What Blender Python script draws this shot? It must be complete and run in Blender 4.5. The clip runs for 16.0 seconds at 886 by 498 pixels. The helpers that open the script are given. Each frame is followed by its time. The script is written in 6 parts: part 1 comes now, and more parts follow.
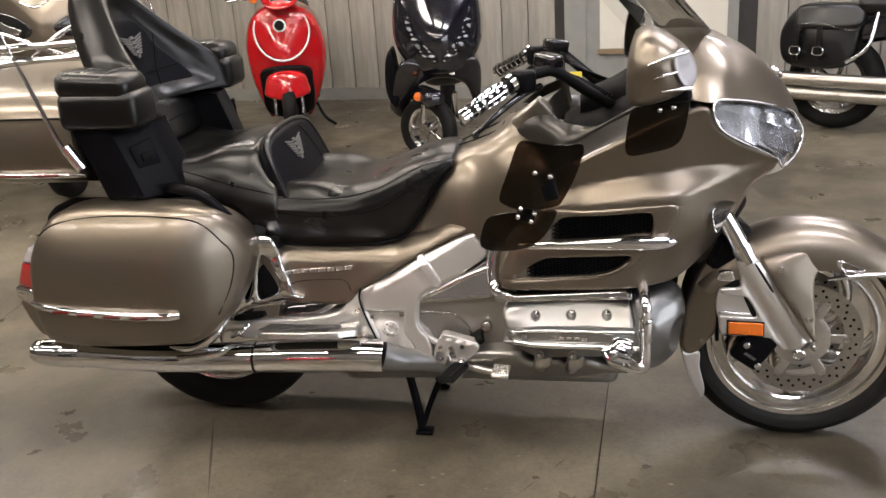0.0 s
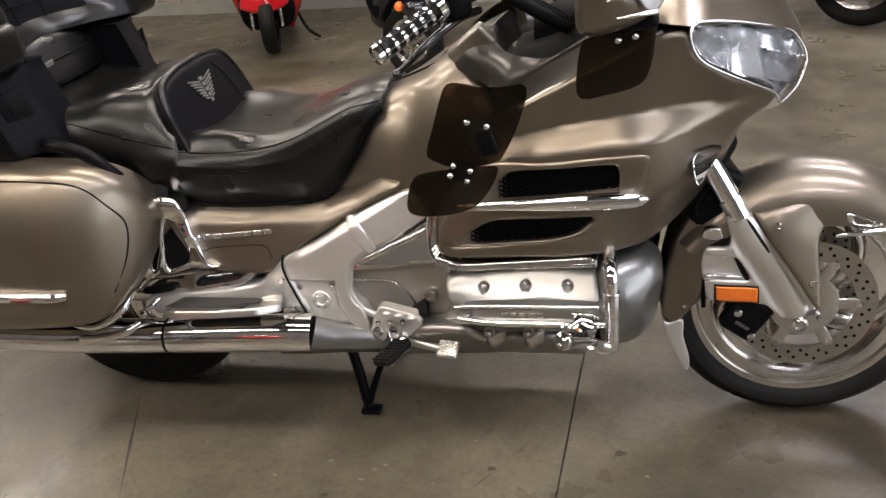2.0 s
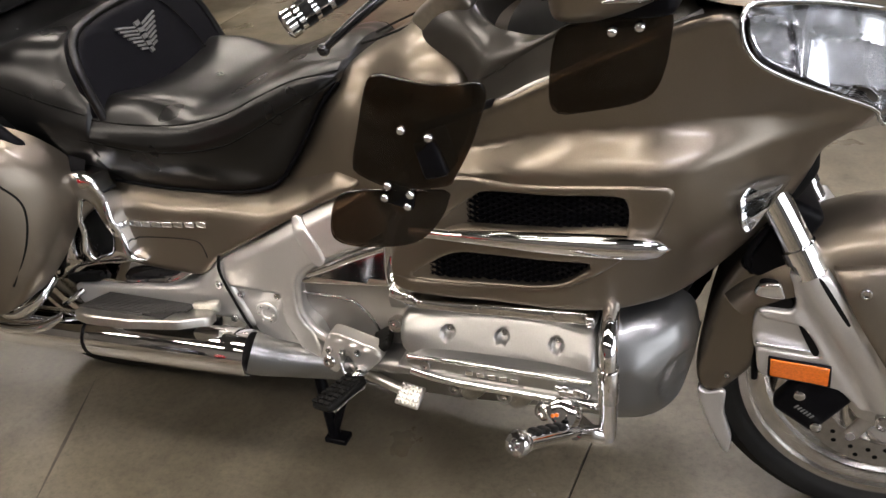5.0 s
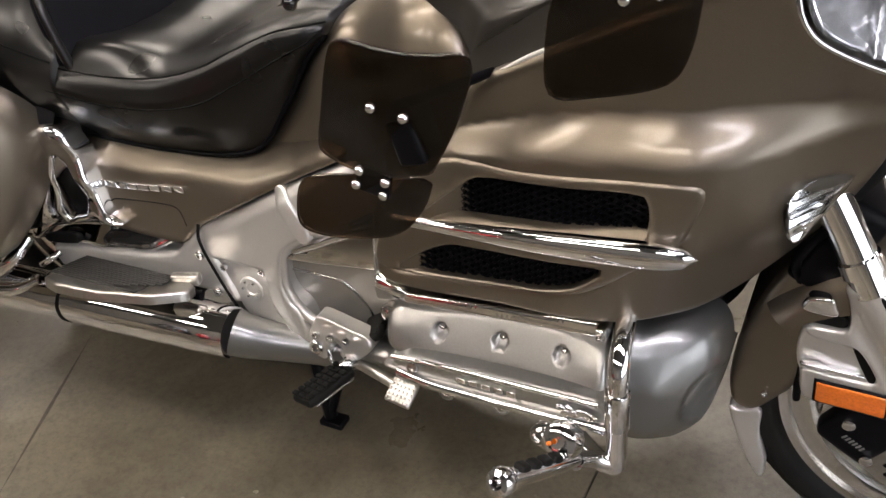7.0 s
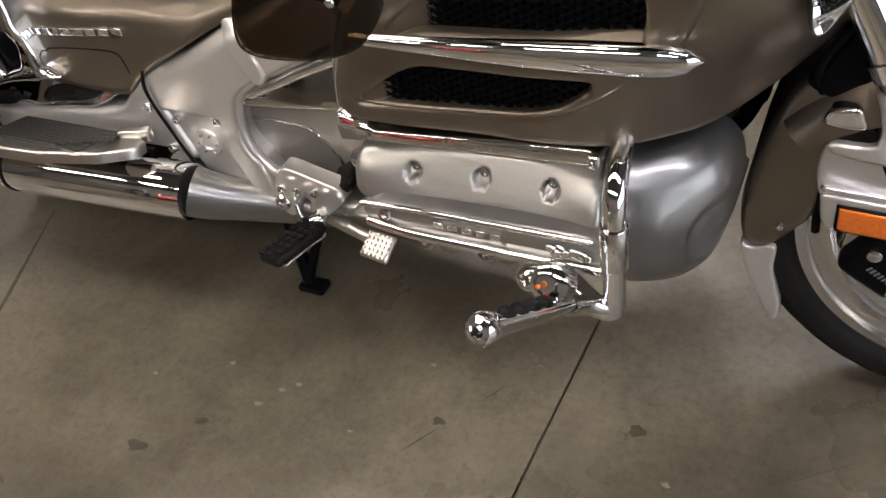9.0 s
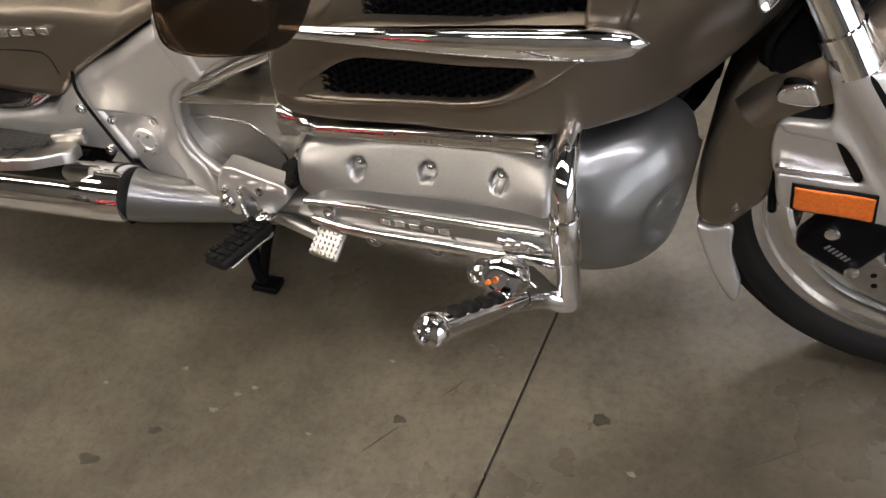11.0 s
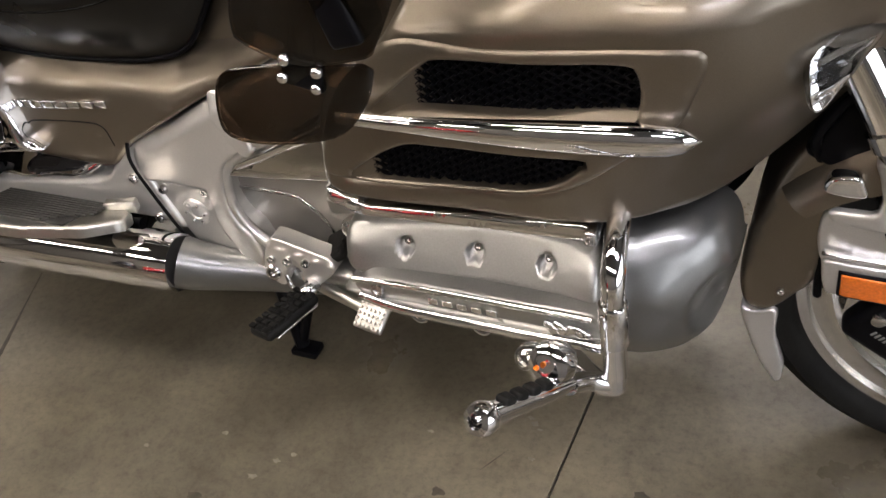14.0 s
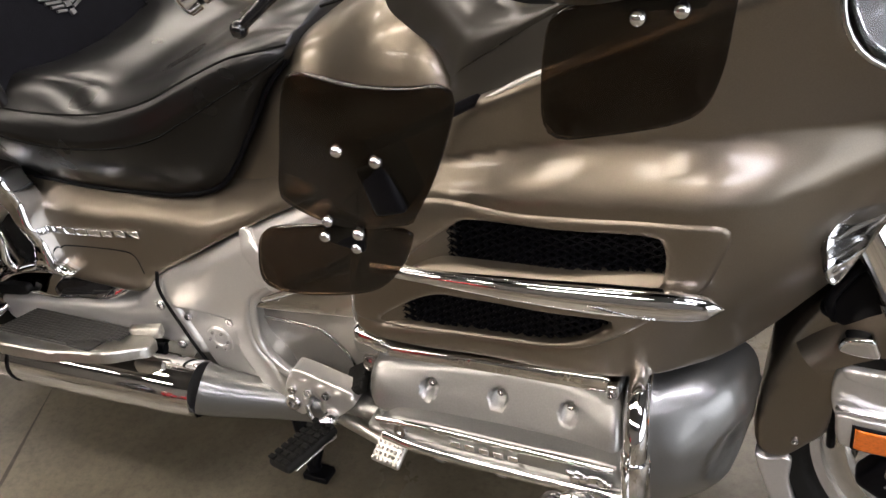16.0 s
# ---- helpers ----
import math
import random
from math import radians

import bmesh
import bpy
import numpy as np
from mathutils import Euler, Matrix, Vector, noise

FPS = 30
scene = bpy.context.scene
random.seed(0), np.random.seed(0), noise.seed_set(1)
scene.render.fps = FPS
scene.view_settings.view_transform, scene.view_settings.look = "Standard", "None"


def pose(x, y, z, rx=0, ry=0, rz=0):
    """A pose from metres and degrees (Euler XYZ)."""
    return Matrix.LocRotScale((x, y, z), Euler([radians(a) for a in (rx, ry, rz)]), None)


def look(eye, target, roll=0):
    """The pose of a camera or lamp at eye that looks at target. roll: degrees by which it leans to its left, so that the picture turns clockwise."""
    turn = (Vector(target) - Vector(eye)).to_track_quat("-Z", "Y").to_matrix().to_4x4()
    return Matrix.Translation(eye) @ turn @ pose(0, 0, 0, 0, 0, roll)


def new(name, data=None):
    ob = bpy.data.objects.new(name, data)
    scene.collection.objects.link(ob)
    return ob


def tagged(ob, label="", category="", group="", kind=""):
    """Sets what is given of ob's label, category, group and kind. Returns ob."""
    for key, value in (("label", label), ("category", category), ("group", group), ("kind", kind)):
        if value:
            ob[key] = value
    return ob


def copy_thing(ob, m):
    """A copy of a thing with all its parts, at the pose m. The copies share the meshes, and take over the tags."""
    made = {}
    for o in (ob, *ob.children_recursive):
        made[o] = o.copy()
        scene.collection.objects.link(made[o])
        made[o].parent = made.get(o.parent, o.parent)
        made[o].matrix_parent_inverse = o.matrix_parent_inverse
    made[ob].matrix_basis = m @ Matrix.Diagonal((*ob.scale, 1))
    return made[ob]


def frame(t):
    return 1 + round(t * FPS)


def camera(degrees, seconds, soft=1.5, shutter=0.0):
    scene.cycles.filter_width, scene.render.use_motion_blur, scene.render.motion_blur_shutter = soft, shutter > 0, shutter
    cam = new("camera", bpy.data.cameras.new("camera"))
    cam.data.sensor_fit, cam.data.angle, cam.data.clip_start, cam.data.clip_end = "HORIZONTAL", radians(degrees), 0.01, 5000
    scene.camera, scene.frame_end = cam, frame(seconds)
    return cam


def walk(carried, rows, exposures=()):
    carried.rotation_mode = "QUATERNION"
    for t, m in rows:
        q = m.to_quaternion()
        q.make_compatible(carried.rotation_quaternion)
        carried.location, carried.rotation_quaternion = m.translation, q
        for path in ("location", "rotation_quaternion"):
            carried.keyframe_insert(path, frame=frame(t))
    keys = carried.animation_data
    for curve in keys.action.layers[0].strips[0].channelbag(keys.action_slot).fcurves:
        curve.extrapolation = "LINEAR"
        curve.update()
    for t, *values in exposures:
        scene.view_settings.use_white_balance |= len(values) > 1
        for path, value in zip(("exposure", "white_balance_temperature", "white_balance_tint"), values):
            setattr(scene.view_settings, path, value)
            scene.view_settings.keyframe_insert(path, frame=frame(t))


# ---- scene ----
# the motorcycle stands along x, its nose to +x; its rear tyre touches the floor near the origin
cam = camera(51.63, 16.0)
ROWS = [
    (0.0, (1.1954, -2.3701, 1.3788), (1.0087, -1.4489, 1.0493), -3.75),
    (0.5, (1.2000, -2.2810, 1.3647), (1.0210, -1.3684, 1.0082), -4.16),
    (1.0, (1.1980, -2.1641, 1.3594), (1.0219, -1.2656, 0.9674), -5.01),
    (1.5, (1.2079, -2.0567, 1.3472), (1.0313, -1.1708, 0.9278), -5.93),
    (2.0, (1.3253, -1.9356, 1.3518), (1.1116, -1.0606, 0.9267), -6.13),
    (2.5, (1.4242, -1.8395, 1.3498), (1.1862, -0.9775, 0.9112), -5.78),
    (3.0, (1.4538, -1.7352, 1.3365), (1.2048, -0.8896, 0.8729), -5.67),
    (3.5, (1.4523, -1.5966, 1.3383), (1.1848, -0.7699, 0.8515), -6.25),
    (4.0, (1.4541, -1.4974, 1.3205), (1.1647, -0.6827, 0.8262), -6.59),
    (6.5, (1.5321, -1.1469, 1.2843), (1.1260, -0.4153, 0.7442), -6.27),
    (7.0, (1.4912, -1.1007, 1.2586), (1.0902, -0.3846, 0.6944), -6.83),
    (7.5, (1.4728, -1.0677, 1.2160), (1.0740, -0.3737, 0.6234), -7.83),
    (8.0, (1.4693, -1.0439, 1.1747), (1.0743, -0.3728, 0.5537), -8.85),
    (8.5, (1.4739, -1.0283, 1.1428), (1.0840, -0.3793, 0.4956), -9.84),
    (9.0, (1.4783, -1.0205, 1.1186), (1.0955, -0.3819, 0.4570), -10.40),
    (9.5, (1.4781, -1.0122, 1.1069), (1.1056, -0.3766, 0.4366), -10.80),
    (10.0, (1.4842, -0.9969, 1.1018), (1.1184, -0.3646, 0.4249), -11.32),
    (12.5, (1.4844, -0.9660, 1.1049), (1.1512, -0.3235, 0.4207), -11.03),
    (13.0, (1.4658, -0.9749, 1.1165), (1.1232, -0.3237, 0.4453), -10.69),
    (13.5, (1.4597, -0.9716, 1.1296), (1.0977, -0.3181, 0.4709), -11.03),
    (14.0, (1.4570, -0.9642, 1.1474), (1.0768, -0.3056, 0.5043), -11.23),
    (14.5, (1.4536, -0.9574, 1.1667), (1.0602, -0.2877, 0.5433), -11.16),
    (15.0, (1.4471, -0.9542, 1.1862), (1.0483, -0.2691, 0.5833), -10.60),
    (15.5, (1.4341, -0.9588, 1.2079), (1.0403, -0.2537, 0.6251), -9.63),
    (16.0, (1.4271, -0.9651, 1.2237), (1.0386, -0.2432, 0.6582), -8.64),
]
EXPOSURES = [(0.0, 0.10), (2.0, 0.06), (4.0, 0.0), (7.0, -0.02), (8.5, -0.14), (10.0, -0.16), (12.5, -0.12), (14.0, -0.04), (16.0, 0.06)]
walk(cam, [(t, look(eye, target, roll)) for t, eye, target, roll in ROWS], EXPOSURES)

# ---- light of the showroom ----
world = bpy.data.worlds.new("world")
scene.world = world
world.use_nodes = True
world.node_tree.nodes["Background"].inputs[0].default_value = (1.0, 0.95, 0.88, 1)
world.node_tree.nodes["Background"].inputs[1].default_value = 0.02

CY = 0.045  # the middle plane of the motorcycle


# ---- materials ----
def material(name, color, rough=0.5, metal=0.0, var=0.12, scale=30.0, bump=0.0, bump_scale=200.0, coat=0.0, coat_rough=0.03,
             rough_var=0.0, stretch=(1, 1, 1), second=None, second_scale=4.0, transmission=0.0, ior=1.5, spec=0.5, island=0.0):
    m = bpy.data.materials.new(name)
    m.use_nodes = True
    nt = m.node_tree
    b = nt.nodes["Principled BSDF"]
    b.inputs["Metallic"].default_value = metal
    b.inputs["Roughness"].default_value = rough
    b.inputs["Coat Weight"].default_value = coat
    b.inputs["Coat Roughness"].default_value = coat_rough
    b.inputs["Transmission Weight"].default_value = transmission
    b.inputs["IOR"].default_value = ior
    b.inputs["Specular IOR Level"].default_value = spec
    tc = nt.nodes.new("ShaderNodeTexCoord")
    mp = nt.nodes.new("ShaderNodeMapping")
    mp.inputs["Scale"].default_value = stretch
    nt.links.new(tc.outputs["Object"], mp.inputs["Vector"])
    no = nt.nodes.new("ShaderNodeTexNoise")
    no.inputs["Scale"].default_value = scale
    no.inputs["Detail"].default_value = 6
    nt.links.new(mp.outputs[0], no.inputs["Vector"])
    ra = nt.nodes.new("ShaderNodeValToRGB")
    lo = [c * (1 - var) for c in color]
    hi = [min(1, c * (1 + var)) for c in color]
    ra.color_ramp.elements[0].color, ra.color_ramp.elements[1].color = (*lo, 1), (*hi, 1)
    ra.color_ramp.elements[0].position, ra.color_ramp.elements[1].position = 0.3, 0.7
    nt.links.new(no.outputs[0], ra.inputs[0])
    out = ra.outputs[0]
    if second:
        n2 = nt.nodes.new("ShaderNodeTexNoise")
        n2.inputs["Scale"].default_value = second_scale
        n2.inputs["Detail"].default_value = 4
        nt.links.new(mp.outputs[0], n2.inputs["Vector"])
        r2 = nt.nodes.new("ShaderNodeValToRGB")
        r2.color_ramp.elements[0].position, r2.color_ramp.elements[1].position = 0.4, 0.68
        nt.links.new(n2.outputs[0], r2.inputs[0])
        mx = nt.nodes.new("ShaderNodeMix")
        mx.data_type = "RGBA"
        nt.links.new(r2.outputs[0], mx.inputs["Factor"])
        nt.links.new(out, mx.inputs["A"])
        mx.inputs["B"].default_value = (*second, 1)
        out = mx.outputs["Result"]
    if island:
        oi = nt.nodes.new("ShaderNodeObjectInfo")
        mr = nt.nodes.new("ShaderNodeMapRange")
        mr.inputs["To Min"].default_value, mr.inputs["To Max"].default_value = 1 - island, 1 + island
        nt.links.new(oi.outputs["Random"], mr.inputs["Value"])
        vm = nt.nodes.new("ShaderNodeVectorMath")
        vm.operation = "SCALE"
        nt.links.new(out, vm.inputs[0])
        nt.links.new(mr.outputs[0], vm.inputs["Scale"])
        out = vm.outputs[0]
    nt.links.new(out, b.inputs["Base Color"])
    if rough_var:
        mr = nt.nodes.new("ShaderNodeMapRange")
        mr.inputs["To Min"].default_value, mr.inputs["To Max"].default_value = max(0.0, rough - rough_var), rough + rough_var
        n3 = nt.nodes.new("ShaderNodeTexNoise")
        n3.inputs["Scale"].default_value = second_scale * 2.3
        nt.links.new(mp.outputs[0], n3.inputs["Vector"])
        nt.links.new(n3.outputs[0], mr.inputs["Value"])
        nt.links.new(mr.outputs[0], b.inputs["Roughness"])
    if bump:
        n4 = nt.nodes.new("ShaderNodeTexNoise")
        n4.inputs["Scale"].default_value = bump_scale
        n4.inputs["Detail"].default_value = 3
        nt.links.new(mp.outputs[0], n4.inputs["Vector"])
        bu = nt.nodes.new("ShaderNodeBump")
        bu.inputs["Strength"].default_value = bump
        bu.inputs["Distance"].default_value = 0.002
        nt.links.new(n4.outputs[0], bu.inputs["Height"])
        nt.links.new(bu.outputs[0], b.inputs["Normal"])
    return m


def glowing(name, color, strength):
    m = bpy.data.materials.new(name)
    m.use_nodes = True
    b = m.node_tree.nodes["Principled BSDF"]
    b.inputs["Base Color"].default_value = (0.8, 0.8, 0.8, 1)
    b.inputs["Emission Color"].default_value = (*color, 1)
    b.inputs["Emission Strength"].default_value = strength
    return m


PAINT = material("bronze_metallic_paint", (0.205, 0.176, 0.137), 0.37, 0.9, 0.07, 900, coat=0.4, coat_rough=0.09)
PAINT_DARK = material("dark_bronze_plastic", (0.032, 0.029, 0.024), 0.36, 0.25, 0.06, 700, coat=0.3, coat_rough=0.2)
CHROME = material("chrome", (0.83, 0.83, 0.84), 0.05, 1.0, 0.02, 20, rough_var=0.02)
CHROME_SATIN = material("satin_chrome", (0.62, 0.61, 0.6), 0.18, 1.0, 0.05, 60, rough_var=0.04)
SILVER = material("silver_paint", (0.66, 0.645, 0.62), 0.30, 0.7, 0.05, 600, coat=0.5, coat_rough=0.08)
ENGINE = material("grey_engine_paint", (0.33, 0.325, 0.31), 0.33, 0.85, 0.06, 500, coat=0.4, coat_rough=0.1)
HORN = material("dark_silver_paint", (0.21, 0.212, 0.21), 0.36, 0.85, 0.06, 800, coat=0.7, coat_rough=0.05)
BOWL = material("headlight_bowl", (0.96, 0.96, 0.99), 0.22, 0.9, 0.02, 30)
SATIN = material("satin_engine_paint", (0.40, 0.385, 0.355), 0.42, 0.75, 0.06, 500, bump=0.03, bump_scale=600)
RIM = material("polished_aluminium", (0.70, 0.68, 0.64), 0.20, 1.0, 0.05, 60, rough_var=0.06)
ALU = material("cast_aluminium", (0.60, 0.585, 0.55), 0.32, 1.0, 0.06, 120, bump=0.05, bump_scale=500)
LEATHER = material("black_vinyl", (0.0022, 0.0022, 0.0022), 0.29, 0.0, 0.25, 40, bump=0.05, bump_scale=300, rough_var=0.05, spec=0.46)
LEATHER_FLAT = material("black_panel_vinyl", (0.003, 0.003, 0.0045), 0.50, 0.0, 0.2, 60, bump=0.2, bump_scale=500, spec=0.08)
PIPING = material("grey_piping", (0.12, 0.12, 0.115), 0.4, 0.0, 0.1, 80)
PLASTIC = material("black_plastic", (0.003, 0.003, 0.004), 0.40, 0.0, 0.2, 50, bump=0.06, bump_scale=600, spec=0.09)
PLASTIC_GLOSS = material("gloss_black_plastic", (0.008, 0.008, 0.009), 0.12, 0.0, 0.2, 50, coat=0.5)
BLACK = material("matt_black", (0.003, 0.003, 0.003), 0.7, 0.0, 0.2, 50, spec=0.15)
RUBBER = material("tyre_rubber", (0.004, 0.0039, 0.0035), 0.68, 0.0, 0.25, 25, bump=0.15, bump_scale=160, second=(0.008, 0.0075, 0.0065), second_scale=9, spec=0.2)
MAT = material("worn_grey_rubber", (0.030, 0.029, 0.027), 0.42, 0.0, 0.25, 40, spec=0.4)
BRIGHT = material("white_lamp_reflector", (0.80, 0.80, 0.84), 0.45, 0.5, 0.1, 60)
DISC = material("brake_disc_steel", (0.42, 0.40, 0.36), 0.35, 1.0, 0.1, 90)
AMBER = material("amber_plastic", (0.75, 0.17, 0.015), 0.18, 0.0, 0.15, 300, coat=0.6, spec=0.6)
RED_LENS = material("red_lens", (0.35, 0.01, 0.012), 0.12, 0.0, 0.15, 120, coat=0.8)
RED_INSERT = material("dark_red_insert", (0.09, 0.006, 0.006), 0.25, 0.0, 0.15, 120, coat=0.4)
FROST = material("ribbed_clear_lens", (0.60, 0.60, 0.63), 0.12, 0.0, 0.0, 10, transmission=0.35, ior=1.45, coat=0.6)
RED_PAINT = material("red_gloss_paint", (0.45, 0.008, 0.012), 0.2, 0.0, 0.06, 200, coat=1.0)
BLACK_PAINT = material("black_gloss_paint", (0.006, 0.006, 0.010), 0.12, 0.0, 0.1, 200, coat=1.0)
WHITE_TRIM = material("white_trim", (0.75, 0.73, 0.7), 0.4, 0.0, 0.03, 50)
YELLOW = material("yellow_label", (0.75, 0.62, 0.06), 0.5, 0.0, 0.08, 60)


# ---- mesh helpers ----
def mesh_part(name, verts, faces, mat, parent=None, label="", smooth=True):
    me = bpy.data.meshes.new(name)
    me.from_pydata([tuple(float(c) for c in v) for v in verts], [], [tuple(int(i) for i in f) for f in faces])
    if smooth:
        me.polygons.foreach_set("use_smooth", [True] * len(me.polygons))
    me.materials.append(mat)
    me.update()
    ob = new(name, me)
    if parent is not None:
        ob.parent = parent
    if label:
        ob["label"] = label
    return ob


def part(name, bm, mat, parent=None, label="", smooth=True, m=None):
    if m is not None:
        bm.transform(m)
    me = bpy.data.meshes.new(name)
    for f in bm.faces:
        f.smooth = smooth
    bm.to_mesh(me)
    bm.free()
    me.materials.append(mat)
    ob = new(name, me)
    if parent is not None:
        ob.parent = parent
    if label:
        ob["label"] = label
    return ob


def sharp(ob, degrees=35):
    """Marks the edges sharper than this as hard, so that flat faces stay flat."""
    bm = bmesh.new()
    bm.from_mesh(ob.data)
    bmesh.ops.recalc_face_normals(bm, faces=bm.faces)
    lim = radians(degrees)
    for e in bm.edges:
        if len(e.link_faces) == 2:
            e.smooth = e.calc_face_angle(0) < lim
    bm.to_mesh(ob.data)
    bm.free()
    return ob


def thing(name, label, category, group=""):
    return tagged(new(name), label, category, group)


def curve_points(pts, n=8, closed=False):
    """A Catmull-Rom line through the points, n steps a span."""
    p = [np.array(q, float) for q in pts]
    if closed:
        p = [p[-1]] + p + [p[0], p[1]]
    else:
        p = [2 * p[0] - p[1]] + p + [2 * p[-1] - p[-2]]
    out = []
    for i in range(1, len(p) - 2):
        a, b, c, d = p[i - 1:i + 3]
        for k in range(n):
            s = k / n
            out.append(0.5 * (2 * b + (c - a) * s + (2 * a - 5 * b + 4 * c - d) * s * s + (3 * b - a - 3 * c + d) * s ** 3))
    if not closed:
        out.append(p[-2])
    return out


def surface(ctrl, slack=1e-4):
    """A smooth height y(x, z) through a few control points (thin plate)."""
    if not hasattr(ctrl, "__len__"):
        return lambda x, z: np.full(np.shape(x), float(ctrl))
    c = np.array(ctrl, float)
    p, n = c[:, :2], len(c)

    def k(a, b):
        r = np.linalg.norm(a[:, None] - b[None], axis=2)
        return r * r * np.log(r + 1e-12)
    a = np.zeros((n + 3, n + 3))
    a[:n, :n] = k(p, p) + slack * np.eye(n)
    a[:n, n], a[:n, n + 1:], a[n, :n], a[n + 1:, :n] = 1, p, 1, p.T
    w = np.linalg.lstsq(a, np.r_[c[:, 2], 0, 0, 0], rcond=None)[0]
    return lambda x, z: k(np.stack([x, z], 1), p) @ w[:n] + w[n] + w[n + 1] * x + w[n + 2] * z


def inside(pts, poly):
    x, y = pts[:, 0], pts[:, 1]
    res = np.zeros(len(pts), bool)
    q = np.roll(poly, 1, 0)
    for (x0, y0), (x1, y1) in zip(poly, q):
        hit = (y0 > y) != (y1 > y)
        if y0 != y1:
            res ^= hit & (x < (x1 - x0) * (y - y0) / (y1 - y0) + x0)
    return res


def distance(pts, poly):
    a, b = poly, np.roll(poly, -1, 0)
    best = np.full(len(pts), 1e9)
    for p, q in zip(a, b):
        d = q - p
        t = np.clip(((pts - p) @ d) / max(d @ d, 1e-12), 0, 1)
        best = np.minimum(best, np.linalg.norm(pts - p - t[:, None] * d, axis=1))
    return best


def resample(poly, step):
    poly = np.array(poly)
    seg = np.linalg.norm(np.roll(poly, -1, 0) - poly, axis=1)
    n = max(8, int(seg.sum() / step))
    acc = np.r_[0, np.cumsum(seg)]
    s = np.linspace(0, acc[-1], n, endpoint=False)
    full = np.vstack([poly, poly[:1]])
    return np.stack([np.interp(s, acc, full[:, 0]), np.interp(s, acc, full[:, 1])], 1)


def panel(name, outline, ctrl, mat, parent=None, depth=0.03, edge=0.006, drop=None, step=0.012, holes=(), label="", soft=True,
          shape=None, mirror=False, hole_depth=None, m=None):
    """A moulded panel seen from -y: its outline in (x, z), its height y from control points, rounded edges and turned-in sides."""
    from mathutils.geometry import delaunay_2d_cdt
    drop = edge if drop is None else drop
    f = surface(ctrl) if not callable(ctrl) else ctrl
    loops = [resample(curve_points(o, 6, True) if soft else o, step * 0.7) for o in (outline, *holes)]
    lo, hi = loops[0].min(0), loops[0].max(0)
    gx, gz = np.meshgrid(np.arange(lo[0] + step / 2, hi[0], step), np.arange(lo[1] + step / 2, hi[1], step))
    gx[1::2] += step / 2
    grid = np.stack([gx.ravel(), gz.ravel()], 1)
    keep = inside(grid, loops[0])
    for h in loops[1:]:
        keep &= ~inside(grid, h)
    grid = grid[keep]
    near = np.min([distance(grid, lp) for lp in loops], axis=0)
    grid = grid[near > step * 0.45]
    rings = []
    for i, lp in enumerate(loops):
        for frac in (0.12, 0.4, 0.75):
            d = max(edge, 0.003) * frac
            t = np.roll(lp, -1, 0) - np.roll(lp, 1, 0)
            nrm = np.stack([-t[:, 1], t[:, 0]], 1) / (np.linalg.norm(t, axis=1)[:, None] + 1e-9)
            r = lp + nrm * d
            ok = inside(r, loops[0])
            r = np.where((ok ^ (i > 0))[:, None], r, lp - nrm * d) if i == 0 else np.where(inside(r, lp)[:, None], lp - nrm * d, r)
            good = inside(r, loops[0]) & (np.min([distance(r, q) for q in loops], axis=0) > d * 0.8)
            for q in loops[1:]:
                good &= ~inside(r, q)
            rings.append(r[good])
    if edge > step:
        grid = grid[np.min([np.min(np.linalg.norm(grid[:, None] - np.vstack(rings)[None], axis=2), axis=1)], axis=0) > step * 0.35]
    pts = np.vstack([*loops, *rings, grid])
    edges, start = [], 0
    for lp in loops:
        n = len(lp)
        edges += [(start + k, start + (k + 1) % n) for k in range(n)]
        start += n
    v2, _, f2, *_ = delaunay_2d_cdt([Vector(p) for p in pts], edges, [], 0, 1e-7)
    v2 = np.array([tuple(v) for v in v2])
    cen = np.array([v2[list(t)].mean(0) for t in f2])
    ok = inside(cen, loops[0])
    for h in loops[1:]:
        ok &= ~inside(cen, h)
    tris = [t for t, o in zip(f2, ok) if o]
    d = np.min([distance(v2, lp) for lp in loops], axis=0)
    y = f(v2[:, 0], v2[:, 1])
    if shape is not None:
        y = y + shape(v2[:, 0], v2[:, 1])
    def height(x, z):
        return f(x, z) + (shape(x, z) if shape is not None else 0)
    e = 0.0015
    slope = np.stack([height(v2[:, 0] + e, v2[:, 1]) - height(v2[:, 0] - e, v2[:, 1]), np.full(len(v2), -2 * e), height(v2[:, 0], v2[:, 1] + e) - height(v2[:, 0], v2[:, 1] - e)], 1)
    slope /= np.linalg.norm(slope, axis=1)[:, None]
    u = np.clip(1 - d / max(edge, 1e-6), 0, 1)
    y = y + drop * (1 - np.sqrt(np.clip(1 - u * u, 0, 1)))
    verts = [(p[0], yy, p[1]) for p, yy in zip(v2, y)]
    faces = []
    for t in tris:
        a, b, c = (v2[i] for i in t)
        up = (b[0] - a[0]) * (c[1] - a[1]) - (b[1] - a[1]) * (c[0] - a[0])
        faces.append(tuple(t) if up > 0 else tuple(t[::-1]))
    count = {}
    for t in faces:
        for k in range(3):
            e = (t[k], t[(k + 1) % 3])
            count[e] = count.get(e, 0) + 1
    rim = [e for e in count if (e[1], e[0]) not in count]
    back = {}
    for a, b in rim:
        for i in (a, b):
            if i not in back:
                back[i] = len(verts)
                x, yy, z = verts[i]
                verts.append((x, yy + depth, z))
        faces.append((b, a, back[a], back[b]))
    if mirror:
        verts = [(x, 2 * CY - yy, z) for x, yy, z in verts]
        faces = [t[::-1] for t in faces]
        slope = slope * (1, -1, 1)
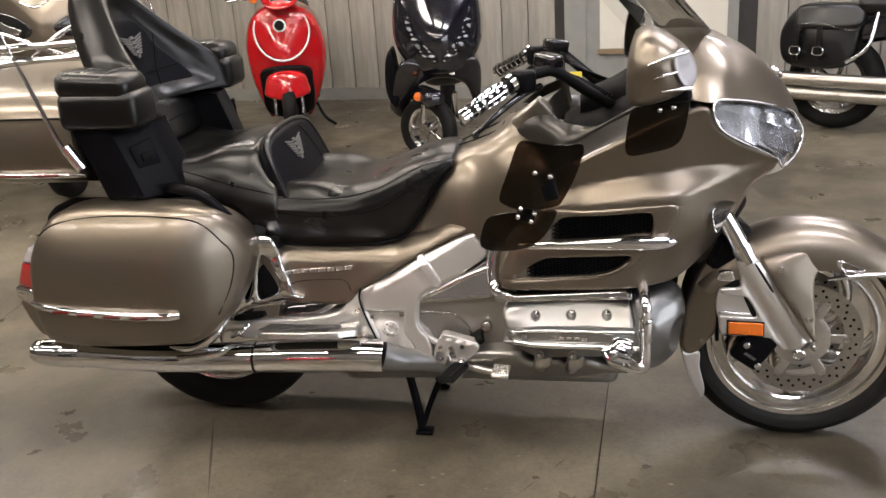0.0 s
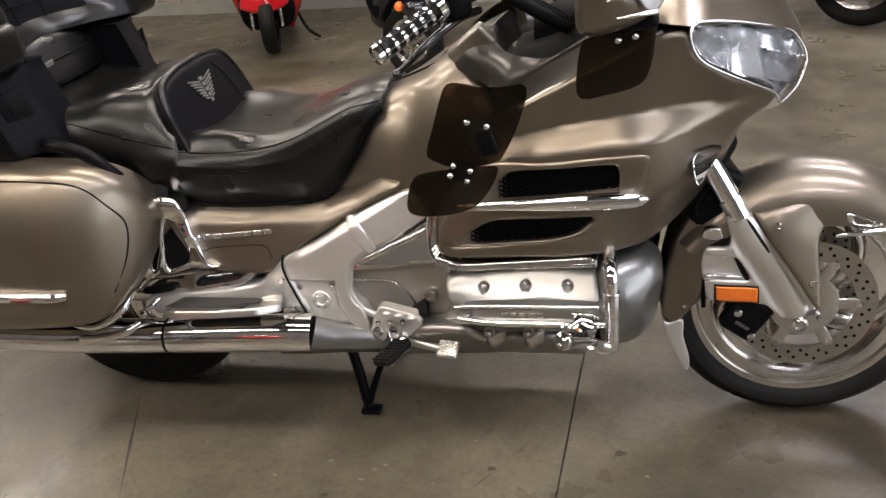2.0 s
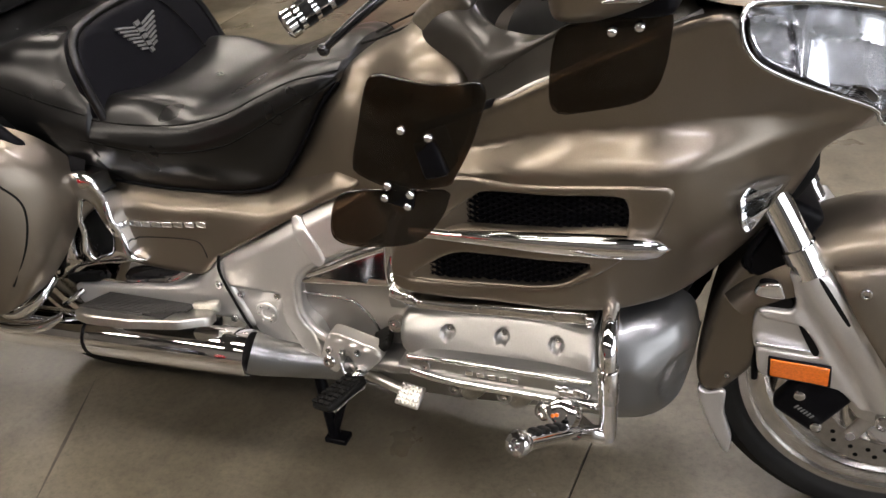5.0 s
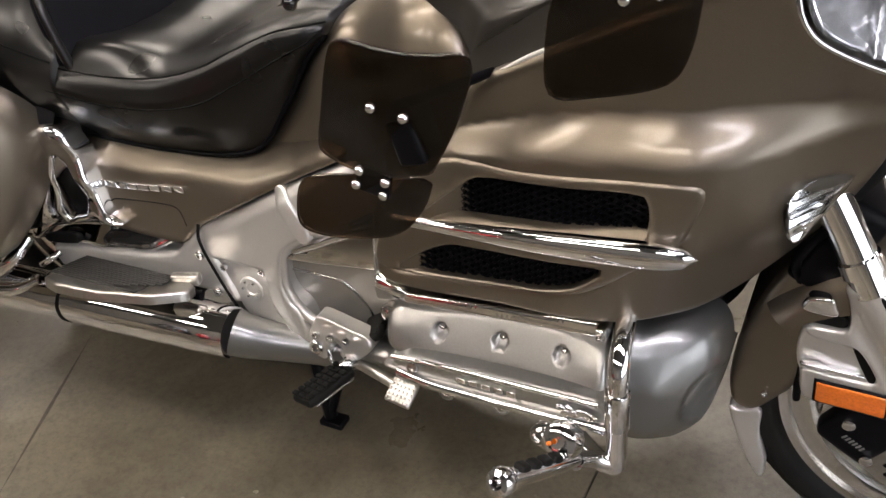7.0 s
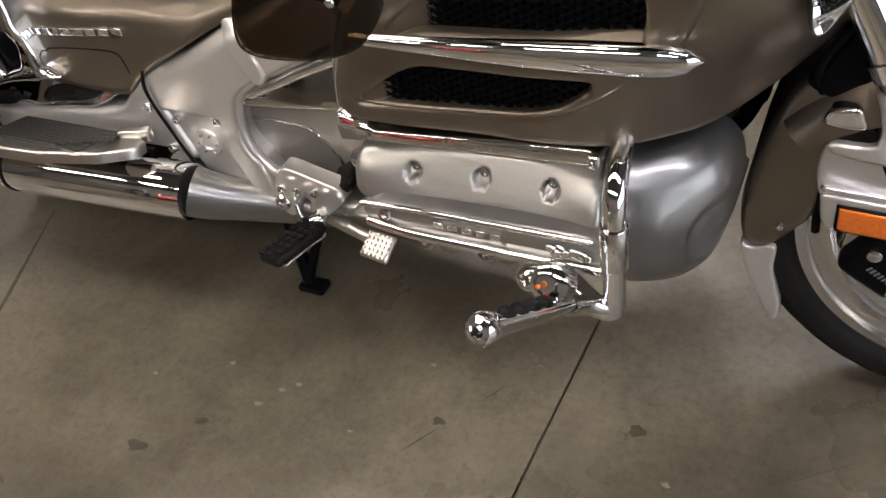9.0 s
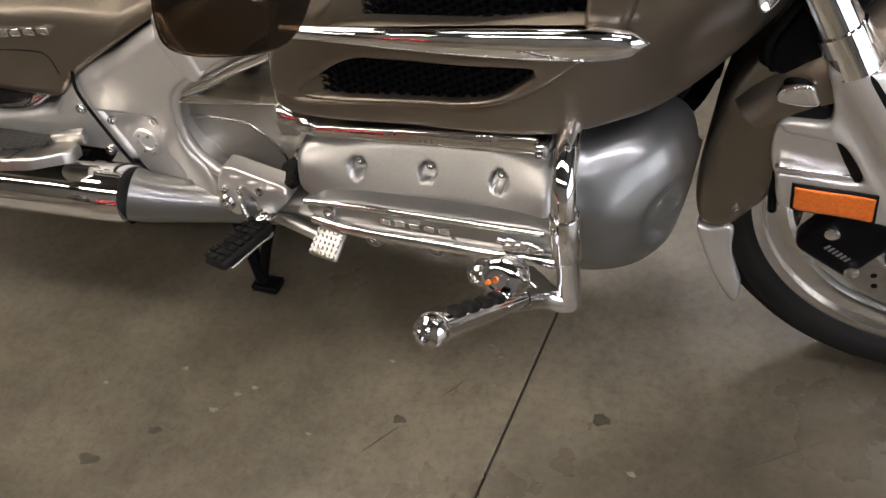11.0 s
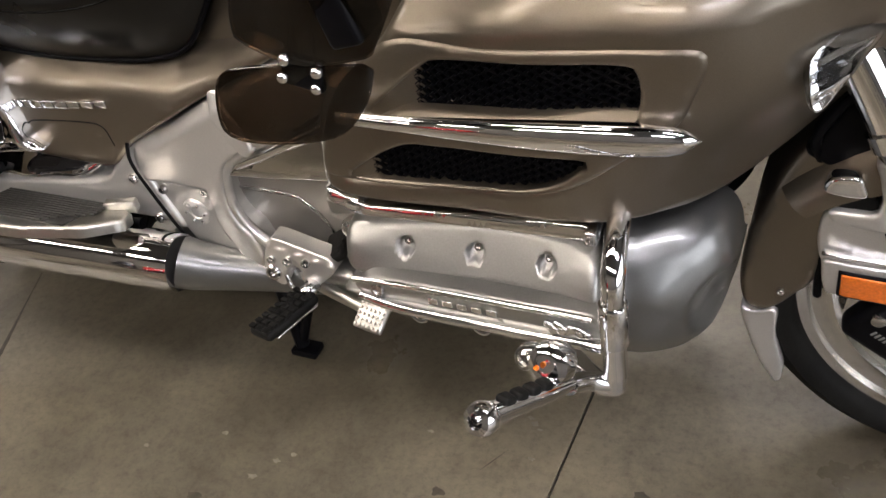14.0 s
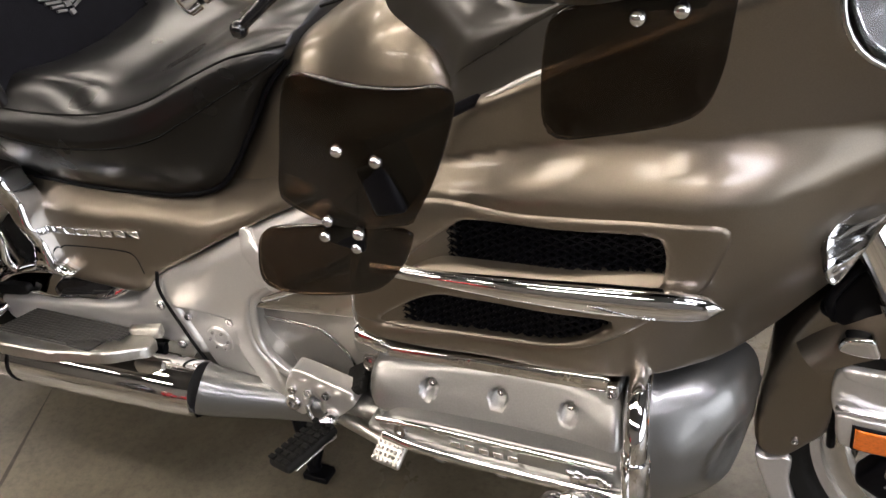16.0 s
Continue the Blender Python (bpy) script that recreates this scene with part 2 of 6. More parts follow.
    if m is not None:
        verts = [tuple(m @ Vector(v)) for v in verts]
        turn = m.to_3x3()
        slope = np.array([tuple((turn @ Vector(v)).normalized()) for v in slope])
    ob = mesh_part(name, verts, faces, mat, parent, label)
    if m is None or m.determinant() > 0:
        # the true slope of the moulded face, so that highlights run evenly
        nor = [v.normal.copy() for v in ob.data.vertices]
        for i in np.nonzero(u <= 0)[0]:
            nor[i] = Vector(slope[i])
        ob.data.normals_split_custom_set_from_vertices(nor)
    return ob


def tube(name, pts, r, mat, parent=None, n=12, label="", smooth_path=6, closed=False, flat=1.0, m=None):
    """A round rod along a smooth line; r is one radius or one for each given point."""
    p = curve_points(pts, smooth_path, closed) if smooth_path > 1 else [np.array(q, float) for q in pts]
    rr = [r] * len(p) if not hasattr(r, "__len__") else [float(np.interp(i / max(1, len(p) - 1), np.linspace(0, 1, len(r)), r)) for i in range(len(p))]
    verts, faces, ref = [], [], None
    for i, q in enumerate(p):
        t = (p[(i + 1) % len(p)] - p[i - 1]) if closed else (p[min(i + 1, len(p) - 1)] - p[max(i - 1, 0)])
        t = t / (np.linalg.norm(t) + 1e-12)
        if ref is None:
            ref = np.cross(t, (0.13, 0.2, 1.0))
            if np.linalg.norm(ref) < 0.1:
                ref = np.cross(t, (1.0, 0, 0))
        ref = ref - t * (ref @ t)
        ref /= np.linalg.norm(ref)
        s = np.cross(t, ref)
        for k in range(n):
            a = 2 * math.pi * k / n
            verts.append(q + rr[i] * (math.cos(a) * ref + flat * math.sin(a) * s))
    L = len(p)
    for i in range(L if closed else L - 1):
        for k in range(n):
            a, b = i * n + k, i * n + (k + 1) % n
            c, d = ((i + 1) % L) * n + (k + 1) % n, ((i + 1) % L) * n + k
            faces.append((a, b, c, d))
    if not closed:
        faces.append(tuple(range(n - 1, -1, -1)))
        faces.append(tuple((L - 1) * n + k for k in range(n)))
    if m is not None:
        verts = [m @ Vector(v) for v in verts]
    ob = mesh_part(name, verts, faces, mat, parent, label)
    return sharp(ob, 50)


def loft(name, sections, mat, parent=None, label="", closed=False, caps=True, m=None, crease=60):
    """A skin over cross-sections that have equal numbers of points."""
    n = len(sections[0])
    verts = [p for s in sections for p in s]
    faces = []
    for i in range(len(sections) - 1):
        for k in range(n if closed else n - 1):
            a, b = i * n + k, i * n + (k + 1) % n
            faces.append((a, b, b + n, a + n))
    if caps:
        faces.append(tuple(range(n - 1, -1, -1)))
        faces.append(tuple((len(sections) - 1) * n + k for k in range(n)))
    if m is not None:
        verts = [m @ Vector(v) for v in verts]
    ob = mesh_part(name, verts, faces, mat, parent, label)
    return sharp(ob, crease)


def body(name, stations, mat, parent=None, label="", n_along=6, n_round=5, cy=CY, m=None, axis="x", crease=60):
    """A body that is alike on both sides: stations of (x, [(half width, z), ...]) from the crown down the side, smoothed both ways."""
    xs = curve_points([(s[0],) for s in stations], n_along)
    cols = [curve_points([q for q in (s[1][k] for s in stations)], n_along) for k in range(len(stations[0][1]))]
    secs = []
    for i, x in enumerate(xs):
        half = curve_points([c[i] for c in cols], n_round)
        right = [(x[0], cy - h[0], h[1]) for h in half]
        left = [(x[0], cy + h[0], h[1]) for h in reversed(half)]
        secs.append(left[:-1] + right)
    return loft(name, secs, mat, parent, label, False, True, m, crease)


def lathe(name, profile, mat, parent=None, n=48, label="", m=None, closed=False, crease=40):
    """Turns a profile of (radius, height) round the z axis."""
    verts, faces = [], []
    for r, h in profile:
        for k in range(n):
            a = 2 * math.pi * k / n
            verts.append((r * math.cos(a), r * math.sin(a), h))
    L = len(profile)
    for i in range(L if closed else L - 1):
        for k in range(n):
            a, b = i * n + k, i * n + (k + 1) % n
            c, d = ((i + 1) % L) * n + (k + 1) % n, ((i + 1) % L) * n + k
            faces.append((a, b, c, d))
    if not closed:
        if profile[0][0] > 1e-6:
            faces.append(tuple(range(n - 1, -1, -1)))
        if profile[-1][0] > 1e-6:
            faces.append(tuple((L - 1) * n + k for k in range(n)))
    if m is not None:
        verts = [m @ Vector(v) for v in verts]
    return sharp(mesh_part(name, verts, faces, mat, parent, label), crease)


def rounded_box(name, size, mat, parent=None, bevel=0.01, m=None, label="", segments=3, taper=1.0):
    bm = bmesh.new()
    bmesh.ops.create_cube(bm, size=1)
    for v in bm.verts:
        k = taper if v.co.z > 0 else 1.0
        v.co = Vector((v.co.x * size[0] * k, v.co.y * size[1] * k, v.co.z * size[2]))
    bmesh.ops.bevel(bm, geom=bm.edges[:], offset=bevel, segments=segments, profile=0.5, affect="EDGES")
    return sharp(part(name, bm, mat, parent, label, True, m), 40)


def block(name, size, mat, parent=None, m=None, label=""):
    bm = bmesh.new()
    bmesh.ops.create_cube(bm, size=1)
    bmesh.ops.scale(bm, vec=size, verts=bm.verts)
    return part(name, bm, mat, parent, label, False, m)


def along(p, d):
    """A pose at p whose z axis points along d."""
    return Matrix.Translation(p) @ Vector(d).to_track_quat("Z", "Y").to_matrix().to_4x4()


def bolt(p, d, r, mat, parent, name="bolt", h=0.006, label=""):
    return lathe(name, [(r * 1.0, 0), (r, h * 0.6), (r * 0.85, h), (r * 0.5, h), (r * 0.45, h * 0.5), (0.0, h * 0.5)], mat, parent, 14, label, along(p, d))


# ---- the showroom ----
def concrete():
    """Polished concrete: broad blotches, fine speckle, thin scuffs, worn gloss."""
    m = bpy.data.materials.new("polished_concrete")
    m.use_nodes = True
    nt = m.node_tree
    b = nt.nodes["Principled BSDF"]
    tc = nt.nodes.new("ShaderNodeTexCoord")

    def noise_node(scale, detail, stretch=(1, 1, 1), turn=0.0, rough=0.6):
        mp = nt.nodes.new("ShaderNodeMapping")
        mp.inputs["Scale"].default_value = stretch
        mp.inputs["Rotation"].default_value = (0, 0, turn)
        nt.links.new(tc.outputs["Object"], mp.inputs["Vector"])
        n = nt.nodes.new("ShaderNodeTexNoise")
        n.inputs["Scale"].default_value, n.inputs["Detail"].default_value, n.inputs["Roughness"].default_value = scale, detail, rough
        nt.links.new(mp.outputs[0], n.inputs["Vector"])
        return n.outputs[0]

    def ramp(src, stops):
        r = nt.nodes.new("ShaderNodeValToRGB")
        while len(r.color_ramp.elements) < len(stops):
            r.color_ramp.elements.new(0.5)
        for e, (p, c) in zip(r.color_ramp.elements, stops):
            e.position, e.color = p, (*c, 1)
        nt.links.new(src, r.inputs[0])
        return r.outputs[0]

    def mix(fac, a, c, how="MULTIPLY"):
        x = nt.nodes.new("ShaderNodeMix")
        x.data_type, x.blend_type = "RGBA", how
        if hasattr(fac, "links"):
            nt.links.new(fac, x.inputs["Factor"])
        else:
            x.inputs["Factor"].default_value = fac
        nt.links.new(a, x.inputs["A"])
        nt.links.new(c, x.inputs["B"])
        return x.outputs["Result"]
    base = ramp(noise_node(1.3, 8), [(.36, (.036, .0305, .0205)), (.5, (.084, .073, .052)), (.64, (.152, .134, .098))])
    cloud = ramp(noise_node(7.5, 10, rough=.80), [(.30, (.62, .60, .57)), (.47, (.97, .97, .97)), (.66, (1.24, 1.22, 1.18))])
    speck = ramp(noise_node(70, 5, rough=.8), [(.36, (.55, .53, .50)), (.5, (1, 1, 1)), (.66, (1.25, 1.23, 1.2))])
    col = mix(.95, base, cloud)
    col = mix(.5, col, speck)
    for turn, seed in ((.5, 3.0), (-.9, 5.0), (1.3, 8.0)):
        scuff = ramp(noise_node(seed, 7, (1.2, 55, 1), turn, .75), [(.27, (.45, .42, .38)), (.34, (1, 1, 1)), (.68, (1, 1, 1)), (.76, (1.2, 1.19, 1.16))])
        patch = ramp(noise_node(2.1 + seed * .1, 3), [(.48, (0, 0, 0)), (.62, (1, 1, 1))])
        col = mix(patch, col, scuff)
    flake = ramp(noise_node(14, 10, rough=.85), [(.66, (0, 0, 0)), (.74, (1, 1, 1))])
    light = nt.nodes.new("ShaderNodeRGB")
    light.outputs[0].default_value = (.22, .20, .155, 1)
    col = mix(flake, col, light.outputs[0], "MIX")
    nt.links.new(col, b.inputs["Base Color"])
    rg = ramp(noise_node(3.0, 7), [(.3, (.22, .22, .22)), (.7, (.46, .46, .46))])
    nt.links.new(rg, b.inputs["Roughness"])
    bu = nt.nodes.new("ShaderNodeBump")
    bu.inputs["Strength"].default_value, bu.inputs["Distance"].default_value = .08, .002
    nt.links.new(noise_node(45, 6), bu.inputs["Height"])
    nt.links.new(bu.outputs[0], b.inputs["Normal"])
    return m


CONCRETE = concrete()
BOARD = material("whitewashed_board", (0.275, 0.258, 0.225), 0.65, 0.0, 0.16, 6, stretch=(4, 4, 0.5), second=(0.20, 0.188, 0.162), second_scale=2.2,
                 bump=0.15, bump_scale=40, island=0.07)
WALL_PAINT = material("grey_wall_paint", (0.075, 0.070, 0.063), 0.7, 0.0, 0.05, 2, bump=0.05)
TRIM_PAINT = material("grey_trim_paint", (0.22, 0.22, 0.205), 0.5, 0.0, 0.06, 8)
GAP_DARK = material("dark_gap", (0.03, 0.028, 0.025), 0.8, 0.0, 0.1, 8)
DOOR_PAINT = material("cream_door_paint", (0.56, 0.54, 0.47), 0.45, 0.0, 0.04, 5)
WOOD_SILL = material("brown_wood", (0.22, 0.16, 0.09), 0.5, 0.0, 0.2, 20, stretch=(1, 8, 8))
CEILING_WHITE = material("dull_grey_ceiling", (0.075, 0.072, 0.066), 0.8, 0.0, 0.05, 3)
FLECK = material("pale_floor_fleck", (0.20, 0.185, 0.150), 0.5, 0.0, 0.25, 80)
STAIN = material("dark_floor_stain", (0.055, 0.047, 0.034), 0.55, 0.0, 0.3, 60)
JOINT = material("joint_filler", (0.035, 0.03, 0.024), 0.8, 0.0, 0.25, 90)

X0, X1, Y0, Y1, H = -6.0, 5.6, -5.0, 7.2, 3.5
YAW = math.degrees(math.atan2(-0.1, 1.0))


def slab(name, corners, z0, z1, mat, parent=None):
    n = len(corners)
    v = [(x, y, z0) for x, y in corners] + [(x, y, z1) for x, y in corners]
    f = [tuple(range(n - 1, -1, -1)), tuple(range(n, 2 * n))] + [(k, (k + 1) % n, n + (k + 1) % n, n + k) for k in range(n)]
    return mesh_part(name, v, f, mat, parent, "", False)


def joint_x(y):
    return 1.156 + 0.0475 * y


G = .0022
floor = tagged(slab("floor", [(X0, Y0), (X1, Y0), (X1, Y1), (X0, Y1)], -.12, -.006, JOINT), "worn grey-brown polished concrete floor with saw-cut joints", "floor", "", "structure")
def joint_w(y):
    return -1.21 - 0.06 * y


slab("slab", [(X0, Y0), (joint_w(Y0) - G, Y0), (joint_w(Y1) - G, Y1), (X0, Y1)], -.006, 0, CONCRETE, floor)
slab("slab", [(joint_w(Y0) + G, Y0), (joint_x(Y0) - G, Y0), (joint_x(Y1) - G, Y1), (joint_w(Y1) + G, Y1)], -.006, 0, CONCRETE, floor)
slab("slab", [(joint_x(Y0) + G, Y0), (X1, Y0), (X1, Y1), (joint_x(Y1) + G, Y1)], -.006, 0, CONCRETE, floor)
ceiling = tagged(block("ceiling", (X1 - X0, 12.4, 0.1), CEILING_WHITE, None, pose((X0 + X1) / 2, 1.1, H + 0.05)), "plain dark grey showroom ceiling", "ceiling", "", "structure")
wall_west = tagged(block("wall_west", (0.15, 12.4, H), WALL_PAINT, None, pose(X0 - .07, 1.1, H / 2)), "plain dark grey painted wall", "wall", "", "structure")
wall_east = tagged(block("wall_east", (0.15, 12.4, H), WALL_PAINT, None, pose(X1 + .07, 1.1, H / 2)), "plain dark grey painted wall", "wall", "", "structure")
wall_south = tagged(block("wall_south", (X1 - X0, 0.15, H), WALL_PAINT, None, pose((X0 + X1) / 2, Y0 - .07, H / 2)), "plain dark grey painted wall", "wall", "", "structure")
WALL = pose(0, 5.30, 0, 0, 0, YAW)
wall_north = tagged(block("wall_north", (16.0, 0.12, H), GAP_DARK, None, WALL @ pose(1.0, 0.085, H / 2)), "wall clad in whitewashed vertical boards", "wall", "", "structure")

LAMP = glowing("lamp_diffuser", (1.0, 0.89, 0.79), 29.0)
LAMP_COOL = glowing("cool_lamp_diffuser", (0.96, 0.92, 1.0), 37.0)


DAYLIGHT = glowing("window_daylight", (0.90, 0.93, 1.0), 3.4)
shop_window = tagged(new("window_1"), "tall shop window with white daylight outside", "window", "", "structure")
for k in range(3):
    block("pane", (.02, 1.5, 2.3), DAYLIGHT, shop_window, pose(X1 - .02, -3.6 + k * 1.6, 1.45))
for y in (-4.4, -2.8, -1.2, .4):
    block("window_frame", (.06, .08, 2.5), TRIM_PAINT, shop_window, pose(X1 - .03, y, 1.45))
for z in (.26, 2.64):
    block("window_frame", (.05, 4.88, .08), TRIM_PAINT, shop_window, pose(X1 - .025, -2.0, z))


def ceiling_light(x, y, cool=False, size=(1.22, 0.60)):
    """A recessed box light: three glowing strips in a white tray."""
    t = thing("ceiling_light", "rectangular white ceiling light with three glowing strips", "ceiling light", "ceiling lights")
    t.matrix_world = pose(x, y, H - 0.03)
    block("frame", (size[0] + 0.06, size[1] + 0.06, 0.05), TRIM_PAINT, t, pose(0, 0, 0.005))
    for k in (-1, 0, 1):
        block("diffuser", (size[0], size[1] / 3 - .03, 0.02), LAMP_COOL if cool else LAMP, t, pose(0, k * size[1] / 3, -0.025))
    return t


for lx in (-4.3, -1.9, 0.5, 2.9):
    for ly in (-3.4, -1.2, 1.1, 3.4):
        ceiling_light(lx, ly, lx > 2.5, (1.7, .40))

# stains and a crack on the floor
for k, (x, y, r, a) in enumerate(((1.265, -.225, .016, .3), (.541, -.495, .018, 1.2), (.35, -.62, .02, .4), (.62, -.42, .014, 2.0), (1.52, -.33, .012, .9), (.98, -.30, .012, .2), (-.45, -.55, .03, .7), (-.62, -.45, .025, 2.2))):
    rnd = random.Random(k + 4)
    pts = [(x + r * (1 + .6 * math.cos(t - a)) * rnd.uniform(.6, 1.15) * math.cos(t), y + r * .7 * rnd.uniform(.6, 1.15) * math.sin(t)) for t in np.linspace(0, 2 * math.pi, 14, endpoint=False)]
    slab("stain", pts, 0, .0006, STAIN, floor)
for k, (xa, ya, xb, yb, w) in enumerate(((1.33, -.52, 1.42, -.45, .0016), (1.38, -.56, 1.47, -.47, .0014), (.95, -.37, .99, -.31, .0012), (1.46, -.50, 1.54, -.42, .0012), (.80, -.60, .84, -.55, .001), (1.4317, -.2714, 1.4952, -.209, .0014), (1.47, -.255, 1.56, -.185, .0012), (1.0307, -.2467, 1.0566, -.2047, .0010), (-.03, -.05, .142, -.485, .0042))):
    d = Vector((xb - xa, yb - ya, 0)).normalized().cross(Vector((0, 0, 1))) * w
    slab("scuff", [(xa, ya), ((xa + xb) / 2 + d.x, (ya + yb) / 2 + d.y), (xb, yb), ((xa + xb) / 2 - d.x, (ya + yb) / 2 - d.y)], 0, .0006, STAIN, floor)

for k, (x, y) in enumerate(((.7136, -.3225), (.735, -.305), (1.083, -.141), (1.095, -.150), (1.075, -.132), (.93, -.20), (.69, -.36), (1.10, -.205), (.60, -.30), (.86, -.36), (1.33, -.30), (.48, -.36))):
    rnd = random.Random(k + 40)
    r = rnd.uniform(.004, .010)
    pts = [(x + r * rnd.uniform(.4, 1.3) * math.cos(t), y + r * rnd.uniform(.3, .8) * math.sin(t)) for t in np.linspace(0, 2 * math.pi, 11, endpoint=False)]
    slab("fleck", pts, 0, .0005, FLECK, floor)


def thin_glass(name, tint, ior=1.45, rough=0.01):
    """Clear or tinted sheet: it lets light straight through and shines like plastic."""
    m = bpy.data.materials.new(name)
    m.use_nodes = True
    nt = m.node_tree
    nt.nodes.remove(nt.nodes["Principled BSDF"])
    tr, gl, fr, mx = (nt.nodes.new("ShaderNode" + k) for k in ("BsdfTransparent", "BsdfGlossy", "Fresnel", "MixShader"))
    tr.inputs[0].default_value = (*tint, 1)
    gl.inputs["Roughness"].default_value = rough
    fr.inputs["IOR"].default_value = ior
    nt.links.new(fr.outputs[0], mx.inputs[0])
    nt.links.new(tr.outputs[0], mx.inputs[1])
    nt.links.new(gl.outputs[0], mx.inputs[2])
    nt.links.new(mx.outputs[0], nt.nodes["Material Output"].inputs["Surface"])
    return m


LENS = thin_glass("clear_lens_sheet", (0.93, 0.94, 0.95))
SHIELD = thin_glass("windshield_sheet", (0.9, 0.92, 0.92))
SMOKED = thin_glass("smoked_sheet", (0.21, 0.165, 0.125))

# ---- the motorcycle ----
bike = thing("touring_motorcycle", "bronze-grey touring motorcycle with chrome trim on its stand", "motorcycle")


def both(fn, *a, **k):
    fn(*a, **k)
    fn(*a, mirror=True, **k)


# fairing
FAIR = [(.86, .66, -.20), (1.322, .731, -.248), (1.324, .636, -.241), (1.265, .497, -.235), (1.27, .685, -.243), (1.477, .696, -.112), (1.433, .641, -.165), (.93, .53, -.256), (1.08, .52, -.250), (1.0, .68, -.236),
        (1.573, .786, -.118), (1.42, .95, -.2), (1.0, .85, -.2), (1.2, .85, -.23), (1.40, .565, -.12), (1.34, .52, -.17), (1.465, .62, -.075)]
FAIR_FACE = surface(FAIR, 2.5e-3)


def fair(back=0.0):
    """The face of the side fairing, set back by so much."""
    return lambda x, z: FAIR_FACE(x, z) + back


FAIR_OUT = [(.996, .70), (.935, .645), (.908, .60), (.903, .555), (.910, .516), (.98, .509), (1.10, .509), (1.22, .513), (1.29, .513), (1.322, .510), (1.357, .519), (1.405, .548), (1.448, .592),
            (1.481, .64), (1.503, .69), (1.52, .737), (1.569, .778), (1.573, .808), (1.525, .837), (1.474, .864), (1.419, .91), (1.399, .953), (1.347, .947),
            (1.238, .899), (1.132, .847), (1.058, .807), (1.029, .75)]
VENT_OUT = [(.955, .650), (1.018, .712), (1.13, .716), (1.26, .727), (1.326, .730), (1.339, .716), (1.330, .684), (1.315, .648), (1.290, .625), (1.266, .606), (1.230, .579), (1.193, .560), (1.128, .547), (1.03, .540), (.94, .538), (.908, .541), (.907, .57), (.925, .612)]
VENT_1 = [(.997, .642), (1.050, .686), (1.078, .698), (1.168, .703), (1.262, .709), (1.277, .697), (1.277, .662), (1.262, .642), (1.15, .632), (1.04, .625), (.985, .624)]
VENT_2 = [(.945, .546), (1.012, .590), (1.065, .597), (1.14, .600), (1.224, .602), (1.212, .585), (1.185, .567), (1.14, .555), (1.06, .547), (.985, .544)]


def scaled(poly, k):
    c = np.mean(poly, axis=0)
    return [tuple(c + (np.array(p) - c) * k) for p in poly]


def ease(t):
    t = np.clip(t, 0, 1)
    return t * t * (3 - 2 * t)


def ridge(x, z):
    """The shelf that runs along the side fairing: the part above it is set back."""
    half = np.interp(x, SHELF_X, (.004, .011, .019, .022, .024, .024, .021, .013, .006, .004)) + .006
    mid = np.polyval(RIDGE_LINE, x - 1.25)
    u = np.clip((z - mid + half) / (2 * half), 0, 1)
    return (.98 * half * (.45 * u + .55 * ease(u)) - .36 * np.maximum(z - mid - half, 0)) * ease((x - 0.84) / 0.12) * ease((1.585 - x) / 0.14)


SHELF_X = (.95, 1.05, 1.13, 1.20, 1.27, 1.335, 1.395, 1.455, 1.49, 1.57)
RIDGE_LINE = np.polyfit(np.array(SHELF_X) - 1.25, (.712, .738, .754, .762, .768, .773, .780, .789, .795, .799), 3)


for left in (False, True):
    fairing = panel("side_fairing", FAIR_OUT, fair(.004), PAINT, bike, 0.05, 0.012, holes=[scaled(VENT_1, 1.06), scaled(VENT_2, 1.05)], mirror=left, shape=ridge, step=0.0075)
    panel("vent_surround", VENT_OUT, fair(), PAINT, fairing, 0.05, 0.007, holes=[VENT_1, VENT_2], mirror=left, label="raised painted surround of two air vents")
    for poly, back in ((VENT_1, .032), (VENT_2, .020)):
        panel("vent_backing", scaled(poly, 1.1), fair(back), BLACK, fairing, 0.01, 0.003, mirror=left, step=0.03)
    for poly, x0 in (([(.992, .645), (1.050, .690), (1.090, .699), (1.078, .66), (1.062, .624), (.98, .620)], .985), ([(.940, .546), (1.012, .593), (1.07, .599), (1.055, .57), (1.035, .543), (.985, .541)], .945)):
        panel("vent_ramp", poly, lambda x, z, q=x0: FAIR_FACE(x, z) + .004 + .055 * np.clip((x - q) / .11, 0, 1) ** 1.3, PAINT, fairing, .01, .002, mirror=left, step=.008)
    panel("vent_shelf", [(1.0, .618), (1.15, .626), (1.274, .637), (1.276, .655), (1.17, .645), (1.09, .640), (1.02, .634)], lambda x, z: FAIR_FACE(x, z) - .002 + 1.6 * np.maximum(z - .628 - .04 * (x - 1.0), 0), PAINT, fairing, .01, .002, mirror=left, step=.009)
    spear = []
    for q in np.linspace(0, 1, 25):
        c = np.array((.955 + .383 * q, -.262 - .012 * math.sin(math.pi * q) + .012 * q, .632 + .008 * q + .004 * math.sin(math.pi * q)))
        thick = (.0075 + .0095 * float(ease(q / .8))) * math.sqrt(max(.0004, 1 - max(0.0, (q - .82) / .18) ** 2.4))
        spear.append([(c[0], (2 * CY - c[1] + .8 * thick * math.cos(a)) if left else c[1] - .8 * thick * math.cos(a), c[2] + thick * math.sin(a) * (1 if math.sin(a) > 0 else 1.15)) for a in np.linspace(0, 2 * math.pi, 20, endpoint=False)])
    loft("chrome_spear", spear, CHROME, fairing, "polished chrome spear between the vents", closed=True)


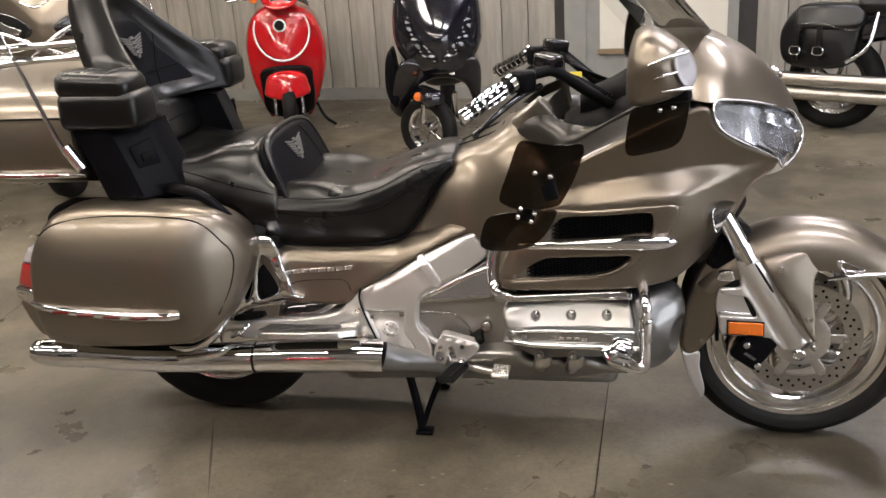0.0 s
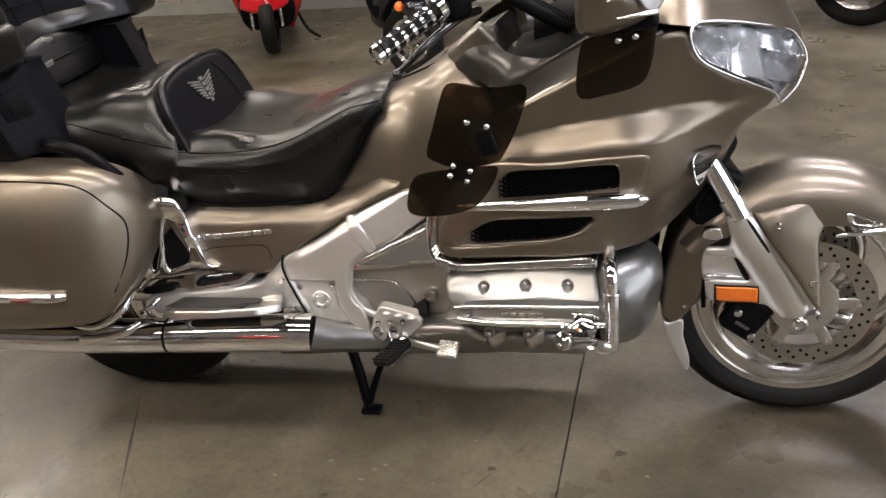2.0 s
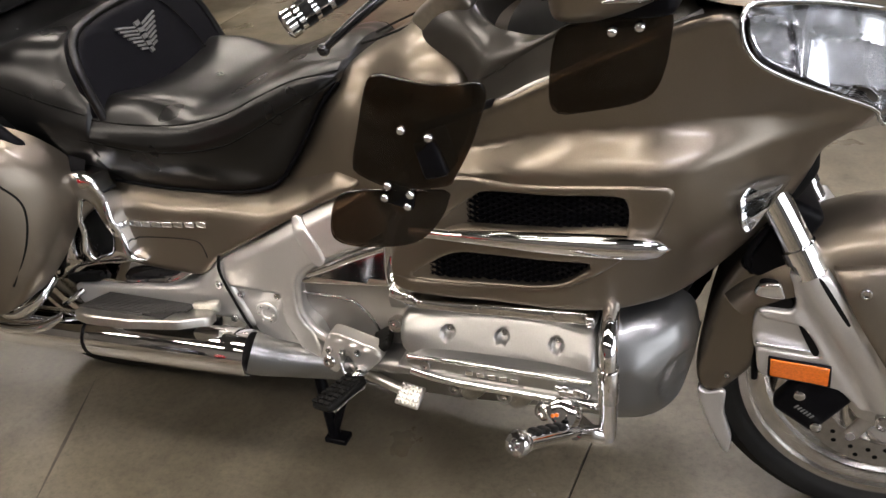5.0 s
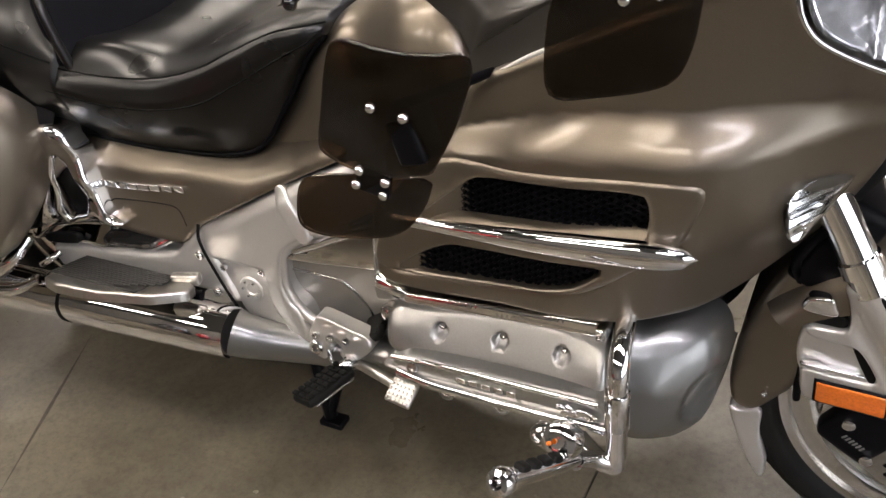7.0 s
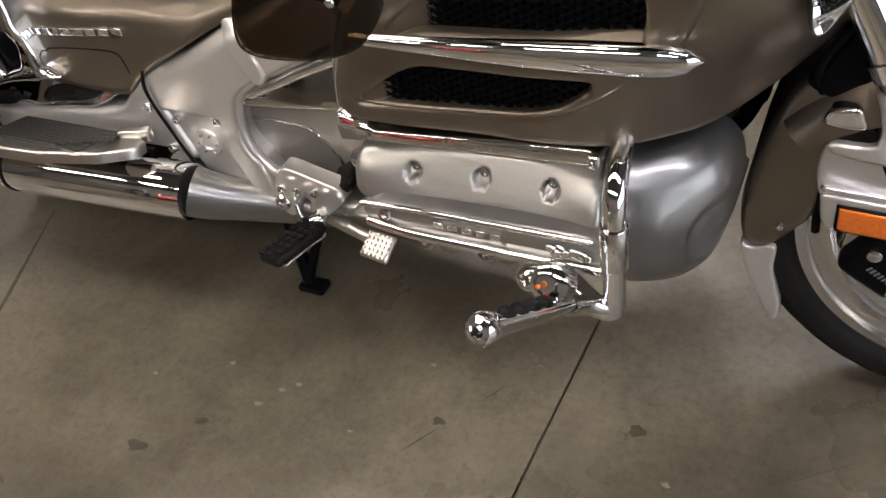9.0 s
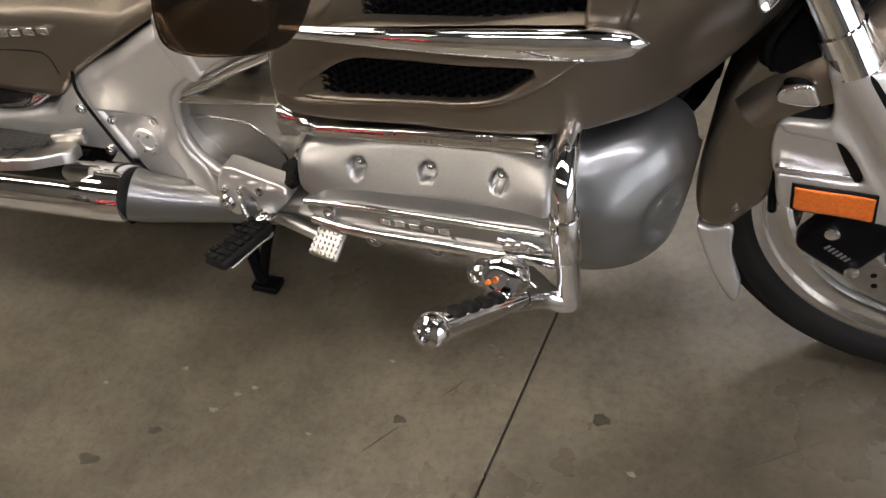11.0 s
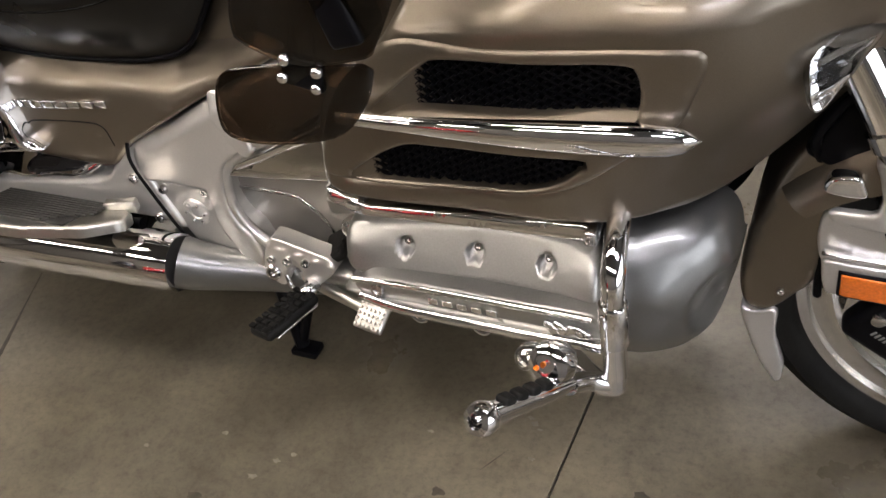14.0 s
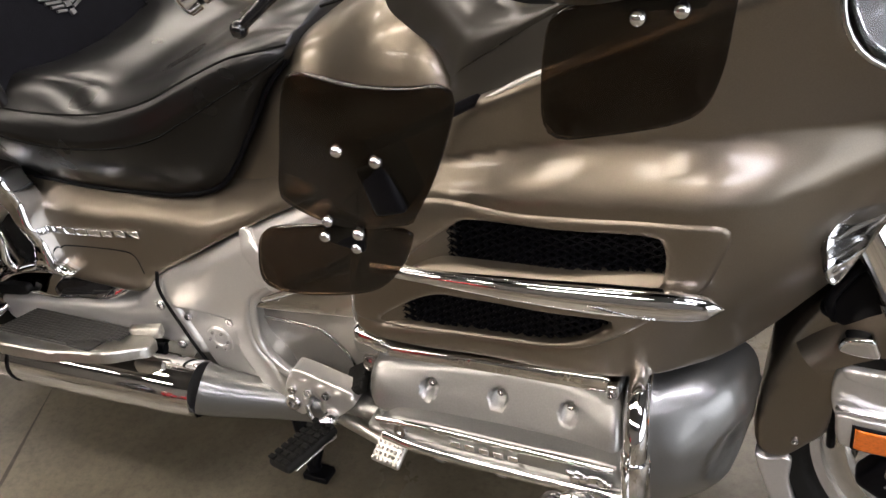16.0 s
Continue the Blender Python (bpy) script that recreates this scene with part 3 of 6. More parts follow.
def honeycomb(name, poly, back, cell, parent):
    """A net of six-sided meshes that fills an opening."""
    f = fair(back)
    poly = np.array(curve_points(scaled(poly, 1.08), 5, True))
    lo, hi = poly.min(0), poly.max(0)
    verts, faces, j, z = [], [], 0, lo[1]
    while z < hi[1]:
        x = lo[0] + (cell if j % 2 else 0)
        while x < hi[0]:
            if inside(np.array([[x, z]]), poly)[0]:
                b = len(verts)
                yy = float(f(np.array([x]), np.array([z]))[0])
                for r, dy in ((1.0, .004), (.98, 0), (.80, 0), (.78, .008)):
                    for k in range(6):
                        a = math.pi / 3 * k
                        verts.append((x + r * cell * 1.12 * math.cos(a), yy + dy, z + r * cell * 0.56 * math.sin(a)))
                for i in range(3):
                    for k in range(6):
                        faces.append((b + i * 6 + k, b + i * 6 + (k + 1) % 6, b + i * 6 + 6 + (k + 1) % 6, b + i * 6 + 6 + k))
            x += 2 * cell
        z += cell * 0.5
        j += 1
    return tagged(mesh_part(name, verts, faces, PLASTIC, parent, "black honeycomb vent mesh", False), kind="stuff")


grille = new("vent_grille")
grille.parent = bike
honeycomb("grille_mesh", VENT_1, .024, .009, grille)
honeycomb("grille_mesh", VENT_2, .013, .009, grille)

# nose and headlights
body("nose_fairing", [(1.24, [(0, 1.10), (.10, 1.09), (.19, 1.03), (.225, .985)]),
                      (1.40, [(0, 1.10), (.10, 1.09), (.20, 1.035), (.262, .965)]),
                      (1.47, [(0, 1.075), (.09, 1.065), (.17, 1.02), (.23, .957)]),
                      (1.53, [(0, 1.035), (.075, 1.03), (.14, .99), (.185, .942)]),
                      (1.59, [(0, .975), (.06, .97), (.105, .945), (.14, .918)]),
                      (1.63, [(0, .91), (.035, .907), (.065, .90), (.085, .885)])], PAINT, bike, n_along=8)
body("chin", [(1.44, [(0, .82), (.08, .82), (.13, .80), (.14, .76)]),
              (1.54, [(0, .86), (.08, .86), (.125, .82), (.135, .755)]),
              (1.605, [(0, .87), (.05, .87), (.09, .83), (.10, .77)]),
              (1.628, [(0, .85), (.03, .85), (.05, .83), (.06, .80)])], PAINT, bike)
HL = [(1.406, .979, -.232), (1.573, .786, -.145), (1.62, .889, -.068), (1.5, .9, -.190)]
HL_OUT = [(1.411, .966), (1.433, .969), (1.509, .952), (1.597, .917), (1.622, .89), (1.637, .858), (1.632, .831), (1.615, .806), (1.580, .787), (1.573, .808), (1.522, .843),
          (1.454, .886), (1.424, .910), (1.409, .94)]


def facets(x, z):
    """The stepped bowls of the reflector behind the lens: small steps that lean up, and a seam between the two lamps."""
    u = (x - 1.40 - .25 * (.89 - z)) / 0.072
    v = (z - .79 + .45 * (x - 1.41)) / .054
    lean = .62 + .28 * np.sin(np.floor(u) * 2.4 + np.floor(v) * 4.1)
    return 0.054 * lean * (v - np.floor(v)) + .05 * ((u - np.floor(u)) - .5) ** 2 - .012 * np.exp(-((x - 1.477) / .005) ** 2)


for left in (False, True):
    lamp = panel("headlight", HL_OUT, HL, LENS, bike, 0.04, 0.010, 0.008, mirror=left, label="clear plastic headlight lens over chrome bowls", step=0.01)
    panel("reflector", scaled(HL_OUT, .97), [(x, z, y + .014) for x, z, y in HL], BOWL, lamp, 0.02, 0.003, mirror=left, shape=facets, step=0.005, label="chrome headlight reflector")
    rim = resample(curve_points(HL_OUT, 6, True), 0.012)
    ys = surface(HL)(rim[:, 0], rim[:, 1]) + .004
    tube("gasket", [(x, (2 * CY - y) if left else y, z) for (x, z), y in zip(rim, ys)], .0030, CHROME_SATIN, lamp, 8, smooth_path=1, closed=True)
    FOG = [(1.477, .696, -.114), (1.433, .641, -.181), (1.42, .7, -.196)]
    fog = panel("cornering_lamp", [(1.416, .696), (1.437, .714), (1.481, .707), (1.485, .695), (1.46, .661), (1.436, .637), (1.424, .643), (1.417, .672)], FOG, LENS, bike, .02, .008, mirror=left)
    panel("reflector", [(1.42, .694), (1.438, .708), (1.477, .702), (1.479, .694), (1.457, .664), (1.436, .642), (1.426, .648), (1.421, .672)], [(x, z, y + .006) for x, z, y in FOG], CHROME, fog,
          .02, .003, mirror=left, step=.006, shape=lambda x, z: .0016 * np.sin(z * 330) + .35 * (z - .675), label="ribbed chrome lamp reflector")
    sy = (lambda y: 2 * CY - y) if left else (lambda y: y)
    # windshield side post, mirror and its lamp
    mir = panel("mirror", [(1.217, 1.078), (1.231, 1.130), (1.250, 1.147), (1.277, 1.145), (1.317, 1.121), (1.352, 1.088), (1.362, 1.050), (1.348, 1.021), (1.296, 1.000), (1.240, .990), (1.214, 1.005)],
                [(1.28, 1.08, -.425), (1.21, 1.03, -.40), (1.35, 1.05, -.375), (1.26, 1.14, -.39), (1.28, 1.02, -.41)], PAINT, bike, .10, .03, .035, mirror=left, step=.01, label="painted mirror housing with a clear signal lamp")
    panel("signal_lens", [(1.308, 1.098), (1.330, 1.110), (1.352, 1.085), (1.360, 1.055), (1.354, 1.036), (1.336, 1.029), (1.314, 1.063)],
          [(1.31, 1.06, -.425), (1.355, 1.06, -.372), (1.335, 1.1, -.39)], FROST, mir, .02, .008, mirror=left, step=.006, shape=lambda x, z: .0007 * np.sin(z * 900), label="ribbed clear signal lens")
    for k, (a, b) in enumerate((((1.255, 1.085), (1.335, 1.108)), ((1.268, 1.057), (1.32, 1.068)), ((1.285, 1.03), (1.345, 1.032)))):
        tube("chrome_finger", [(a[0], sy(-.428), a[1]), ((a[0] + b[0]) / 2, sy(-.43), (a[1] + b[1]) / 2 + .003), (b[0], sy(-.405), b[1])], [.002, .004, .005], CHROME, mir, 8)
    rounded_box("mirror_arm", (.10, .14, .05), PLASTIC, mir, .012, pose(1.30, sy(-.30), 1.015, 0, -8, 0))
for name, out, c, screws in (
        ("wind_deflector", [(.973, .908), (.989, .918), (1.004, .916), (1.045, .906), (1.083, .903), (1.113, .904), (1.121, .890), (1.115, .866), (1.095, .815), (1.069, .769), (1.058, .759), (.985, .748), (.932, .767), (.927, .787), (.945, .836)],
         [(.95, .8, -.352), (1.02, .86, -.362), (1.1, .88, -.345), (1.03, .77, -.350)], ((1.0104, .843), (1.0451, .8326), (.9744, .7544), (1.0057, .7428))),
        ("lower_deflector", [(.895, .731), (.931, .744), (1.015, .748), (1.055, .747), (1.054, .730), (1.040, .701), (1.011, .666), (.978, .650), (.927, .647), (.886, .656), (.877, .679)],
         [(.9, .7, -.352), (1.03, .72, -.338), (.98, .65, -.330), (.9, .65, -.348)], ((.9669, .735), (.9972, .7217))),
        ("mirror_deflector", [(1.222, .978), (1.235, .988), (1.28, .996), (1.332, 1.002), (1.346, .998), (1.344, .969), (1.339, .936), (1.327, .906), (1.302, .892), (1.251, .883), (1.222, .881), (1.211, .896), (1.214, .941)],
         [(1.24, .95, -.375), (1.32, .95, -.360), (1.28, .89, -.362)], ((1.283, .9806), (1.312, .985)))):
    sheet = panel(name, out, c, SMOKED, bike, .004, .003, .001, step=.012, label="smoked brown acrylic wind deflector with chrome screws")
    panel("back_face", out, [(x, z, y + .0045) for x, z, y in c], SMOKED, sheet, .0005, .003, .001, step=.02)
    f = surface(c)
    for x, z in screws:
        y = float(f(np.array([x]), np.array([z]))[0])
        lathe("screw", [(.0062, -.001), (.0062, .0025), (.0045, .005), (.002, .006), (0, .006)], CHROME, sheet, 14, "", along((x, y, z), (0, -1, 0)))
    if name == "wind_deflector":
        rounded_box("bracket", (.045, .010, .034), PLASTIC, sheet, .003, pose(.986, -.340, .738, 0, 12, 0))
        tube("wire", [(1.046, -.352, .832), (1.02, -.340, .80), (.985, -.335, .765)], .0018, CHROME, sheet, 6)
        tube("wire", [(1.004, -.345, .742), (1.006, -.338, .775), (1.008, -.33, .79)], .0015, CHROME_SATIN, sheet, 6)
        rounded_box("mount", (.035, .05, .055), PLASTIC, sheet, .006, pose(1.042, -.330, .800, 0, -15, 0))
        tube("arm", [(1.03, -.345, .84), (1.06, -.29, .835), (1.08, -.20, .82)], .006, PLASTIC, sheet, 8)
    if name == "mirror_deflector":
        rounded_box("mount", (.06, .03, .02), PLASTIC, sheet, .004, pose(1.297, -.342, .99, 0, -5, 0))

# windshield
verts, faces, N = [], [], 14
for i in range(11):
    s = i / 10
    for k in range(N + 1):
        a = -1 + 2 * k / N
        verts.append((1.46 - .30 * s - .13 * a * a * (1 + .3 * s), CY + a * (.23 + .05 * s), 1.055 + .34 * s - .05 * a * a * (1 - s)))
for i in range(10):
    for k in range(N):
        q = i * (N + 1) + k
        faces.append((q, q + 1, q + N + 2, q + N + 1))
shield = mesh_part("windshield", verts, faces, SHIELD, bike, "clear curved windshield")
tube("windshield_gasket", [(1.46 - .135 * a * a, CY + a * .232, 1.062 - .05 * a * a) for a in np.linspace(-1, 1, 9)], .008, PLASTIC, bike, 8)
tube("nose_badge", [(1.555, CY - .035, 1.005), (1.57, CY, 1.0), (1.59, CY - .01, .985), (1.6, CY + .03, .972)], .006, CHROME, bike, 8)

# cockpit
body("dashboard", [(1.06, [(0, .90), (.08, .89), (.12, .86), (.13, .82)]),
                   (1.16, [(0, .93), (.09, .92), (.13, .88), (.14, .83)]),
                   (1.25, [(0, 1.00), (.10, .99), (.17, .95), (.18, .88)]),
                   (1.36, [(0, 1.06), (.12, 1.05), (.20, 1.0), (.21, .92)])], BLACK, bike)
body("console", [(1.10, [(0, .955), (.03, .952), (.05, .93), (.055, .86)]),
                 (1.18, [(0, .985), (.05, .98), (.075, .955), (.08, .88)]),
                 (1.28, [(0, 1.035), (.11, 1.03), (.16, 1.0), (.17, .92)])], BLACK, bike)
for left in (False, True):
    sy = (lambda y: 2 * CY - y) if left else (lambda y: y)
    outer = curve_points([(.932, sy(-.05), .905), (.945, sy(-.11), .897), (.955, sy(-.127), .881), (.985, sy(-.142), .866), (1.02, sy(-.158), .851), (1.042, sy(-.177), .832), (1.06, sy(-.187), .846), (1.10, sy(-.19), .872),
                          (1.151, sy(-.188), .903), (1.22, sy(-.18), .938), (1.30, sy(-.17), .97)], 6)
    inner = curve_points([(1.055, sy(-.04), .977), (1.032, sy(-.085), .962), (1.027, sy(-.112), .944), (1.036, sy(-.130), .930), (1.055, sy(-.142), .918), (1.075, sy(-.148), .910), (1.10, sy(-.150), .905), (1.13, sy(-.150), .901),
                          (1.17, sy(-.147), .906), (1.23, sy(-.14), .938), (1.30, sy(-.13), .98)], 6)
    rows = []
    for a, b in zip(outer, inner):
        mid = np.array((0, (-.014 if not left else .014), .010))
        rows.append([tuple(a + (b - a) * q + mid * math.sin(math.pi * q)) for q in np.linspace(0, 1, 8)] + [tuple(b + np.array((.010, .014 if not left else -.014, -.012))), tuple(b + np.array((.02, .03 if not left else -.03, -.06)))])
    loft("pocket_cover", rows, PAINT_DARK, bike, "dark satin pocket cover inside the fairing", caps=False)
    lower = curve_points([(1.042, sy(-.190), .797), (1.085, sy(-.20), .817), (1.139, sy(-.203), .848), (1.199, sy(-.204), .874), (1.30, sy(-.20), .922), (1.36, sy(-.195), .95)], 8)
    upper = curve_points([(1.040, sy(-.174), .830), (1.06, sy(-.186), .845), (1.10, sy(-.189), .871), (1.151, sy(-.187), .902), (1.24, sy(-.179), .945), (1.33, sy(-.165), .985)], 8)
    loft("pocket_ledge", [[tuple(a + (b - a) * q + np.array((0, 0, -.006 * math.sin(math.pi * q)))) for q in np.linspace(0, 1, 5)] for a, b in zip(lower, upper)], PAINT_DARK, bike, caps=False)
    for dz, r in ((.002, .0042), (-.010, .003)):
        tube("edge_strip", [(p[0], p[1] - (.006 if not left else -.006), p[2] + dz) for p in lower[5:]], r, SILVER, bike, 8, smooth_path=1)
    # handlebar, grip, lever
    bar = tube("handlebar", [(1.19, sy(-.04), .925), (1.12, sy(-.075), .975), (1.05, sy(-.11), 1.028), (1.01, sy(-.15), 1.035), (.955, sy(-.20), 1.02)], .0135, BLACK, bike, 14)
    e, i = Vector((.845, sy(-.305), .963)), Vector((.940, sy(-.213), 1.017))
    d = (i - e).normalized()
    grip = tube("grip", [e, e.lerp(i, .5), i], .0165, RUBBER, bike, 16, "ribbed chrome and rubber handlebar grip", 4)
    for k in range(6):
        p = e + d * (.012 + k * .0225)
        tube("ring", [p - d * .0035, p + d * .0035], .0190, CHROME, grip, 16, smooth_path=1)
    for k in range(5):
        for q in range(6):
            a = q * math.pi / 3
            side = d.cross(Vector((0, 0, 1))).normalized()
            up = side.cross(d)
            off = (side * math.cos(a) + up * math.sin(a)) * .0178
            p = e + d * (.0155 + k * .0225) + off
            tube("rib", [p, p + d * .0155], .0020, CHROME, grip, 6, smooth_path=1)
    lathe("end_cap", [(.0205, 0), (.0205, .012), (.015, .016), (0, .017)], CHROME, grip, 18, "chrome bar end", along(e + d * .004, -d))
    rounded_box("switch_housing", (.055, .05, .055), PLASTIC, bar, .012, pose(.972, sy(-.178), 1.02, 0, 0, -40 if not left else 40))
    lathe("throttle_collar", [(.024, 0), (.024, .015), (.019, .017), (.019, .0)], CHROME, bar, 18, "", along(i, d))
    rounded_box("fluid_reservoir", (.062, .05, .034), PLASTIC_GLOSS, bar, .008, pose(1.028, sy(-.10), 1.055, 0, 10, -30 if not left else 30))
    lever = tube("lever", [(1.01, sy(-.135), 1.0), (.97, sy(-.19), .99), (.925, sy(-.235), .962), (.885, sy(-.262), .93), (.868, sy(-.27), .916)], [.009, .009, .008, .0065, .006], PLASTIC_GLOSS, bar, 10)
    bm = bmesh.new()
    bmesh.ops.create_uvsphere(bm, u_segments=12, v_segments=8, radius=.0095)
    part("lever_ball", bm, PLASTIC_GLOSS, bar, m=Matrix.Translation((.866, sy(-.271), .914)))
    for k in range(4):
        w = .01 * k
        tube("control_cable", [(1.0, sy(-.14), 1.03), (1.03 + w, sy(-.09 + w), 1.045 - w), (1.1, sy(-.06 + w), 1.0), (1.15 + w, sy(-.06), .96)], .0035, PLASTIC, bar, 6)
rounded_box("control_panel", (.10, .03, .05), DISC, bike, .008, pose(.985, -.115, .925, 20, -38, -15))
rounded_box("warning_label", (.045, .003, .03), YELLOW, bike, .001, pose(1.082, .03, .992, 0, 0, -12), "yellow and white warning label")

# tank
body("tank_cover", [(.64, [(0, .70), (.06, .69), (.108, .665), (.128, .63), (.138, .60)]),
                    (.70, [(0, .75), (.07, .745), (.110, .722), (.130, .68), (.146, .61)]),
                    (.74, [(0, .785), (.07, .782), (.113, .763), (.138, .71), (.158, .61)]),
                    (.78, [(0, .813), (.075, .809), (.117, .784), (.148, .72), (.166, .61)]),
                    (.83, [(0, .838), (.082, .833), (.124, .80), (.158, .73), (.174, .61)]),
                    (.92, [(0, .885), (.10, .884), (.165, .845), (.20, .755), (.20, .61)]),
                    (.99, [(0, .885), (.10, .884), (.17, .862), (.215, .77), (.215, .61)]),
                    (1.03, [(0, .85), (.10, .85), (.165, .835), (.21, .76), (.215, .61)]),
                    (1.06, [(0, .80), (.10, .80), (.16, .79), (.20, .74), (.21, .61)])], PAINT, bike, n_along=8)
tube("filler_lid_seam", [(.775, CY - .03, .824), (.83, CY - .055, .846), (.885, CY - .055, .868), (.895, CY, .874), (.885, CY + .055, .868), (.83, CY + .055, .846), (.775, CY + .03, .824)], .0022, BLACK, bike, 6)

# seats
RIDER = []   # place along the seat; ridge and its rise to the middle, upper seam and lower seam as (half width, height); the lower edge
for x, ridge_w, ridge_z, rise, up_w, up_z, low_w, low_z, edge_w, edge_z in (
        (.29, .150, .760, -.020, .207, .733, .226, .700, .170, .594), (.40, .155, .764, -.014, .208, .728, .224, .686, .168, .586), (.50, .130, .748, -.004, .202, .732, .221, .688, .168, .588),
        (.58, .105, .766, .004, .192, .750, .206, .700, .166, .594), (.64, .098, .790, .010, .173, .776, .188, .728, .152, .612), (.70, .088, .809, .014, .153, .800, .166, .760, .141, .692),
        (.74, .082, .816, .013, .138, .806, .148, .780, .132, .757), (.768, .070, .815, .010, .112, .806, .122, .796, .117, .788)):
    RIDER.append((x, [(0, ridge_z + rise), (ridge_w * .55, ridge_z + rise * .7), (ridge_w, ridge_z), (ridge_w * .5 + up_w * .5, max(ridge_z, up_z) + .002 - .28 * abs(ridge_z - up_z)), (up_w, up_z), (up_w * .35 + low_w * .65 + .003, up_z * .45 + low_z * .55), (low_w, low_z),
                      (low_w * .6 + edge_w * .4 + .004, low_z * .55 + edge_z * .45), (edge_w, edge_z)]))
seat = body("rider_seat", RIDER, LEATHER, bike, "black vinyl rider seat with stitched seams", n_along=8, n_round=6, crease=100)
pillion = body("passenger_seat", [(-.14, [(0, .872), (.09, .870), (.155, .878), (.19, .868), (.215, .838), (.226, .80), (.20, .75)]),
                        (-.01, [(0, .838), (.09, .838), (.155, .848), (.19, .842), (.215, .826), (.228, .79), (.20, .73)]),
                        (.07, [(0, .832), (.09, .832), (.155, .838), (.19, .832), (.215, .808), (.229, .76), (.20, .69)]),
                        (.15, [(0, .860), (.09, .858), (.150, .858), (.19, .832), (.216, .784), (.229, .72), (.195, .64)]),
                        (.22, [(0, .872), (.09, .866), (.150, .850), (.186, .816), (.216, .764), (.229, .70), (.19, .61)]),
                        (.255, [(0, .868), (.10, .862), (.148, .845), (.186, .806), (.214, .754), (.227, .695), (.180, .60)]),
                        (.312, [(0, .795), (.10, .788), (.15, .778), (.190, .765), (.213, .742), (.226, .69), (.170, .592)])], LEATHER, bike, "black vinyl passenger seat", n_along=8, n_round=6, crease=100)
STITCH = material("dark_stitching", (0.0012, 0.0012, 0.0012), 0.6, 0.0, 0.1, 60, spec=0.1)
for left in (False, True):
    sy = (lambda y: 2 * CY - y) if left else (lambda y: y)
    for k in (4, 6):
        tube("seat_seam", [(x, sy(CY - row[k][0] - .0003), row[k][1]) for x, row in RIDER], .0016, STITCH, seat, 6)
    tube("seat_seam", [(x, sy(CY - h - .0003), z) for x, z, h in ((-.01, .826, .215), (.07, .808, .215), (.15, .784, .216), (.22, .764, .216), (.305, .743, .214))], .0016, STITCH, pillion, 6)
    tube("seat_edge", [(x, sy(CY - row[8][0] - .001), row[8][1]) for x, row in RIDER], .004, PLASTIC, seat, 8)
TURN = Matrix.Rotation(radians(90), 4, "Z")
REST = ((.198, .728), (.194, .775), (.184, .825), (.156, .864), (.09, .880), (0, .884))   # half width and height of the arched pad
ARCH = [(CY - w, z) for w, z in REST] + [(CY + w, z) for w, z in REST[-2::-1]] + [(CY + .09, .722), (CY, .720), (CY - .09, .722)]


def lean(z):
    """How far along the machine the pad stands at a height: it leans back."""
    return .338 - .40 * (z - .73)


rest = panel("driver_backrest", ARCH, lambda y, z: -lean(z) - .012 * (1 - ((y - CY) / .2) ** 2), LEATHER_FLAT, bike, .022, .010, .008, m=TURN, step=.012, label="padded driver backrest with a stitched emblem")
tube("piping", [(lean(z) - .004, CY + sg * (w + .003), z + .003) for sg, row in ((-1, REST), (1, REST[-2::-1])) for w, z in row], .0085, LEATHER, rest, 10)
tube("rest_seam", [(lean(z) + .012, y, z) for y, z in ((.165, .74), (.160, .785), (.135, .84), (.112, .868))], .0015, BLACK, rest, 5)


def emblem(parent, c, w, h, m):
    """A small winged patch of plain stitched bars."""
    for sgn in (-1, 1):
        for k in range(7):
            L = w * (.46 - .05 * k)
            block("stitched_bar", (L * .86, .004, h * .055), PIPING, parent, m @ pose(c[0] + sgn * (L * .48 + w * .05), 0, c[1] + h * (.34 - .105 * k + .12 * L / w), 0, sgn * -14, 0), "")
    for k in range(5):
        block("stitched_bar", (w * (.13 - .02 * abs(k - 1)), .006, h * .12), PIPING, parent, m @ pose(c[0], 0, c[1] + h * (.38 - .19 * k), 0, 12 * (k % 2) - 6, 0), "")


emblem(rest, (0, 0), .125, .070, pose(lean(.822) + .0135, CY - .02, .822, 0, 0, 90) @ pose(0, 0, 0, -22))

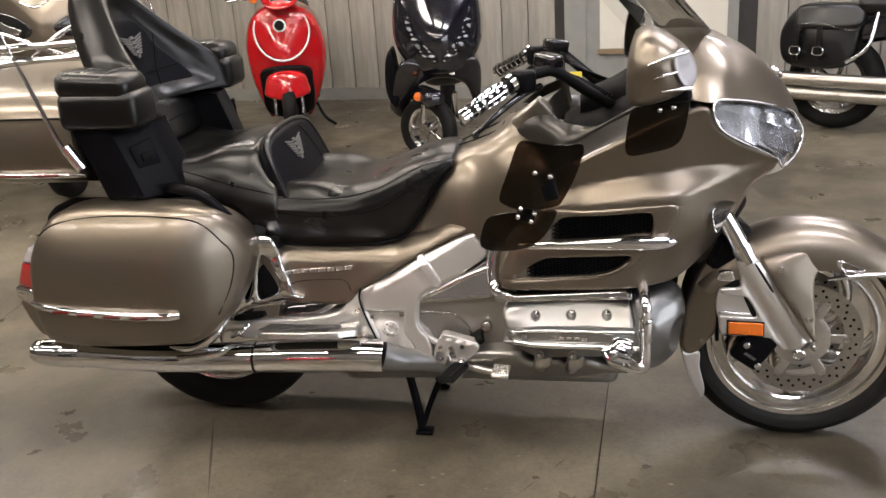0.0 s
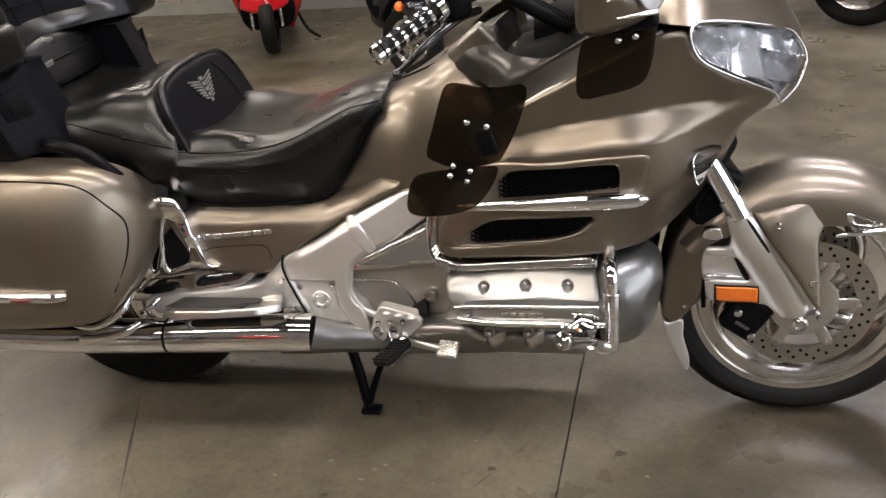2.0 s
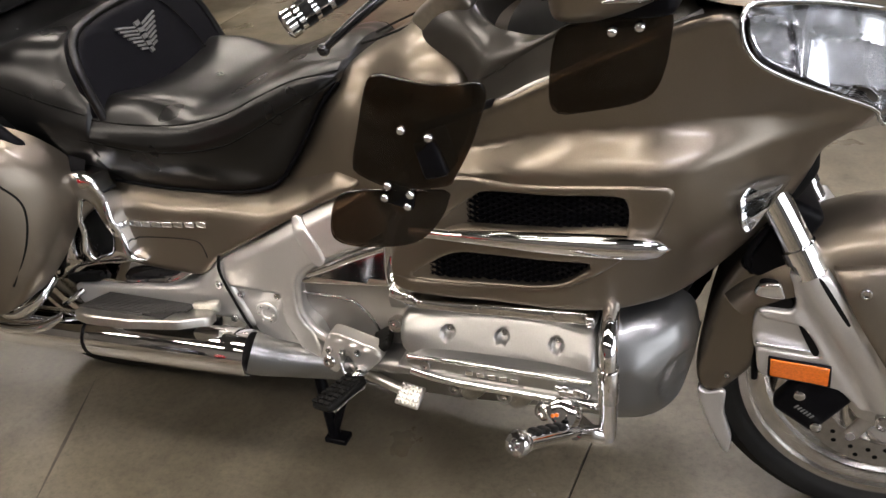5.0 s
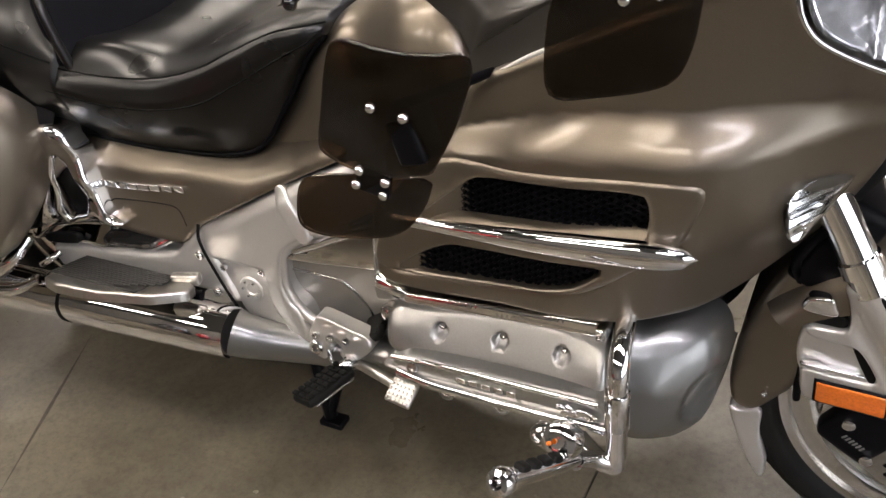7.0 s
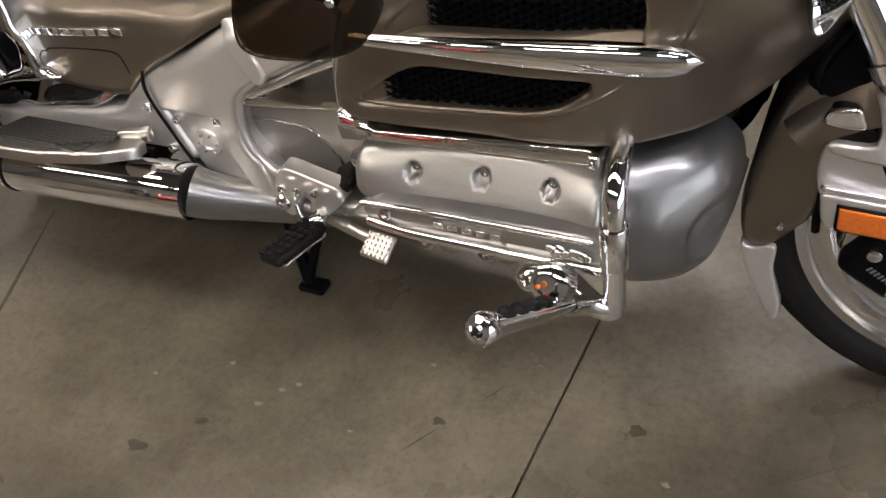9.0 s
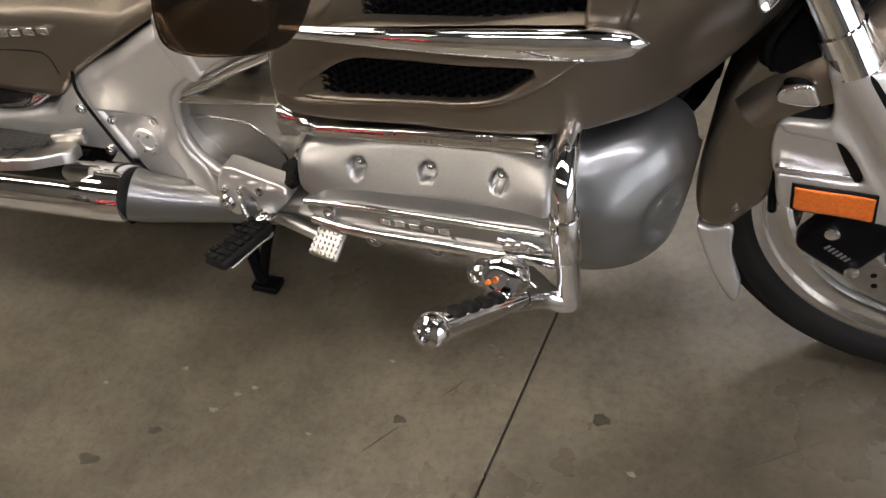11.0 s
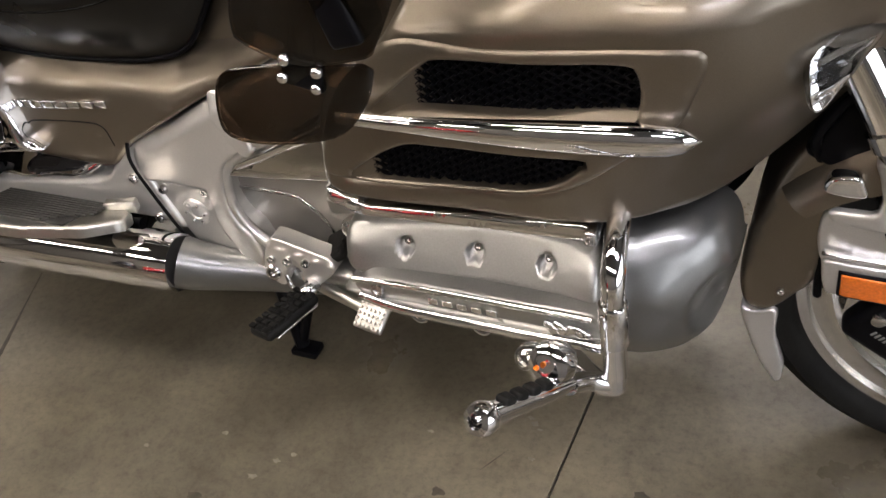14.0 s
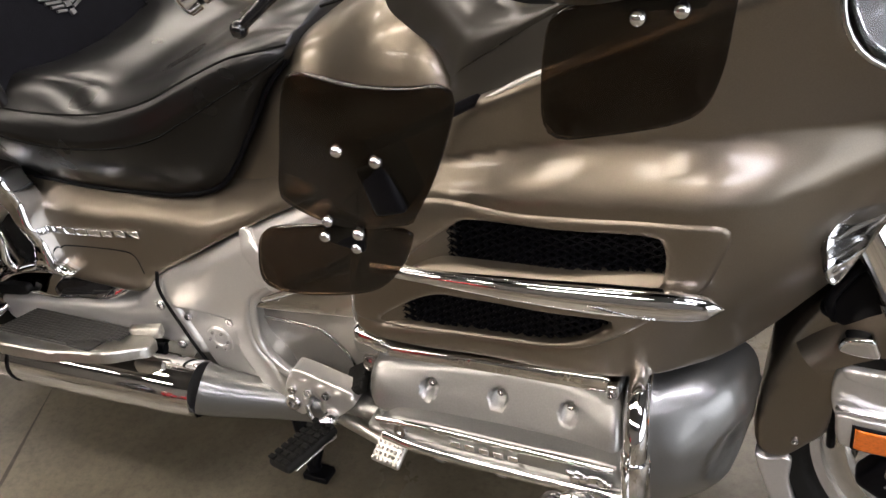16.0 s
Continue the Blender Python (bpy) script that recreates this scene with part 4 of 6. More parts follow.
# trunk with backrest and arm pods
trunk = body("trunk", [(-.80, [(0, 1.03), (.2, 1.025), (.27, 1.005), (.30, .94), (.28, .83), (.2, .785)]),
                       (-.6, [(0, 1.06), (.2, 1.055), (.30, 1.03), (.345, .96), (.33, .83), (.2, .785)]),
                       (-.35, [(0, 1.065), (.2, 1.06), (.31, 1.035), (.36, .965), (.345, .83), (.2, .785)]),
                       (-.16, [(0, 1.06), (.2, 1.055), (.30, 1.03), (.345, .965), (.33, .83), (.2, .785)])], PAINT, bike)
for left in (False, True):
    sy = (lambda y: 2 * CY - y) if left else (lambda y: y)
    tube("lid_seam", [(-.78, sy(-.254), .965), (-.6, sy(-.303), .985), (-.35, sy(-.318), .988), (-.165, sy(-.303), .985)], .003, BLACK, trunk, 6)
    trim = tube("chrome_trim", [(-.8, sy(-.245), .85), (-.6, sy(-.295), .846), (-.35, sy(-.312), .842), (-.2, sy(-.302), .838), (-.145, sy(-.295), .836)], [.011, .012, .012, .011, .006], CHROME, trunk, 12, "chrome trim with red inserts", flat=.7)
    for k in range(4):
        rounded_box("red_insert", (.075, .006, .007), RED_INSERT, trim, .003, pose(-.24 - .105 * k, sy(-.322 - .002 * min(k, 2)), .843))
    pod = rounded_box("arm_pod", (.215, .130, .096), LEATHER, bike, .024, pose(-.074, sy(-.255), 1.000), "black vinyl armrest pod", 5)
    rounded_box("pod_top", (.205, .126, .070), LEATHER, pod, .030, pose(-.082, sy(-.255), 1.060, 0, 4, 0), "padded armrest top", 5)
    for x in (-.105, -.02):
        tube("stitched_edge", [(x - .03, sy(-.312), 1.082), (x - .01, sy(-.285), 1.096), (x, sy(-.25), 1.0975), (x, sy(-.20), 1.094)], .0016, PIPING, pod, 6)
    secs = []
    for z, dx, w in ((.765, .062, .0), (.775, .06, .006), (.85, .036, .008), (.92, .010, .010), (.948, .0, .010), (.953, .0, .004)):
        ring = [(-.172, -.27), (-.162, -.286), (-.085, -.290), (-.062, -.282), (.002, -.205), (.010, -.19), (.010, -.12), (-.172, -.12)]
        secs.append([(p[0] + dx, sy(p[1] - w + .008), z) for p in ring])
    low = loft("arm_panel", secs, PLASTIC, bike, "black plastic panel under the armrest", closed=True, crease=28)
    d = -51 if not left else 51
    rounded_box("switch_plate", (.060, .005, .085), PLASTIC, low, .002, pose(.003, sy(-.245), .868, 0, -14, -d))
    rounded_box("switch", (.026, .008, .024), BLACK, low, .002, pose(.005, sy(-.247), .872, 0, -14, -d))
    rail = tube("passenger_grab_rail", [(.03, sy(-.215), .77), (.07, sy(-.25), .785), (.14, sy(-.25), .765), (.19, sy(-.235), .71), (.2, sy(-.21), .68)], .014, PLASTIC, bike, 10)
    loft("seat_skirt", [[(x, sy(y0), z0), (x, sy(y0 - .02), (z0 + z1) / 2), (x, sy(y0), z1)] for x, y0, z0, z1 in ((-.15, -.18, .80, .76), (0, -.18, .77, .735), (.12, -.18, .72, .66), (.2, -.17, .68, .60), (.27, -.165, .65, .595))], PLASTIC, bike, caps=False)
    ant = tube("antenna", [(-.133, sy(-.335), .868), (-.17, sy(-.34), .925), (-.217, sy(-.34), 1.053), (-.27, sy(-.34), 1.20), (-.35, sy(-.34), 1.42)], [.011, .007, .006, .003, .002], CHROME, bike, 10, "chrome antenna mast")
    tube("antenna_base", [(-.125, sy(-.335), .862), (-.16, sy(-.338), .92)], .015, CHROME, ant, 12, smooth_path=1)
TILT = pose(0, 0, 1.0, 0, -17, 0) @ pose(0, 0, -1.0)
secs = []
for i in range(49):
    q = -1 + i / 24
    a = abs(q)
    top = .995 + .305 * math.exp(-(a / .85) ** 1.9) - .045 * max(0, (a - .86) / .14) ** 2
    y = CY + .24 * q
    wing = .12 * a * a
    ring = []
    for k in range(17):
        z = .965 + (top - .965) * k / 16
        rim = 1 / (1 / max(.001, (1 - a) * .24) ** 3 + 1 / max(.001, top - z) ** 3 + 1 / max(.001, z - .955) ** 3) ** (1 / 3)
        x = -.092 - .026 * float(ease((rim - .020) / .045)) - .016 * (1 - math.sqrt(max(0, 1 - max(0, 1 - rim / .022) ** 2)))
        ring.append((x + wing - .30 * (z - 1.0), y, z))
    for bx, bz in ((-.128, .010), (-.150, .014), (-.18, .006), (-.205, -.03)):
        ring.append((bx + wing * .7 - .30 * (top - 1.0), CY + .238 * q, top + bz))
    ring += [(-.20 + wing * .5, y, (top + .965) / 2 - .02), (-.17 + wing * .5, y, .965)]
    secs.append(ring)
back = loft("backrest", secs, LEATHER, bike, "tall padded black passenger backrest", closed=True, crease=85)
PAD = [(s * w, z) for s, row in ((-1, ((.045, 1.232), (.08, 1.20), (.098, 1.15), (.130, 1.10), (.160, 1.045), (.168, 1.005), (.14, .985))), (0, ((0, .982),)), (1, ((.14, .985), (.168, 1.005), (.160, 1.045), (.130, 1.10), (.098, 1.15), (.08, 1.20), (.045, 1.232)))) for w, z in row]


def pad_face(u, z):
    """The hollow of the backrest, which its side wings close in."""
    return .105 - 2.08 * (u - CY) ** 2


panel("centre_pad", [(CY + u, z) for u, z in PAD], pad_face, LEATHER_FLAT, back, .03, .010, .008, m=TILT @ TURN, step=.012)
tube("pad_seam", [tuple(TILT @ Vector((-pad_face(CY + w, 0) + .001, CY + w, 1.075 - .15 * w * w))) for w in (-.14, -.07, 0, .07, .14)], .002, STITCH, back, 6)
for k in (-1, 1):
    tube("pad_seam", [tuple(TILT @ Vector((-pad_face(CY + k * w, 0) + .001, CY + k * w, z))) for w, z in ((.10, 1.175), (.085, 1.13), (.06, 1.075), (.05, 1.0))], .0015, STITCH, back, 6)
emblem(back, (0, 0), .13, .070, TILT @ pose(-.0965, CY, 1.150, 0, 0, 90))
lum = panel("lumbar_pad", [(-.17, .86), (-.18, .92), (-.15, .965), (.045, .975), (.24, .965), (.27, .92), (.26, .86), (.045, .85)], [(.045, .9, .05), (-.15, .9, .06), (.24, .9, .06), (.045, .96, .075)], LEATHER, bike, .05, .025, .025, m=TURN, step=.015)
rounded_box("zip", (.003, .20, .004), BLACK, lum, .001, pose(-.047, .06, .915, 2))
rounded_box("zip_tag", (.004, .045, .012), PIPING, lum, .001, pose(-.045, -.03, .912, 4))

# saddlebags
SADDLE = [(-.288, .690), (-.245, .736), (-.180, .758), (-.077, .763), (.095, .755), (.175, .732), (.224, .685), (.248, .620), (.238, .545), (.202, .465), (.146, .408), (.04, .389), (-.31, .372), (-.338, .405), (-.341, .482), (-.325, .60), (-.308, .65)]


def saddle_face(x, z):
    """A full, rounded lid: it bellies out in the middle and falls away to all its edges."""
    return -.398 + .075 * np.abs((z - .545) / .225) ** 2.6 + .05 * np.clip((-.03 - x) / .33, 0, 1) ** 3.2 + .155 * np.clip((x - .0) / .25, 0, 1) ** 3


for left in (False, True):
    sy = (lambda y: 2 * CY - y) if left else (lambda y: y)
    bag = panel("saddlebag", SADDLE, saddle_face, PAINT, bike, .06, .020, .020, mirror=left, label="glossy bronze-grey saddlebag", step=.014)
    rounded_box("bag_back", (.46, .16, .34), BLACK, bag, .05, pose(-.08, sy(-.215), .575))
    f = saddle_face
    line = [(-.280, .690), (-.217, .724), (-.077, .741), (.082, .736), (.155, .716), (.198, .665), (.220, .615), (.212, .545), (.18, .470)]
    tube("lid_seam", [(x, sy(float(f(np.array([x]), np.array([z]))[0]) + .001), z) for x, z in line], .0022, BLACK, bag, 6)
    trim = tube("chrome_trim", [(-.338, sy(-.345), .499), (-.276, sy(-.375), .500), (-.1, sy(-.402), .494), (.06, sy(-.398), .490), (.10, sy(-.388), .489)], [.010, .014, .016, .016, .012], CHROME, bag, 14, "chrome trim with red inserts", flat=.8)
    for k in range(4):
        rounded_box("red_insert", (.050, .012, .010), RED_INSERT, trim, .0045, pose(-.225 + .076 * k, sy((-.400, -.411, -.416, -.416)[k]), (.4975, .4955, .494, .492)[k]))
    TAIL_Y = [(-.45, .5, -.255), (-.33, .5, -.318), (-.40, .62, -.275), (-.34, .40, -.300)]
    tail = panel("tail_lamp", [(-.443, .516), (-.425, .55), (-.404, .586), (-.326, .591), (-.341, .517)], TAIL_Y, RED_LENS, bag, .1, .008, soft=False, mirror=left, step=.01, label="red tail lamp")
    panel("clear_lens", [(-.402, .590), (-.385, .615), (-.362, .638), (-.318, .632), (-.325, .595)], TAIL_Y, FROST, bag, .05, .008, soft=False, mirror=left, step=.008, label="clear turn signal lens")
    panel("tail_chrome", [(-.456, .490), (-.443, .512), (-.341, .513), (-.343, .468), (-.44, .474)], [(x, z, y - .008) for x, z, y in TAIL_Y], CHROME, bag, .08, .010, mirror=left, step=.01)
    panel("tail_valance", [(-.446, .468), (-.344, .464), (-.342, .40), (-.335, .372), (-.40, .375), (-.444, .435)], TAIL_Y, PAINT, bag, .1, .012, mirror=left, step=.012)
    # exhaust
    pipe = tube("muffler", [(-.40, sy(-.235), .301), (-.30, sy(-.235), .298), (-.1, sy(-.235), .292), (.1, sy(-.232), .294), (.22, sy(-.23), .297)], [.034, .040, .042, .042, .042], CHROME, bike, 28, "long polished chrome muffler")
    tube("heat_shield", [(.222, sy(-.229), .297), (.33, sy(-.228), .302), (.45, sy(-.226), .306), (.53, sy(-.224), .307), (.578, sy(-.219), .304)], [.0425, .0455, .046, .0455, .044], CHROME, pipe, 24, "chrome heat shield", flat=1.0)
    tube("exhaust_cover", [(.575, sy(-.214), .300), (.60, sy(-.206), .291), (.64, sy(-.190), .278), (.71, sy(-.165), .262), (.80, sy(-.145), .252)], [.0405, .038, .033, .029, .026], HORN, pipe, 22, "grey exhaust cover behind the heat shield")
    tube("tip", [(-.30, sy(-.236), .299), (-.36, sy(-.24), .300), (-.42, sy(-.243), .303), (-.445, sy(-.243), .309)], [.0415, .041, .036, .030], CHROME, pipe, 24)
    tube("band", [(.219, sy(-.23), .297), (.225, sy(-.23), .297)], .0432, PLASTIC, pipe, 24, smooth_path=1)

# side covers and chrome brackets
SIDE_Y = [(0.25, 0.575, -0.150), (0.25, 0.45, -0.170), (0.484, 0.527, -0.156), (0.6, 0.52, -0.163), (0.67, 0.636, -0.118), (0.777, 0.622, -0.138), (0.45, 0.572, -0.153), (0.47, 0.44, -0.174)]


def cover_ledge(x, z):
    """The upper ledge of the side cover turns in towards the seat."""
    up = z - np.interp(x, [.2, .28, .43, .62, .70, .76], [.567, .558, .550, .562, .590, .626])
    return .38 * (up + np.sqrt(up * up + .00010)) + 4 * np.maximum(up, 0) ** 2


def at_surface(ctrl, x, z):
    return float(surface(ctrl)(np.array([x]), np.array([z]))[0])


SIDE_OUT = [(.209, .598), (.335, .600), (.487, .604), (.613, .622), (.673, .650), (.743, .649), (.787, .640), (.80, .625), (.712, .578), (.62, .53), (.515, .469), (.484, .439), (.447, .431), (.32, .436), (.298, .445),
            (.267, .502), (.235, .551)]
for left in (False, True):
    sy = (lambda y: 2 * CY - y) if left else (lambda y: y)
    side = panel("side_cover", SIDE_OUT, SIDE_Y, PAINT, bike, .06, .010, mirror=left, shape=cover_ledge, step=.01)
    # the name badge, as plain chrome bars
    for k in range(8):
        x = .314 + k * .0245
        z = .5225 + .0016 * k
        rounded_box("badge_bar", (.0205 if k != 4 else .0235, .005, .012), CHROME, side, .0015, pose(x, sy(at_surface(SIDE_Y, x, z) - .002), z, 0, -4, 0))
    tube("flap_seam", [(x, sy(at_surface(SIDE_Y, x, z) + .0004), z) for x, z in ((.315, .46), (.33, .49), (.36, .498), (.44, .502), (.475, .497), (.49, .47))], .0012, BLACK, side, 5)
    tri = panel("chrome_bracket", [(.210, .600), (.228, .628), (.258, .636), (.288, .628), (.299, .606), (.312, .550), (.336, .474), (.362, .458), (.30, .452), (.245, .440), (.18, .420), (.125, .382), (.12, .404), (.170, .458), (.203, .532)],
                -.192, CHROME, bike, .035, .010, .010, holes=[[(.254, .574), (.270, .568), (.284, .54), (.292, .50), (.284, .470), (.252, .456), (.234, .450), (.231, .482), (.238, .522)], [(.217, .552), (.223, .542), (.218, .505), (.202, .458), (.190, .449), (.203, .50)]],
                mirror=left, step=.006, shape=lambda x, z: .003 * np.sin(x * 70) + .003 * np.sin(z * 90), label="chrome saddlebag bracket with two slots")
    # a flat black sheet stands in for the shade behind the bracket's slots
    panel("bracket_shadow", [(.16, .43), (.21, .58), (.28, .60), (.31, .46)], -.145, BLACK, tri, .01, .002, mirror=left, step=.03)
    plate = panel("chrome_plate", [(.06, .385), (.08, .408), (.152, .417), (.256, .434), (.346, .447), (.44, .450), (.526, .482), (.497, .455), (.462, .436), (.397, .403), (.309, .392), (.234, .388), (.125, .380)],
                  [(.05, .36, -.186), (.3, .42, -.178), (.5, .47, -.172), (.3, .38, -.182), (.1, .42, -.182), (.5, .43, -.174)], CHROME, bike, .03, .008, mirror=left, step=.008, shape=lambda x, z: .45 * np.maximum(z - .395, 0) + .002 * np.sin(x * 60))
    panel("plate_inset", [(.302, .424), (.357, .431), (.430, .437), (.416, .428), (.390, .415), (.335, .406), (.287, .402)], -.176, PLASTIC_GLOSS, plate, .01, .003, mirror=left, step=.01, shape=lambda x, z: .5 * (z - .41))
    panel("plate_slot", [(.16, .402), (.23, .413), (.238, .404), (.228, .394), (.16, .384), (.150, .392)], -.189, BLACK, plate, .01, .003, mirror=left, step=.01)
    # rear frame cover, floorboard
    REAR_Y = [(.15, .35, -.19), (.3, .37, -.185), (.5, .44, -.168), (.53, .35, -.168)]
    rear = panel("swingarm_cover", [(.527, .476), (.516, .440), (.535, .390), (.558, .322), (.52, .335), (.46, .340), (.40, .345), (.28, .342), (.19, .330), (.166, .336), (.160, .360), (.172, .380), (.281, .390), (.43, .403), (.475, .437)],
                 REAR_Y, SILVER, bike, .05, .009, mirror=left, label="silver swingarm cover")
    for x, z in ((.502, .415), (.52, .342)):
        bolt((x, sy(at_surface(REAR_Y, x, z)), z), (0, sy(-1) - sy(0), 0), .0085, CHROME_SATIN, rear)
    TIP = pose(0, sy(-.195), .378) @ pose(0, 0, 0, -15 if not left else 15) @ pose(0, -sy(-.195), -.378)   # folded up a little
    flat_up = TIP @ (pose(0, 0, .378, -90) if not left else pose(0, 2 * CY, .378, -90) @ Matrix.Diagonal((1, 1, -1, 1)))
    board = panel("passenger_footboard", [(.252, -.250), (.262, -.300), (.300, -.312), (.382, -.306), (.475, -.276), (.518, -.236), (.512, -.210), (.478, -.194), (.40, -.192), (.262, -.195)], 0.0, ALU, bike, .013, .005, soft=False, m=flat_up, step=.010,
                  label="silver passenger footboard with a ribbed rubber mat")
    rounded_box("rubber_mat", (.19, .078, .003), MAT, board, .001, TIP @ pose(.352, sy(-.243), .3790))
    for k in range(12):
        y = -.205 - k * .0067
        x0, x1 = .262, .468 - max(0, k - 5) * .011
        rounded_box("rubber_rib", (x1 - x0, .0036, .0042), MAT, board, .0012, TIP @ pose((x0 + x1) / 2, sy(y), .3812))
    rounded_box("board_clip", (.05, .016, .020), ALU, board, .003, pose(.486, sy(-.200), .383, 0, 0, 18 if not left else -18))
    tube("board_hinge", [(.46, sy(-.20), .345), (.50, sy(-.19), .342)], .010, PLASTIC, board, 10, smooth_path=1)
    tube("saddle_guard", [(-.02, sy(-.24), .325), (.06, sy(-.255), .335), (.12, sy(-.25), .375), (.135, sy(-.21), .405)], .013, CHROME, bike, 14)
    tube("saddle_guard", [(-.03, sy(-.255), .30), (.05, sy(-.27), .31), (.12, sy(-.265), .322), (.16, sy(-.24), .335)], .011, CHROME, bike, 14)
    tube("hook", [(.15, sy(-.215), .35), (.185, sy(-.225), .372), (.20, sy(-.205), .382)], .006, CHROME, bike, 10)
    # main frame cover
    FRAME_Y = [(.58, .355, -.163), (.541, .391, -.163), (.531, .397, -.163), (.82, .62, -.128), (.7, .3, -.178), (.62, .53, -.152), (.7, .45, -.168)]
    FRAME_OUT = [(.517, .471), (.61, .519), (.688, .562), (.76, .598), (.818, .620), (.836, .606), (.860, .566), (.82, .534), (.752, .501), (.712, .484), (.681, .462), (.669, .435), (.664, .390), (.673, .362), (.694, .338),
                 (.700, .280), (.633, .266), (.588, .279), (.554, .32), (.527, .39), (.514, .426), (.511, .449)]

    def frame_step(x, z):
        edge = np.minimum((.413 - z) / .006, (.634 + .6 * np.clip(.35 - z, 0, 1) - x) / .006)
        ridge_line = .437 + .56 * (x - .51)
        return .010 * ease(edge) - .006 + .012 * ease((z - ridge_line) / .030) * ease((x - .52) / .05)
    fc = panel("frame_cover", FRAME_OUT, FRAME_Y, SILVER, bike, .05, .006, mirror=left, shape=frame_step, step=.0055, label="silver frame side cover")
    bolts = [(.541, .393), (.622, .402), (.664, .301)]
    for x, z in bolts:
        bolt((x, sy(at_surface(FRAME_Y, x, z) + .003), z), (0, sy(-1) - sy(0), 0), .0070, CHROME_SATIN, fc)
    lathe("pivot_cap", [(.024, 0), (.024, .004), (.022, .006), (.012, .006), (.010, .004), (0, .004)], SILVER, fc, 28, "round pivot cap", along((.588, sy(-.157), .357), (0, sy(-1) - sy(0), 0)))
    for k in range(6):
        a = k * math.pi / 3
        bolt((.588 + .0165 * math.cos(a), sy(-.163), .357 + .0165 * math.sin(a)), (0, sy(-1) - sy(0), 0), .0025, CHROME_SATIN, fc, h=.003)
    panel("frame_clamp", [(.672, .553), (.692, .564), (.738, .500), (.718, .486)], [(x, z, y - .005) for x, z, y in FRAME_Y], SILVER, fc, .02, .004, mirror=left, step=.01, shape=frame_step)
    tube("frame_gap", [(.516, sy(-.168), .478), (.512, sy(-.172), .445), (.527, sy(-.172), .39), (.554, sy(-.172), .322), (.588, sy(-.172), .28)], .0028, BLACK, fc, 6)
    # chrome rail and parts inside the frame opening
    tube("inner_flange", [(.80, sy(-.143), .524), (.752, sy(-.148), .500), (.712, sy(-.152), .482), (.681, sy(-.156), .460), (.668, sy(-.159), .435), (.663, sy(-.161), .390), (.672, sy(-.164), .362), (.694, sy(-.167), .337), (.725, sy(-.168), .318)], .009, SILVER, fc, 12)
    tube("chrome_rail", [(.69, sy(-.152), .452), (.74, sy(-.155), .477), (.79, sy(-.157), .503), (.86, sy(-.160), .535)], .008, CHROME, bike, 12)
    panel("inner_plate", [(.62, .40), (.64, .440), (.70, .472), (.80, .520), (.90, .545), (.93, .50), (.93, .40), (.93, .29), (.793, .262), (.70, .27), (.645, .30), (.625, .35)], -.134, SATIN, bike, .05, .006, mirror=left, step=.012,
          label="satin silver engine side plate")
    panel("chrome_cover", [(.668, .440), (.74, .478), (.822, .524), (.885, .560), (.874, .490), (.868, .455), (.80, .446), (.72, .439)], lambda x, z: -.153 + .27 * (z - .47), CHROME, bike, .012, .004, .004, mirror=left, step=.01, label="mirror-polished chrome cover inside the frame")
    tube("pipe_line", [(.645, sy(-.1345), .398), (.742, sy(-.1345), .396), (.769, sy(-.1345), .387), (.800, sy(-.1345), .351), (.8165, sy(-.1345), .296)], .0030, CHROME_SATIN, bike, 8)
    lathe("round_plug", [(.016, 0), (.016, .012), (.012, .018), (.005, .02), (0, .02)], CHROME_SATIN, bike, 18, "", along((.850, sy(-.140), .362), (0, sy(-1) - sy(0), .3)))
    tube("rail_end", [(.938, sy(-.232), .486), (.912, sy(-.222), .486), (.888, sy(-.195), .492), (.880, sy(-.175), .520), (.884, sy(-.165), .57), (.90, sy(-.16), .61)], [.013, .015, .018, .020, .020, .018], CHROME, bike, 18)
    rounded_box("rail_joint", (.030, .030, .024), ENGINE, bike, .004, pose(.905, sy(-.225), .482, 0, -6, 0))
    panel("reflecting_plate", [(.890, .506), (.934, .496), (.930, .482), (.894, .488)], lambda x, z: -.240 + .25 * (z - .49), CHROME, bike, .02, .003, soft=False, mirror=left, step=.008)
    panel("lower_cowl", [(.47, .235), (.50, .285), (.545, .30), (.60, .268), (.675, .258), (.76, .276), (.80, .300), (.83, .310), (.93, .312), (.95, .304), (.966, .284), (.985, .272), (1.01, .276), (1.03, .290), (1.05, .288), (1.066, .274), (1.095, .277),
                         (1.115, .290), (1.165, .270), (1.235, .262), (1.26, .245), (1.235, .228), (1.172, .222), (1.12, .200), (.886, .185), (.60, .180), (.49, .184), (.445, .197)],
          [(.5, .23, -.17), (.6, .24, -.160), (.8, .25, -.162), (1.0, .26, -.172), (1.2, .25, -.165), (.8, .18, -.12), (1.1, .20, -.12), (.5, .19, -.14)], ENGINE, bike, .12, .022, .03, mirror=left, step=.009, label="grey lower exhaust cover")
    # engine
    VALVE_Y = [(.93, .405, -.272), (1.24, .405, -.274), (.93, .44, -.256), (1.24, .44, -.257), (.93, .475, -.222), (1.23, .475, -.220)]
    PITS = ((.992, .440), (1.081, .441), (1.169, .442))

    def pits(x, z):
        """Round hollows in which the cover's bolts sit."""
        return sum(.016 * ease((.0120 - np.hypot(x - a, (z - b) * 1.1)) / .0036) for a, b in PITS)
    val = panel("valve_cover", [(.908, .432), (.911, .455), (.930, .468), (.975, .472), (1.115, .478), (1.214, .473), (1.229, .462), (1.233, .442), (1.235, .412), (1.22, .405), (1.105, .408), (.967, .400), (.920, .405)], VALVE_Y, ENGINE, bike, .10, .014, .018,
                mirror=left, step=.0034, shape=pits, label="grey painted valve cover")
